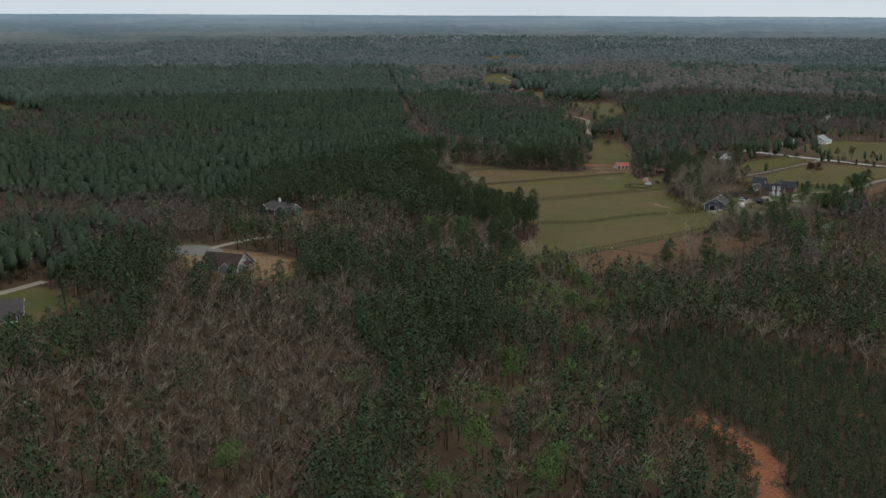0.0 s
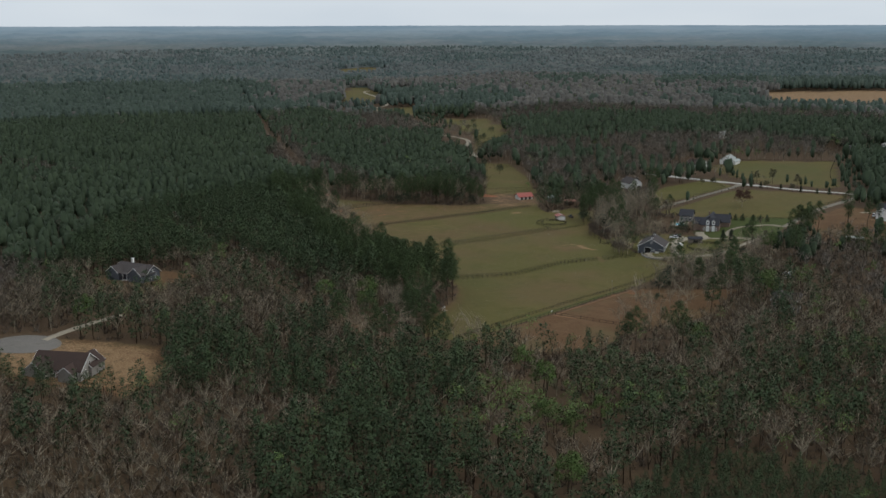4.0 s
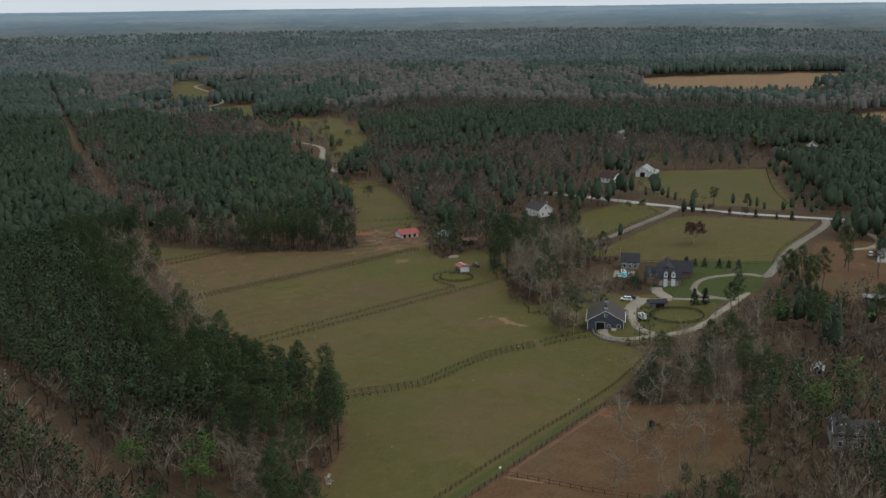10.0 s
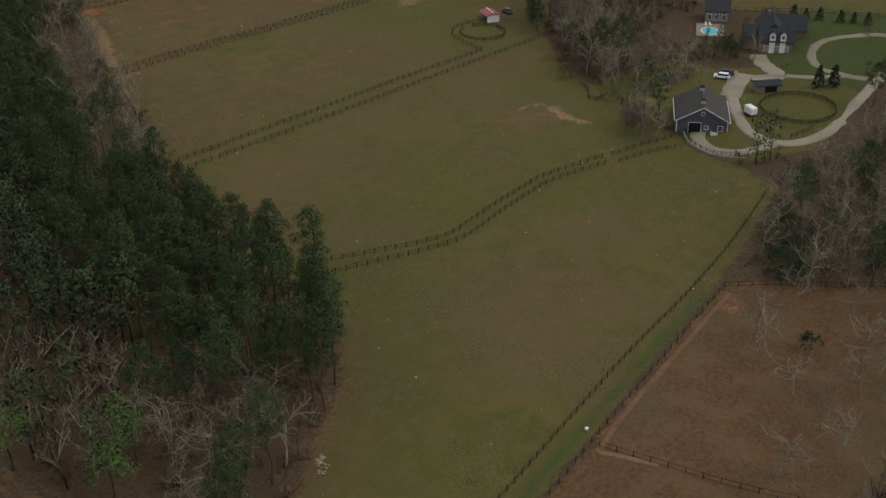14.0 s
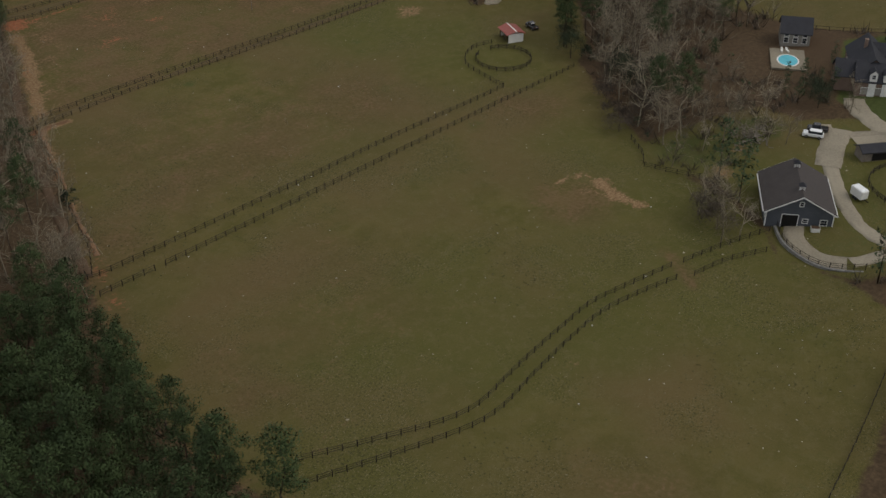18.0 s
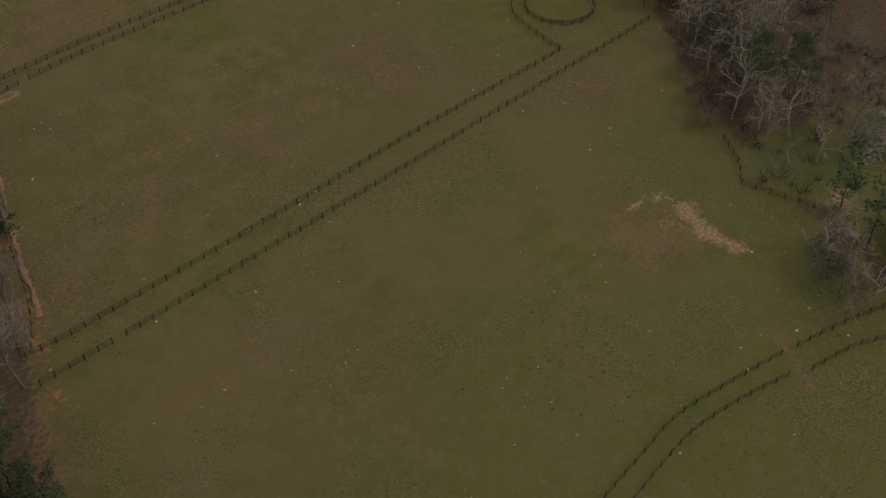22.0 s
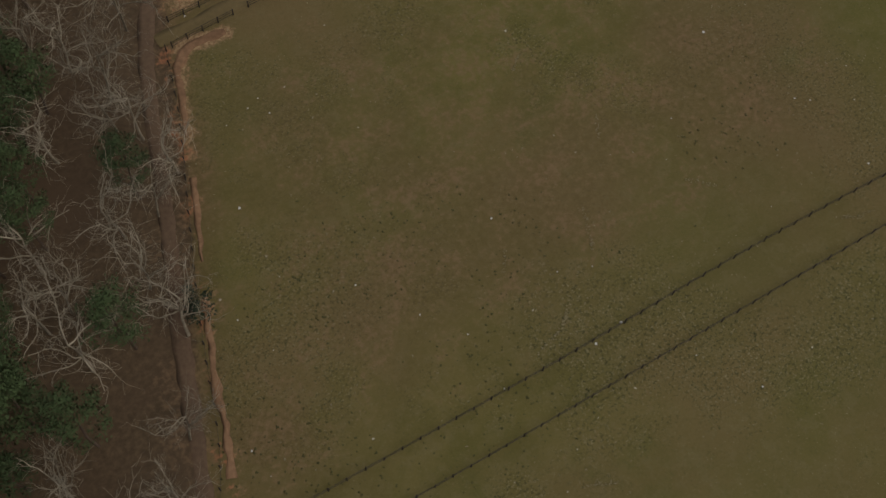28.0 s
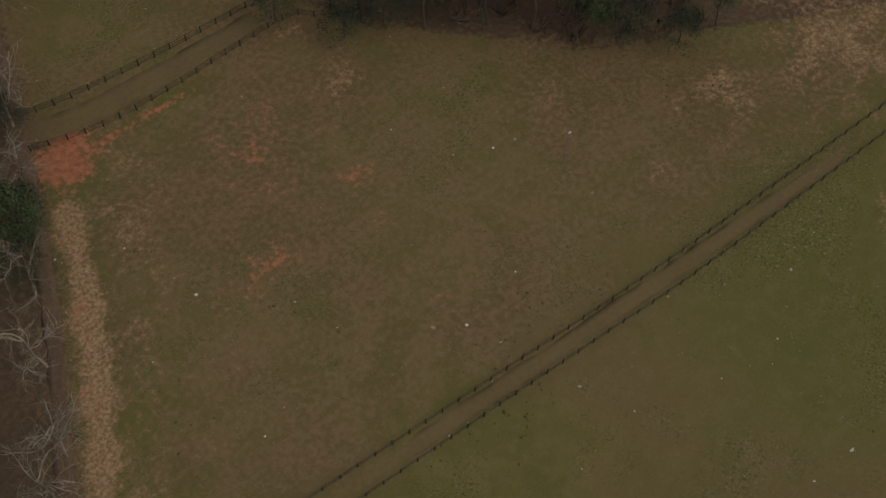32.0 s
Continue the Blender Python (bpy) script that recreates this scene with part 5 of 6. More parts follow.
row_of([PINES[1], PINES[3]], [(529.5, 452.5), (531, 450), (566, 449), (569, 446), (572, 449), (575, 445)], "tall dark pine beside the gravel lane", "pine tree", "pines beside the lane", 0.8)
row_of([PINES[2], PINES[0], PINES[4]], [(532, 574), (537, 578), (541, 573), (546, 577), (549, 584), (553, 580), (538, 569), (557, 574)], "tall dark pine behind the round pen", "pine tree", "pines behind the round pen", 0.95)
row_of([PINES[1], PINES[2]], [(572, 553), (578, 560), (584, 549)], "pine beside the fenced lane", "pine tree", "pines beside the fenced lane", 0.7)
row_of([PINES[0], PINES[3]], [(620, 405), (607, 422), (600, 436), (628, 396)], "pine standing on the brown yard of the white house", "pine tree", "pines on the brown yard", 0.7)
row_of(BARES, [(571, 472), (540, 494.5), (513, 502), (516, 499), (508, 507), (493, 515), (503, 513), (524, 508), (530, 512), (519, 514)], "leafless grey tree beside the house and barn", "bare tree", "bare trees by the barn", 0.68)
row_of(BARES, [(441, 424), (445, 407), (428, 412), (400, 393), (371, 399), (382, 388), (452, 410), (420, 402), (436, 408), (410, 396)], "leafless grey tree standing in the brown paddock", "bare tree", "bare trees in the paddock", 0.72)
row_of(BARES, [(454.5, 436), (473, 491), (482, 496), (477, 489), (485, 499), (479, 500)], "leafless dark grey tree beside the barn", "bare tree", "bare trees by the barn", 0.75)
row_of(BUSHES, [(431, 431), (433, 427), (437, 433), (436, 428), (442, 436), (447, 440), (413, 414), (363, 389), (458, 444), (528, 563), (534, 556), (393, 604)], "rounded dark evergreen bush at the wood's edge", "bush", "bushes at the wood's edge", 1.2)
row_of(GREENS, GREEN_PLACES, "tree in fresh light green spring leaf", "leafy tree", "fresh green trees in the woods", 1.35)
row_of(BUDS, [(536, 482), (549, 463)], "small tree in thin olive-green bud beside the lane", "budding tree", "small budding trees by the lane", 0.5)
row_of(BUDS, [(346, 287), (348, 278), (315, 540), (451, 427), (280, 350), (266, 330), (230, 300), (90, 254)], "tree with hazy olive-brown spring buds", "budding tree", "budding trees in the woods", 1.1)
row_of(BARES, [(398, 410), (405, 420), (414, 404), (424, 423), (392, 402), (432, 404), (418, 392), (404, 400), (440, 396), (427, 398), (386, 396), (446, 416), (412, 425), (376, 402)], "leafless grey tree over the brown paddock's far side", "bare tree", "bare trees in the paddock", 0.85)
row_of([PINES[0], PINES[2], PINES[4]], [(366, 363), (367.5, 366.5), (346, 369), (352, 378), (405, 380), (422, 388)], "slim tall pine with a bare trunk at the paddock's edge", "pine tree", "pines at the paddock's edge", 0.9)
row_of([PINES[3], PINES[1], PINES[4]], [(552, 431), (556, 433), (559, 429), (594, 421), (606, 440), (510, 413), (514, 410), (518, 379), (523, 368), (528, 376), (536, 398), (500, 404)], "tall dark pine standing clear beside the brown yard", "pine tree", "pines beside the brown yard", 1.0)
row_of([PINES[2], PINES[0], PINES[3]], [(646, 620), (606, 582), (561, 596), (566, 598), (572, 596), (576, 590), (611, 585), (590, 584), (630, 600)], "tall dark pine near the fenced lane and sheds", "pine tree", "pines near the sheds", 0.95)
SHRUB = make_leafy(606, 7.0, 5.0, M_TWIG, "brown_shrub", 420, 6, 0.36, 0.02)
row_of([SHRUB], [(505, 539), (512, 546), (500, 534), (523, 552), (516, 537), (527, 546), (509, 533)], "dense leafless brown brush at the wood's edge", "shrub", "brush at the wood's edge", 0.8)
row_of([SHRUB], [(476.5, 494), (480, 498)], "dense leafless brown shrub beside the barn", "shrub", "shrubs by the barn")
BIGS = [make_leafy(607, 9, 4.6, M_CEDAR, "evergreen_tree", 750, 6, 0.26, 0.02), make_leafy(608, 7.5, 3.8, M_CEDAR, "evergreen_tree", 650, 6, 0.25, 0.02)]
row_of(BIGS, [(477, 707), (483, 698), (489, 696), (495, 694), (515, 672), (521, 666), (527, 568), (532, 573), (521, 548), (526, 541), (436, 713), (431, 699), (426, 692)], "broad dark evergreen tree overhanging the pasture edge", "evergreen tree", "evergreens round the pasture")
row_of(BIGS, [(538.5, 502), (541.5, 505.5)], "large dark evergreen bush beside the parking place", "bush", "bushes by the house", 0.85)
row_of(BIGS, [(436, 430), (441, 433), (446, 431), (452, 440), (519, 543), (474, 446), (462, 421), (496, 426), (460, 431), (450, 438), (506, 437), (481, 434), (470, 428), (488, 440)], "broad dark olive evergreen tree in the wood beside the lane", "evergreen tree", "evergreens beside the lane", 0.85)
row_of(BIGS, [(745, 915), (770, 948), (792, 965), (812, 985), (846, 1012), (872, 1070), (905, 1110), (660, 812), (640, 770)], "dark evergreen tree on the valley meadow", "evergreen tree", "trees on the valley meadow", 0.9)
BLOSSOM = make_leafy(605, 4.5, 1.6, M_WHITE, "blossoming_shrub", 60, 5, 0.22, 0.05)
set_tree(BLOSSOM, 327, 458, 1.0, 0, "white blossoming shrub at the wood's edge", "shrub")

# ---- fences ----
POST_MESH, RAIL_MESH = bpy.data.meshes.new("post"), bpy.data.meshes.new("rail")
b = box((0.14, 0.14, 1.5), pose(0, 0, 0.65), 0.02)
b.to_mesh(POST_MESH)
b.free()
b = box((1.0, 0.032, 0.08), Matrix(), 0.0)
b.to_mesh(RAIL_MESH)
b.free()
POST_MESH.materials.append(M_FENCE)
RAIL_MESH.materials.append(M_RAIL)


def fence(pts, label, step=2.45, closed=False, rails=3, group="", smooth=True, gap=(), board=1.0):
    """A board fence: posts and rails as parts. gap: bays left open."""
    line = smooth_line(pts, step, closed)
    root = thing("fence", *line[0], label=label, category="fence", group=group)
    base = root.matrix_world.inverted()
    rng = random.Random(len(line) * 7 + int(line[0][0]))
    last = len(line) - 1
    for k, (fx, fy) in enumerate(line):
        z = gz(fx, fy)
        if not (closed and k == last):
            ob = new("post", POST_MESH)
            ob.parent = root
            ob.matrix_basis = base @ pose(fx, fy, z, rng.uniform(-2, 2), rng.uniform(-2, 2), rng.uniform(0, 30))
        if k == last or k in gap:
            continue
        nx, ny = line[k + 1]
        dz = gz(nx, ny) - z
        flat = math.hypot(nx - fx, ny - fy)
        for r in range(rails):
            ob = new("rail", RAIL_MESH)
            ob.parent = root
            h = 0.35 + r * 0.9 / max(1, rails - 1)
            ob.matrix_basis = base @ Matrix.Translation(((fx + nx) / 2, (fy + ny) / 2, z + dz / 2 + h + rng.uniform(-0.03, 0.03))) @ Euler((0, -math.atan2(dz, flat), math.atan2(ny - fy, nx - fx))).to_matrix().to_4x4() @ Matrix.Diagonal((math.hypot(flat, dz) + 0.1, 1, board, 1))
    return root


def ring_points(cx, cy, r, n=24, start=0.0):
    return [(cx + r * math.cos(start + k / n * math.tau), cy + r * math.sin(start + k / n * math.tau)) for k in range(n)]


dark = "dark wooden board fence along the pasture"
fence([(410, 645.2), (434, 645), (460, 643), (495, 640.5), (547, 638.6)], dark, group="lane fences")
fence([(408.5, 641), (412, 641.2), (432, 641.5), (458, 639.8), (479, 638.2), (495, 637), (531, 635.8), (546, 635.5)], dark, group="lane fences", gap=(4,))
fence([(381, 579), (384, 576.5), (424, 574.2), (460, 573), (499, 570.5), (501, 572), (503, 580), (505, 586.5), (510, 591), (516, 592.5), (521, 591)], dark, group="lane fences")
fence([(379, 570.8), (392, 570), (419, 568.6), (454, 567), (490, 565.5), (523, 564)], dark, group="lane fences", gap=(5,))
fence([(374, 509.5), (386, 503), (396, 498), (403, 496.4), (411, 497.2), (420, 498), (430, 498.5), (438, 498.8), (447, 497), (459, 494)], dark, group="lane fences")
fence([(371, 505), (387, 498), (398, 493.8), (405, 493), (415, 494.2), (427, 495.3), (437, 495.6), (446, 494), (456, 491)], dark, group="lane fences")
fence([(462, 493), (470, 490.5), (478, 487), (482, 485)], dark, group="lane fences")
fence([(459.5, 489), (468, 486.5), (475, 482)], dark, group="lane fences")
fence([(308, 427), (325, 430), (365, 436), (389, 439.5), (413, 442), (440, 446), (466, 451), (474, 454)], "long dark wooden fence along the paddock lane", group="lane fences")
fence([(330, 425.5), (350, 427.5), (362, 429.5), (392, 433.8), (423, 438)], "low weathered rail fence beside the red strip", 3.0, rails=2, group="paddock fences")
fence([(363, 428), (366, 417), (369, 406), (373, 396), (378, 386)], "low dark fence across the brown paddock", 3.0, rails=2, group="paddock fences")
fence([(423, 438), (430, 430), (436, 420), (448, 402)], "low dark fence across the brown paddock", 3.0, rails=2, group="paddock fences")
fence(ring_points(514.6, 581.5, 7.6, 20, 1.8)[:19], "round pen of dark boards beside the red-roofed shed", 2.3, rails=4, board=1.6)
fence(ring_points(516, 468, 10.3), "round riding ring of dark boards with sandy grass", 2.2, True, rails=4, board=1.9)
fence([(506.5, 459), (502, 459.3), (497, 460.5)], dark, group="barn fences")
fence([(482, 462), (483.4, 459), (483, 455), (479, 452), (470, 450)], dark, group="barn fences")
fence([(498.4, 529.5), (494, 523.5), (490.6, 521)], dark, group="barn fences")
fence([(489.4, 520), (490.6, 513.5), (492, 507.2)], dark, group="barn fences")
fence([(493.2, 504.3), (492.8, 502), (491.8, 499.6)], dark, group="barn fences")
fence([(529, 563.4), (533.4, 559), (535.3, 553.5), (534, 547), (529.3, 540.7)], dark, group="barn fences")
fence([(519, 524), (524, 519.6), (530, 514.6)], dark, group="barn fences")
fence([(437, 709), (447, 706.4), (458, 706), (478, 706.5), (482, 704)], dark, 2.6, group="north fences")
fence([(434, 722), (437, 717.5), (441, 714.5), (457, 712.6), (475, 712)], dark, 2.6, group="north fences")
fence([(407.5, 641), (404, 630), (400, 620.5), (393, 603.5), (387, 587), (382, 578)], "wire-thin dark fence on the red bank", 2.6, rails=1, group="lane fences")
far_l = "dark board fence round the far field"
for line in ([(583, 558), (621, 563.5), (669, 562)], [(590, 566), (602, 572.5), (634, 571), (668, 570)], [(669, 562), (676, 550), (682, 520), (694, 492)], [(694, 490), (650, 481), (620, 476), (598, 469)], [(598, 469), (592, 480), (590, 497), (583, 515), (578, 530)],
             [(707, 589), (720, 607), (745, 632), (772, 640)], [(716, 514), (770, 553), (846, 596)], [(846, 596), (820, 622), (792, 650)], [(700, 560), (707, 589)], [(668, 570), (682, 590), (690, 620)],
             [(556, 690), (580, 690), (598, 680)], [(575, 712), (592, 700), (605, 690)], [(650, 820), (668, 812), (690, 802)], [(640, 806), (660, 800), (684, 790)], [(800, 985), (818, 975), (835, 968)], [(770, 935), (790, 925)]):
    fence(line, far_l, 3.6, rails=2, group="far field fences")


# ---- poles and wires ----
def light_pole(x, y, tall, label):
    root = thing("light_pole", x, y, label=label, category="pole")
    bm = bmesh.new()
    tube_into(bm, 0.09, 0.06, tall, Matrix())
    part("pole", bm, M_GREYWOOD, root)
    bm = box((0.5, 0.25, 0.18), pose(0.2, 0, tall), 0.04)
    part("lamp_head", bm, M_STEEL, root)


light_pole(409, 438, 6.0, "thin wooden pole with a lamp in the pasture")
light_pole(493, 661, 7.0, "thin dark pole standing in the grass field")
light_pole(607, 575, 7.0, "pole with a white lamp beside the fenced lane")


def power_pole(x, y, tall):
    root = thing("utility_pole", x, y, 8, label="tall wooden utility pole with three cross arms in the cut", category="utility pole", group="power line")
    bm = bmesh.new()
    tube_into(bm, 0.2, 0.13, tall, Matrix())
    part("pole", bm, M_BARK, root)
    for k in range(3):
        arm = part("cross_arm", box((2.4, 0.14, 0.16), pose(0, 0.12, tall - 0.6 - 1.3 * k), 0.02), M_GREYWOOD, root)
        for s in (-1.05, 1.05):
            bm = bmesh.new()
            tube_into(bm, 0.09, 0.05, 0.28, pose(s, 0.12, tall - 0.52 - 1.3 * k))
            part("insulator", bm, M_WHITE, arm)


POLES = [(317, 690), (296.5, 572), (281, 437)]
for p_ in POLES:
    power_pole(*p_, 15)
for (ax, ay), (bx_, by_) in zip(POLES, POLES[1:]):
    for side in (-1.0, 1.0):
        for level in (14.5, 13.2):
            segs = []
            for k in range(16):
                ends = []
                for t in (k / 16, (k + 1) / 16):
                    ends.append(np.array((ax + (bx_ - ax) * t + side, ay + (by_ - ay) * t, (gz(ax, ay) * (1 - t) + gz(bx_, by_) * t) + level - 4 * 1.6 * t * (1 - t))))
                segs.append((ends[0], ends[1], 0.018, 0.018))
            tagged(new("power_cable", mesh_of("power_cable", *limbs(segs, 3), [M_WIRE])), "thin grey overhead power cable", "cable", "power line cables")


# distant lattice mast
mast = thing("radio_mast", 224, 1600, label="thin tall lattice radio mast beyond the pines", category="mast")
for k in range(3):
    segs = [(np.array((1.1 * math.cos(k * 2.094), 1.1 * math.sin(k * 2.094), 0.0)), np.array((0.3 * math.cos(k * 2.094), 0.3 * math.sin(k * 2.094), 72.0)), 0.14, 0.1)]
    part("mast_leg", mesh_of("mast_leg", *limbs(segs, 4), [M_STEEL]), M_STEEL, mast)
segs = []
for j in range(30):
    for k in range(3):
        r0, r1 = 1.1 - 0.8 * j / 30, 1.1 - 0.8 * (j + 1) / 30
        a0, a1 = k * 2.094, (k + 1) * 2.094
        segs.append((np.array((r0 * math.cos(a0), r0 * math.sin(a0), j * 2.4)), np.array((r1 * math.cos(a1), r1 * math.sin(a1), (j + 1) * 2.4)), 0.06, 0.06))
part("bracing", mesh_of("bracing", *limbs(segs, 3), [M_STEEL]), M_STEEL, mast)


# ---- buildings ----
def gable(parent, L, W, H, rise, wall, roof, at=(0, 0, 0), turn=0, over=0.5, thick=0.22, trim=None):
    """Walls with gables and a ridged roof, ridge along x, as parts."""
    m = pose(*at, 0, 0, turn)
    bm = bmesh.new()
    base = [(-L / 2, -W / 2), (L / 2, -W / 2), (L / 2, W / 2), (-L / 2, W / 2)]
    lo = [bm.verts.new(m @ Vector((a, c, -0.6))) for a, c in base]
    hi = [bm.verts.new(m @ Vector((a, c, H))) for a, c in base]
    r0, r1 = bm.verts.new(m @ Vector((-L / 2, 0, H + rise))), bm.verts.new(m @ Vector((L / 2, 0, H + rise)))
    for f in ((lo[0], lo[1], hi[1], hi[0]), (lo[2], lo[3], hi[3], hi[2]), (lo[1], lo[2], hi[2], r1, hi[1]), (lo[3], lo[0], hi[0], r0, hi[3])):
        bm.faces.new(f)
    part("wall", bm, wall, parent)
    slope = rise / (W / 2)
    for s in (-1, 1):
        bm = bmesh.new()
        prof = [(0, H + rise + 0.03), (s * (W / 2 + over), H - slope * over + 0.03)]
        rows = []
        for a in (-L / 2 - over, L / 2 + over):
            rows.append([bm.verts.new(m @ Vector((a, prof[0][0], prof[0][1]))), bm.verts.new(m @ Vector((a, prof[1][0], prof[1][1]))), bm.verts.new(m @ Vector((a, prof[1][0], prof[1][1] + thick))), bm.verts.new(m @ Vector((a, prof[0][0], prof[0][1] + thick)))])
        p, q = rows
        for k in range(4):
            bm.faces.new((p[k], p[(k + 1) % 4], q[(k + 1) % 4], q[k]))
        bm.faces.new(p)
        bm.faces.new(q[::-1])
        bmesh.ops.recalc_face_normals(bm, faces=bm.faces)
        part("roof", bm, roof, parent)
        if trim:
            for a in (-1, 1):
                le = math.hypot(W / 2 + over, rise + slope * over)
                mm = m @ Matrix.Translation((a * (L / 2 + over + 0.05), s * (W / 2 + over) / 2, H + rise / 2 - slope * over / 2 + 0.1)) @ Euler((-s * math.atan2(rise, W / 2), 0, 0)).to_matrix().to_4x4()
                part("rake_board", box((0.08, le, 0.2), mm), trim, parent)


def window(parent, x, y, z, turn, w=1.0, h=1.4):
    """A framed window standing 4 cm proud of a wall that faces along turn."""
    m = pose(x, y, z, 0, 0, turn)
    bm = bmesh.new()
    for s in (-1, 1):
        box_into(bm, (0.1, 0.12, h + 0.24), m @ Matrix.Translation((0.03, s * (w / 2 + 0.06), 0)))
        box_into(bm, (0.1, w, 0.12), m @ Matrix.Translation((0.03, 0, s * (h / 2 + 0.06))))
    box_into(bm, (0.07, w, 0.06), m @ Matrix.Translation((0.03, 0, 0)))
    f = part("window", bm, M_WHITE, parent)
    part("pane", box((0.04, w, h), m @ Matrix.Translation((0.015, 0, 0))), M_GLASS, f)


def door(parent, x, y, z, turn, w=1.0, h=2.1, mat=None, trim=True):
    m = pose(x, y, z + h / 2, 0, 0, turn)
    d = part("door", box((0.08, w, h), m @ Matrix.Translation((0.02, 0, 0)), 0.01), mat or M_DARK, parent)
    if trim:
        bm = bmesh.new()
        for s in (-1, 1):
            box_into(bm, (0.1, 0.12, h + 0.12), m @ Matrix.Translation((0.04, s * (w / 2 + 0.06), 0.06)))
        box_into(bm, (0.1, w, 0.12), m @ Matrix.Translation((0.04, 0, h / 2 + 0.06)))
        part("door_frame", bm, M_WHITE, d)


def chimney(parent, x, y, top, size=0.9, mat=None, low=0.0):
    bm = box((size, size, top - low), pose(x, y, (top + low) / 2))
    box_into(bm, (size + 0.2, size + 0.2, 0.2), pose(x, y, top))
    part("chimney", bm, mat or M_BRICK, parent)


def cupola(parent, x, z, s=1.1):
    bm = box((s, s, 1.7), pose(x, 0, z + 0.25))
    c = part("cupola", bm, M_WHITE, parent, "white louvred cupola")
    bm = bmesh.new()
    for k in range(4):
        for j in range(3):
            box_into(bm, (0.05, s * 0.62, 0.12), pose(x, 0, z + 0.35 + 0.22 * j) @ pose(0, 0, 0, 0, 0, 90 * k) @ Matrix.Translation((s / 2, 0, 0)))
    part("louvre", bm, M_GREYWOOD, c)
    bm = bmesh.new()
    made = bmesh.ops.create_cone(bm, cap_ends=True, segments=4, radius1=s * 0.98, radius2=0.02, depth=0.8)["verts"]
    bmesh.ops.transform(bm, matrix=pose(x, 0, z + 1.5, 0, 0, 45), verts=made)
    part("cupola_roof", bm, M_SHINGLE, c)


# heap of cut boughs and boards in the bare trees behind the barn
pile = thing("brush_pile", 515, 507, label="scattered heap of pale cut boughs and boards", category="brush pile")
bm = bmesh.new()
rp = random.Random(9)
for k in range(120):
    bx0, by0 = rp.gauss(0, 3.6), rp.gauss(0, 2.6)
    box_into(bm, (rp.uniform(0.8, 2.6), rp.uniform(0.1, 0.3), 0.08), pose(bx0, by0, gz(515 + bx0, 507 + by0) - gz(515, 507) + rp.uniform(0.05, 0.4), rp.uniform(-8, 8), rp.uniform(-8, 8), rp.uniform(0, 180)))
tagged(part("bough", bm, M_GREYWOOD, pile), kind="stuff")

# barn: the gable with the open door, a shade-dark panel, looks down the pasture
barn = thing("barn", 493.1, 485.3, 32.8, z=1.4, label="blue-grey barn with dark roof and two white cupolas", category="barn")
gable(barn, 15.4, 13.4, 3.7, 3.7, M_GREYWALL, M_SLATE, trim=M_WHITE, over=0.6)
cupola(barn, -4.6, 7.2)
cupola(barn, 5.0, 7.2)
door(barn, -7.7, 1.9, 0, 180, 3.2, 3.0)
window(barn, -7.7, -1.2, 1.7, 180, 1.0, 0.9)
window(barn, -7.7, -4.9, 1.6, 180, 1.3, 1.2)
window(barn, -7.7, 0, 5.6, 180, 0.7, 0.9)
for k in range(5):
    window(barn, -6.0 + 3.0 * k, 6.7, 1.8, 90, 0.9, 0.9)
    window(barn, -6.0 + 3.0 * k, -6.7, 1.8, -90, 0.9, 0.9)
for s in (-1, 1):
    part("corner_board", box((0.2, 0.2, 3.6), pose(-7.7, s * 6.7, 1.8)), M_WHITE, barn)
    part("gutter", box((15.6, 0.18, 0.16), pose(0, s * 7.4, 3.4)), M_WHITE, barn)
crate = thing("planter_box", 487.0, 477.6, 32.8, z=gz(487, 477.6) - 0.05, label="white slatted box beside the barn wall", category="box")
part("box_body", box((1.3, 1.8, 0.9), pose(0, 0, 0.5), 0.03), M_WHITE, crate)
part("soil", box((1.1, 1.6, 0.06), pose(0, 0, 0.97)), M_TRACK, crate)

bucket = thing("white_bucket", 365.3, 432.3, label="white plastic tub on the grass by the fence", category="tub")
bm = bmesh.new()
tube_into(bm, 0.28, 0.36, 0.5, Matrix(), 14)
part("tub_body", bm, M_WHITE, bucket)

# curved retaining wall with stones and a fence on top
wall_line = smooth_line([(484, 485), (479.5, 481), (476.8, 476), (476, 471), (477.5, 467), (480, 463.5)], 0.9)
wall_root = thing("retaining_wall", *wall_line[0], label="low curved grey stone retaining wall before the barn", category="wall")
inv = wall_root.matrix_world.inverted()
STONE_MESH = bpy.data.meshes.new("stone")
b = box((0.94, 0.5, 0.36), Matrix(), 0.05)
b.to_mesh(STONE_MESH)
b.free()
STONE_MESH.materials.append(M_STONE)
for k, ((ax, ay), (bx_, by_)) in enumerate(zip(wall_line, wall_line[1:])):
    for c in range(4):
        ob = new("stone", STONE_MESH)
        ob.parent = wall_root
        t = 0.5 if c % 2 else 0.0
        ob.matrix_basis = inv @ pose(ax + (bx_ - ax) * (0.5 + t), ay + (by_ - ay) * (0.5 + t), min(gz(ax, ay), 0.6) + 0.1 + 0.37 * c, 0, 0, math.degrees(math.atan2(by_ - ay, bx_ - ax)) + (k * 37 % 7) - 3)
fence([(484.4, 484.6), (480, 480.7), (477.4, 475.8), (476.6, 471.1), (478, 467.3), (480.4, 463.9)], "dark board fence above the stone retaining wall", 2.2, group="barn fences")

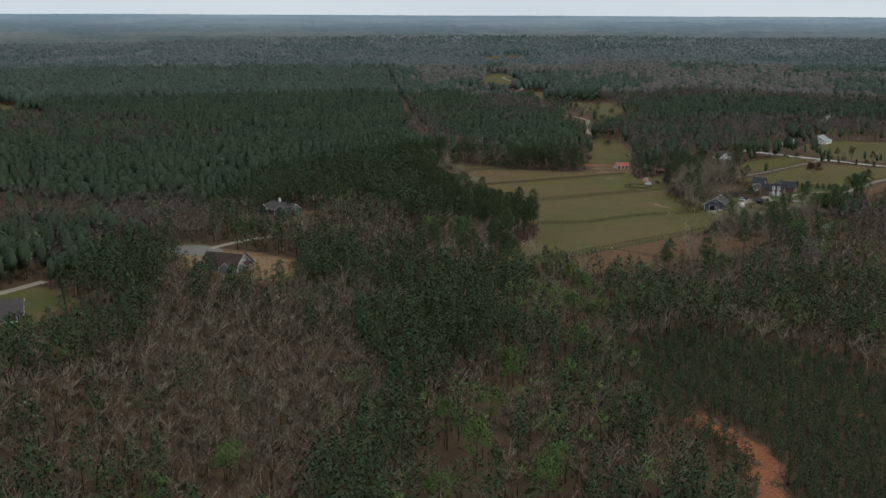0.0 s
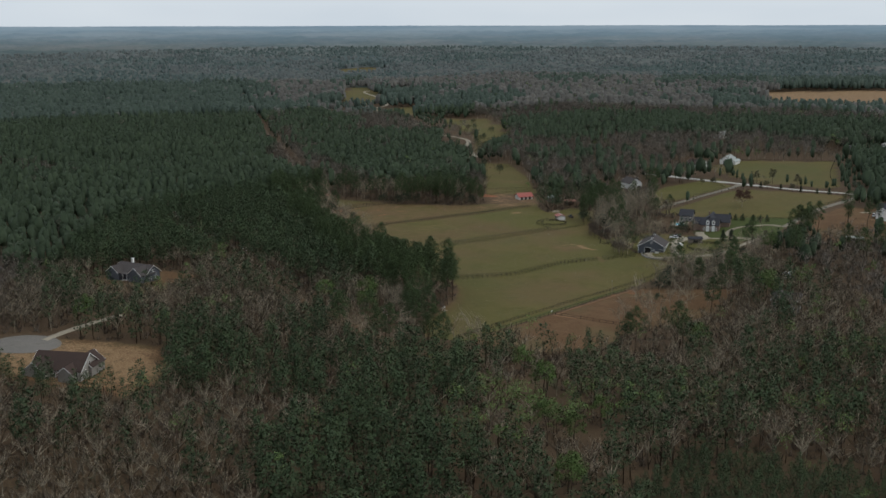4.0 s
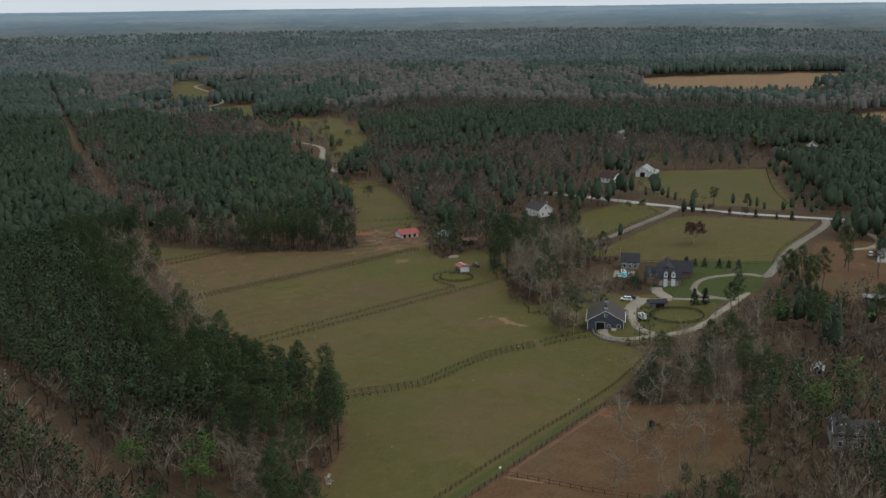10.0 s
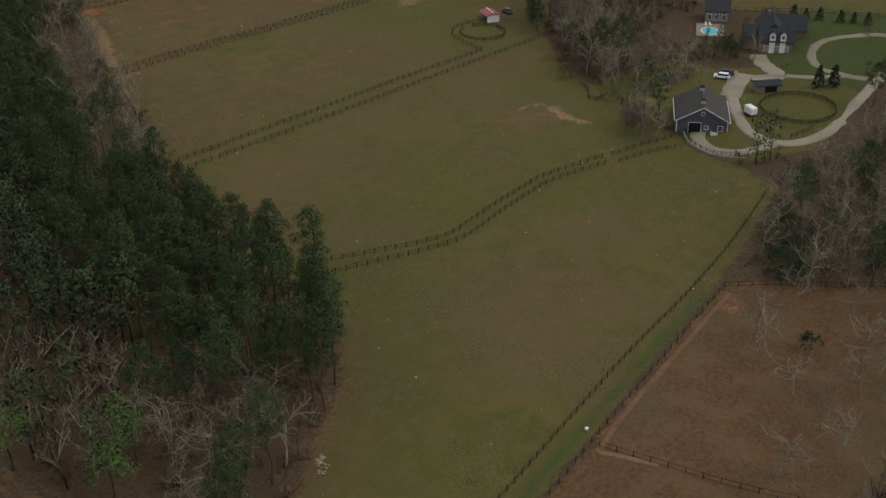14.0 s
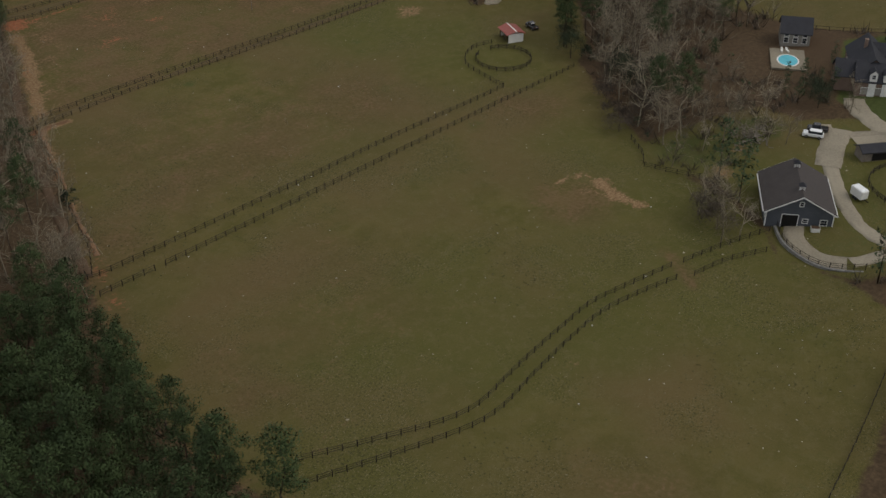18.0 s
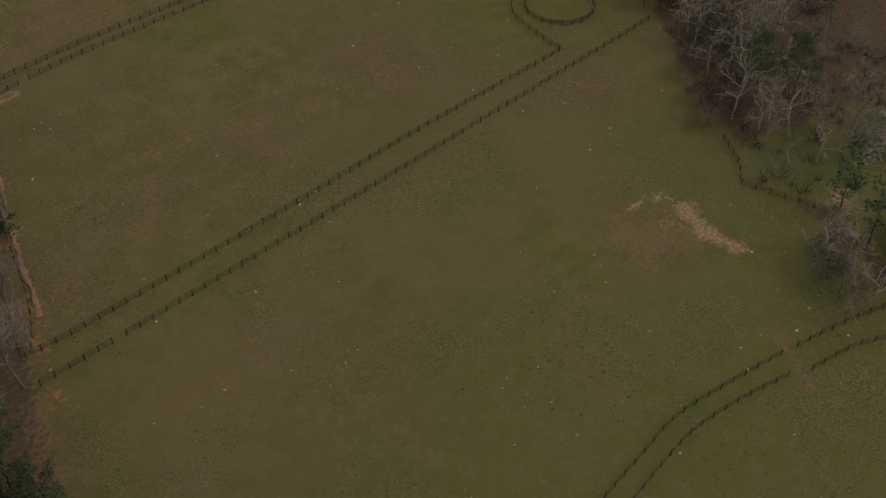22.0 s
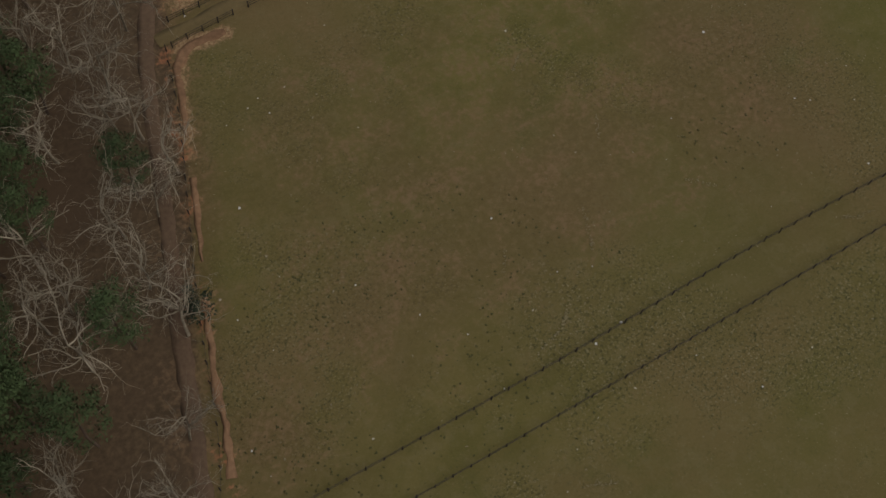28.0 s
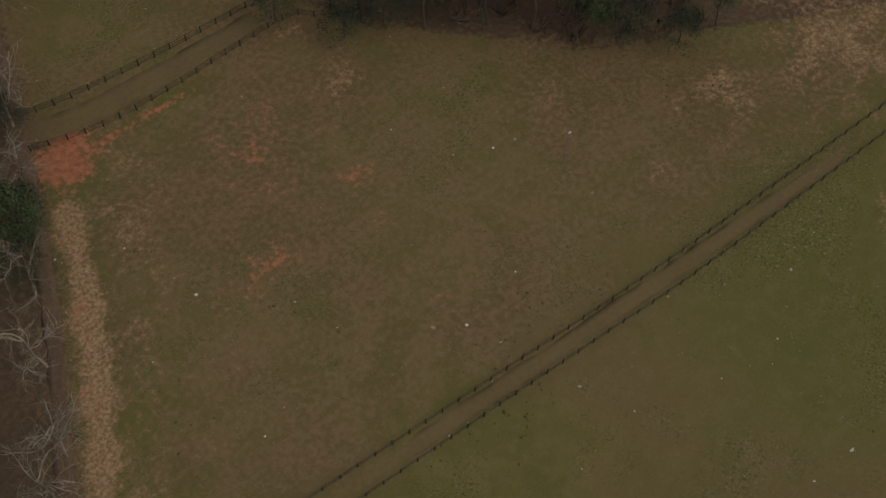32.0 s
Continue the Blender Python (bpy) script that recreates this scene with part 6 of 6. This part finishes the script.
# main house: dark roofs, two dormers, brick garage front
house = thing("house", 560.5, 499.5, 30, label="large grey brick house with dark hipped gables and white dormers", category="house")
gable(house, 20, 11, 4.6, 4.6, M_BRICK, M_SHINGLE, (2, 0, 0), 0)
gable(house, 13, 10, 4.4, 4.4, M_BRICK, M_SHINGLE, (6, -6, 0), 90)
gable(house, 9, 8, 4.2, 3.6, M_BRICK, M_SHINGLE, (-5.5, 6, 0), 90)
gable(house, 12, 9, 4.2, 4.0, M_BRICK, M_SHINGLE, (-8, -1, 0), 90)
for k, yy in enumerate((-3.4, 0.4)):
    gable(house, 2.6, 2.0, 6.7, 1.0, M_WHITE, M_SHINGLE, (-11.4, yy, 0), 0, 0.25, 0.15)
    window(house, -12.7, yy, 5.7, 180, 0.9, 1.2)
for yy in (-4.4, -1.2, 2.0):
    door(house, -12.5, yy, 0, 180, 2.5, 2.2, M_TANWALL)
for k in range(4):
    window(house, -1 + 3.0 * k, -5.5, 1.8, -90, 1.0, 1.6)
    window(house, -1 + 3.0 * k, 5.5, 1.8, 90, 1.0, 1.6)
chimney(house, 4, 1.5, 10.6)
house.scale = (0.84, 0.84, 0.84)
garage = thing("guest_house", 571, 525, 30, label="small pale two-storey house with a dark roof", category="house")
gable(garage, 7.6, 7.5, 3.7, 3.0, M_TANWALL, M_SHINGLE, (0, 0, 0), 90)
for k in range(3):
    window(garage, -3.75, -2.4 + 2.4 * k, 1.6, 180, 1.1, 1.4)
    window(garage, -3.75, -2.4 + 2.4 * k, 3.2, 180, 1.1, 0.9)
window(garage, 0, -3.8, 4.4, -90, 1.0, 1.2)
window(garage, 0, -3.8, 1.6, -90, 1.0, 1.2)

# pool with its terrace
terrace = thing("pool_terrace", 559, 520.5, 30, label="pale stone pool terrace beside the white house", category="terrace")
part("paving", box((13, 9, 0.5), pose(0, 0, 0.15), 0.03), M_GRAVEL, terrace)
pool = thing("swimming_pool", 558, 520, 30, label="bright turquoise swimming pool with pale rim", category="swimming pool")
bm = bmesh.new()
tube_into(bm, 1, 1, 0.46, Matrix.Diagonal((3.9, 2.9, 1, 1)), 28)
part("pool_rim", bm, M_WHITE, pool)
bm = bmesh.new()
tube_into(bm, 1, 1, 0.5, Matrix.Diagonal((3.5, 2.5, 1, 1)), 28)
part("water", bm, M_POOL, pool)
for k in range(2):
    ch = thing("sun_lounger", 562.2 + 1.0 * k, 524.0 - 1.2 * k, 30 + 20 * k, z=gz(559, 520.5) + 0.4, label="white sun lounger on the pool terrace", category="lounger", group="loungers")
    part("seat", box((1.3, 0.6, 0.08), pose(0, 0, 0.35), 0.02), M_WHITE, ch)
    part("backrest", box((0.7, 0.6, 0.08), pose(0.85, 0, 0.6, 0, -40, 0), 0.02), M_WHITE, ch)
    for a in (-0.55, 0.55):
        part("leg", box((0.06, 0.55, 0.34), pose(a, 0, 0.17)), M_WHITE, ch)

# garden shed by the ring
hut = thing("garden_shed", 523.5, 481.5, 15, label="dark brown open-fronted shed beside the riding ring", category="shed")
gable(hut, 7, 3.6, 2.2, 0.9, M_GREYWOOD, M_SHINGLE, (0, 0, 0), -55, 0.4)
m_ = pose(0, 0, 0, 0, 0, -55)
# flat dark panel on the closed front imitates the shaded inside
part("opening", box((3.6, 0.06, 1.7), m_ @ pose(0.6, -1.82, 0.9)), M_DARK, hut)


def vehicle(name, x, y, rz, paint, label, category, kind_="suv"):
    """Body, cabin, glass, wheels and lights as parts; front along +x."""
    root = thing(name, x, y, rz, z=gz(x, y) + 0.06, label=label, category=category)
    part("body", box((4.7, 1.85, 0.75), pose(0, 0, 0.72), 0.14), paint, root)
    if kind_ == "suv":
        part("cabin", box((3.3, 1.62, 0.72), pose(-0.45, 0, 1.4), 0.2), M_GLASS, root)
        part("roof_panel", box((2.7, 1.5, 0.08), pose(-0.5, 0, 1.78), 0.03), paint, root)
        part("bonnet", box((1.2, 1.7, 0.16), pose(1.65, 0, 1.1), 0.06), paint, root)
    else:
        part("cabin", box((1.9, 1.62, 0.75), pose(0.35, 0, 1.42), 0.2), M_GLASS, root)
        part("roof_panel", box((1.5, 1.5, 0.08), pose(0.3, 0, 1.8), 0.03), paint, root)
        part("bed", box((1.5, 1.5, 0.1), pose(-1.5, 0, 1.08)), M_DARK, root)
    for sx in (-1.4, 1.45):
        for sy in (-0.86, 0.86):
            bm = bmesh.new()
            tube_into(bm, 0.36, 0.36, 0.24, pose(sx, sy, 0.36, 90, 0, 0) @ Matrix.Translation((0, 0, -0.12)), 14)
            w_ = part("wheel", bm, M_TYRE, root)
            bm = bmesh.new()
            tube_into(bm, 0.2, 0.2, 0.27, pose(sx, sy, 0.36, 90, 0, 0) @ Matrix.Translation((0, 0, -0.135)), 10)
            part("rim", bm, M_STEEL, w_)
    for sy in (-0.68, 0.68):
        part("headlight", box((0.08, 0.36, 0.18), pose(2.35, sy, 0.86), 0.02), M_STEEL, root)
        part("tail_light", box((0.08, 0.2, 0.3), pose(-2.35, sy, 0.9), 0.02), M_REDROOF, root)
    part("bumper", box((0.16, 1.8, 0.24), pose(2.36, 0, 0.5), 0.05), paint, root)
    return root


vehicle("car", 523.5, 496, 112, M_CARWHITE, "white car parked on the dirt behind the barn", "car")
vehicle("pickup_truck", 527, 496.5, 116, M_CARDARK, "dark pickup truck parked beside a white car", "pickup", "truck")
vehicle("car", 634, 440, 20, M_CARWHITE, "white car parked before the white house", "car")
vehicle("car", 571, 667, 60, M_CARWHITE, "white car parked beside the red-roofed stable", "car")
vehicle("pickup_truck", 537, 589, 70, M_CARDARK, "dark utility cart parked near the shed", "cart", "truck")
trailer = thing("horse_trailer", 504.2, 476.2, 242, label="white horse trailer parked on the grass by the drive", category="trailer")
part("body", box((3.6, 2.0, 2.0), pose(0, 0, 1.5), 0.16), M_WHITE, trailer)
part("roof_panel", box((3.3, 1.8, 0.1), pose(0, 0, 2.52), 0.04), M_CARWHITE, trailer)
part("rear_door", box((0.05, 1.7, 1.6), pose(-1.82, 0, 1.4)), M_GREYWALL, trailer)
part("hitch", box((1.4, 0.14, 0.14), pose(2.4, 0, 0.6)), M_DARK, trailer)
for sx in (-0.5, 0.4):
    for sy in (-1.02, 1.02):
        bm = bmesh.new()
        tube_into(bm, 0.34, 0.34, 0.22, pose(sx, sy, 0.34, 90, 0, 0) @ Matrix.Translation((0, 0, -0.11)), 14)
        part("wheel", bm, M_TYRE, trailer)

# run-in shed by the round pen
shed = thing("run_in_shed", 527.5, 589.0, 62, label="small white shed with a red roof beside the pen", category="shed")
for yy in (-2.2, 2.2):
    for xx in (-2.9, 0.0, 2.9):
        part("post", box((0.18, 0.18, 2.7), pose(xx, yy, 1.2)), M_GREYWOOD, shed)
part("side_wall", box((0.12, 4.5, 2.7), pose(-2.95, 0, 1.2)), M_WHITE, shed)
part("side_wall", box((0.12, 4.5, 2.7), pose(2.95, 0, 1.2)), M_WHITE, shed)
part("back_wall", box((5.9, 0.12, 2.6), pose(0, -2.2, 1.2)), M_WHITE, shed)
part("roof", box((6.9, 3.0, 0.14), pose(0, -1.35, 2.95, 17, 0, 0)), M_REDROOF, shed)
part("roof", box((6.9, 3.0, 0.14), pose(0, 1.45, 2.95, -17, 0, 0)), M_REDROOF, shed)
part("ridge_cap", box((7.0, 0.3, 0.1), pose(0, 0.05, 3.42)), M_WHITE, shed)

# stable yard beyond
stable = thing("stable", 567, 664, 40, label="white stable with a low red metal roof", category="stable")
gable(stable, 10, 7.5, 2.1, 2.0, M_WHITE, M_REDROOF, (0, 0, 0), -60, 0.7)
for k in range(3):
    mm = pose(0, 0, 0, 0, 0, -60) @ pose(-3 + 3 * k, -3.5, 1.1)
    part("stall_door", box((1.4, 0.1, 1.7), mm @ pose(0, -0.3, -0.15)), M_DARK, stable)
tin = thing("tin_shed", 573, 640, 40, label="grey tin-roofed shed among bare trees", category="shed")
gable(tin, 9, 7, 3.0, 1.6, M_GREYWOOD, M_TINROOF, (0, 0, 0), 30, 0.5)
# dark panel on the end wall, its colour standing for a shaded doorway
part("opening", box((0.1, 2.6, 2.4), pose(0, 0, 0, 0, 0, 30) @ pose(-4.5, 0, 1.2)), M_DARK, tin)
rust = thing("hay_shed", 570.5, 622, 40, label="open hay shed with a rusty red roof", category="shed")
part("roof", box((8, 5.5, 0.16), pose(0, 0, 2.9, 6, 0, -60)), M_RUSTROOF, rust)
for a in (-3.4, 3.4):
    for c in (-2.2, 2.2):
        part("post", box((0.18, 0.18, 2.8), pose(0, 0, 0, 0, 0, -60) @ pose(a, c, 1.4)), M_GREYWOOD, rust)
part("back_wall", box((7, 0.1, 2.4), pose(0, 0, 0, 0, 0, -60) @ pose(0, 2.2, 1.2)), M_BRICK, rust)
heap = thing("sand_heap", 546, 611, label="low heap of pale sand by the sheds", category="heap")
bm = bmesh.new()
bmesh.ops.create_icosphere(bm, subdivisions=3, radius=1.0)
for v in bm.verts:
    v.co = Vector((v.co.x * 3.2, v.co.y * 2.2, v.co.z * 0.9)) * (1 + 0.18 * noise.noise(v.co * 2.3))
part("heap_body", bm, M_GRAVEL, heap)

# white barn across the road and a gabled house
wb = thing("white_barn", 772, 645, 22, label="white barn with a pale grey metal roof beyond the road", category="barn")
gable(wb, 15, 9, 3.6, 2.8, M_WHITE, M_TINROOF)
gable(wb, 15, 4, 2.4, 0.8, M_WHITE, M_TINROOF, (0, -6, 0))
door(wb, -7.5, 0, 0, 180, 3.2, 3.0)
for k in range(3):
    window(wb, -7.5, -3 + 3 * k, 4.2, 180, 0.8, 0.8)


def small_house(x, y, rz, L, W, H, wall, roof, label, wings=(), two=False, porch=False):
    h = thing("house", x, y, rz, label=label, category="house")
    gable(h, L, W, H, W * 0.36, wall, roof, trim=M_WHITE)
    for (wx, wy, wl, ww, wt) in wings:
        gable(h, wl, ww, H - 0.15, ww * 0.4, wall, roof, (wx, wy, 0), wt, 0.45, 0.2, M_WHITE)
    for k in range(max(2, int(L / 3.2))):
        xx = -L / 2 + 1.6 + k * (L - 3.2) / max(1, int(L / 3.2) - 1)
        for s in (-1, 1):
            window(h, xx, s * W / 2, 1.7, 90 * s, 1.0, 1.4)
            if two:
                window(h, xx, s * W / 2, 4.3, 90 * s, 1.0, 1.3)
    for s in (-1, 1):
        window(h, s * L / 2, -W * 0.22, 1.7, 0 if s > 0 else 180, 1.0, 1.4)
        window(h, s * L / 2, W * 0.22, 1.7, 0 if s > 0 else 180, 1.0, 1.4)
        window(h, s * L / 2, 0, H + W * 0.1, 0 if s > 0 else 180, 0.9, 1.1)
    door(h, 0.6, -W / 2, 0, -90, 1.1, 2.1, M_BRICK)
    if porch:
        part("porch_floor", box((L * 0.8, 2.6, 0.4), pose(0, -W / 2 - 1.3, 0.1)), M_CONCRETE, h)
        part("porch_roof", box((L * 0.82, 3.0, 0.16), pose(0, -W / 2 - 1.35, H - 0.35, 10, 0, 0)), roof, h)
        for k in range(7):
            part("porch_post", box((0.16, 0.16, H - 0.6), pose(-L * 0.39 + k * L * 0.13, -W / 2 - 2.5, (H - 0.6) / 2 + 0.1)), M_WHITE, h)
    return h


small_house(739, 650, 80, 13, 8, 3.0, M_WHITE, M_BROWNROOF, "white cottage with a pinkish brown roof by the white barn", [(-3, -3, 6, 4.5, 90), (3, -3, 6, 4.5, 90)])
small_house(647, 636, 70, 14, 9, 4.2, M_WHITE, M_SLATE, "white gabled house among bare trees", [(4, -3, 8, 6, 90)])
wh = small_house(636, 424, -72, 25, 11, 4.6, M_WHITE, M_SHINGLE, "long white two-storey house with a dark grey roof", [(-9, -4, 9, 7, 90), (8, -4, 8, 6, 90)], True, True)
chimney(wh, 2, 1.5, 11.5, 1.0, M_WHITE)
small_house(436.5, 365.5, -60, 11, 8, 4.6, M_TANWALL, M_SLATE, "tall grey stone house hidden among bare trees", [(-3, 3, 9, 6, 90)], True)
st = small_house(484, 397, 20, 4.5, 3.2, 2.4, M_TANWALL, M_TINROOF, "small pale outbuilding among bare trees")
gh = small_house(252, 596, -68, 20, 9, 4.2, M_GREYWALL, M_SLATE, "grey house with white-trimmed gables in a bare wood", [(-8, -3.5, 9, 7, 90), (6, -3.5, 9, 8, 90)], False, True)
chimney(gh, -3, 0.5, 9.6, 1.0, M_WHITE, 5.0)
br = small_house(168, 465, -50, 18, 12, 3.0, M_TANWALL, M_BROWNROOF, "house with a broad dark brown shingle roof on a straw yard", [(-6, -5, 9, 8, 90), (6, 4, 9, 8, 90), (5, -6, 6, 5, 90)])
ph = small_house(64, 416, -14, 16, 11, 3.2, M_BRICK, M_SLATE, "brick house with a dark roof and a white-posted porch", [], False, True)
small_house(905, 615, 60, 12, 8, 4.0, M_TANWALL, M_SLATE, "grey-roofed house at the edge of the pines")
small_house(948, 610, 20, 10, 8, 4.8, M_WHITE, M_SLATE, "white-gabled house beside dark pines", [], True)
for k, (hx, hy) in enumerate([(1010, 1670), (1045, 1690), (1022, 977), (803, 1441), (1280, 860), (1120, 800), (980, 900), (880, 800), (930, 770), (1440, 830), (1475, 810), (1500, 800)]):
    small_house(hx, hy, 30 + 40 * k, 12, 8, 3.4, (M_WHITE, M_TANWALL)[k % 2], (M_TINROOF, M_SLATE)[k % 2], "distant pale house among trees")
chicken = thing("open_shelter", 562, 409.5, -62, label="low shelter with a pale grey roof on the brown yard", category="shelter")
part("roof", box((9, 3.6, 0.14), pose(0, 0, 2.3, 8, 0, 0)), M_TINROOF, chicken)
for a in (-4.2, 0, 4.2):
    for c in (-1.5, 1.5):
        part("post", box((0.14, 0.14, 2.2), pose(a, c, 1.1)), M_GREYWOOD, chicken)
part("back_wall", box((8.6, 0.08, 1.2), pose(0, 1.5, 0.6)), M_GREYWOOD, chicken)


# ---- tufts on the pasture ----
def tufts(name, mat, count, seed, size, label, keep, tall=0.5):
    """Small tussocks scattered in patches over the grass."""
    rng = np.random.RandomState(seed)
    tx, ty = rng.uniform(300, 560, count * 6), rng.uniform(425, 745, count * 6)
    patch = 0.6 * vnoise(tx, ty, 22, seed) + 0.4 * vnoise(tx, ty, 7, seed + 1)
    m = inside(tx, ty, PASTURE) & (rng.uniform(0, 1, len(tx)) < np.clip((patch - keep) * 5, 0.03, 1))
    tx, ty = tx[m][:count], ty[m][:count]
    n = len(tx)
    s = size * rng.uniform(0.5, 1.4, n)
    k = 5
    a = rng.uniform(0, math.tau, (n, k))
    r = s[:, None] * rng.uniform(0.3, 1, (n, k))
    z0 = ground_z(tx, ty)[:, None] + 0.02
    bx0, by0 = tx[:, None] + r * np.cos(a), ty[:, None] + r * np.sin(a)
    w = s[:, None] * 0.5
    v = np.stack([np.stack([bx0 - w * np.sin(a), by0 + w * np.cos(a), z0 + 0 * a], 2), np.stack([bx0 + w * np.sin(a), by0 - w * np.cos(a), z0 + 0 * a], 2),
                  np.stack([tx[:, None] + r * 0.2 * np.cos(a), ty[:, None] + r * 0.2 * np.sin(a), z0 + s[:, None] * tall * rng.uniform(0.4, 1, (n, k))], 2)], 2).reshape(-1, 3)
    me = mesh_of(name, v, np.arange(len(v)).reshape(-1, 3), [mat])
    tagged(new(name, me), label, "grass", kind="stuff")


M_TUFT = leaf_mat("dark_grass_tufts", (0.045, 0.045, 0.016), (0.064, 0.062, 0.022), (0.09, 0.084, 0.032))
M_STRAW = leaf_mat("pale_dry_tufts", (0.13, 0.105, 0.055), (0.19, 0.16, 0.095), (0.30, 0.265, 0.18))
tufts("grass_tufts", M_TUFT, 9000, 31, 0.17, "dark green tussocks in the pasture", 0.58)
tufts("dry_grass_tufts", M_STRAW, 7000, 41, 0.12, "pale dry tussocks in the pasture", 0.56)


def stones(count, seed):
    """Pale stones lying in the grass, some in small groups."""
    rng = np.random.RandomState(seed)
    sx, sy = rng.uniform(380, 545, count * 3), rng.uniform(430, 735, count * 3)
    m = inside(sx, sy, PASTURE)
    sx, sy = sx[m][:count], sy[m][:count]
    base = np.array([(1, 0, 0), (0.3, 0.9, 0), (-0.8, 0.6, 0), (-0.8, -0.5, 0), (0.3, -0.9, 0), (0.1, 0, 0.7)])
    tri = np.array([(0, 1, 5), (1, 2, 5), (2, 3, 5), (3, 4, 5), (4, 0, 5)])
    s = rng.uniform(0.06, 0.15, len(sx)) * rng.choice([1, 1, 1.6], len(sx))
    v = base[None] * s[:, None, None] * rng.uniform(0.7, 1.3, (len(sx), 6, 1)) + np.stack([sx, sy, ground_z(sx, sy)], 1)[:, None, :]
    t = (tri[None] + (np.arange(len(sx)) * 6)[:, None, None]).reshape(-1, 3)
    tagged(new("field_stones", mesh_of("field_stones", v.reshape(-1, 3), t, [M_CONCRETE])), "small pale stones scattered over the pasture", "stones", kind="stuff")


stones(170, 51)


def hay_trail(pts, seed):
    """A thin line of scattered hay on the grass."""
    rng = np.random.RandomState(seed)
    line = np.array(smooth_line(pts, 0.12))
    n = len(line) * 2
    c = np.repeat(line, 2, 0) + rng.normal(0, 0.16, (n, 2)) + 0.5 * np.stack([vnoise(line.repeat(2, 0)[:, 0], line.repeat(2, 0)[:, 1], 1.3, seed) - 0.5] * 2, 1)
    keep = rng.uniform(0, 1, n) < vnoise(c[:, 0], c[:, 1], 0.9, seed + 1)
    c = c[keep]
    a = rng.uniform(0, math.tau, len(c))
    le = rng.uniform(0.08, 0.2, len(c))
    z = ground_z(c[:, 0], c[:, 1]) + rng.uniform(0.1, 0.2, len(c))
    dx, dy = np.cos(a) * le, np.sin(a) * le
    v = np.stack([np.stack([c[:, 0] - dx, c[:, 1] - dy, z], 1), np.stack([c[:, 0] + dx, c[:, 1] + dy, z], 1), np.stack([c[:, 0] - dy * 0.6, c[:, 1] + dx * 0.6, z + 0.06], 1)], 1).reshape(-1, 3)
    tagged(new("hay_trail", mesh_of("hay_trail", v, np.arange(len(v)).reshape(-1, 3), [M_STRAW])), "thin trail of pale hay scattered on the grass", "hay", kind="stuff")


for k, trail in enumerate([[(442, 590), (441, 587), (439.5, 584)], [(433, 580), (430, 577.5), (425, 576)], [(430, 590), (428, 587.5)], [(456, 586), (459, 583)], [(452, 600), (450, 597)], [(470, 570), (474, 568.5)], [(420, 560), (424, 558)], [(446, 612), (449, 614)], [(462, 655), (466, 653)]]):
    hay_trail(trail, 60 + k)
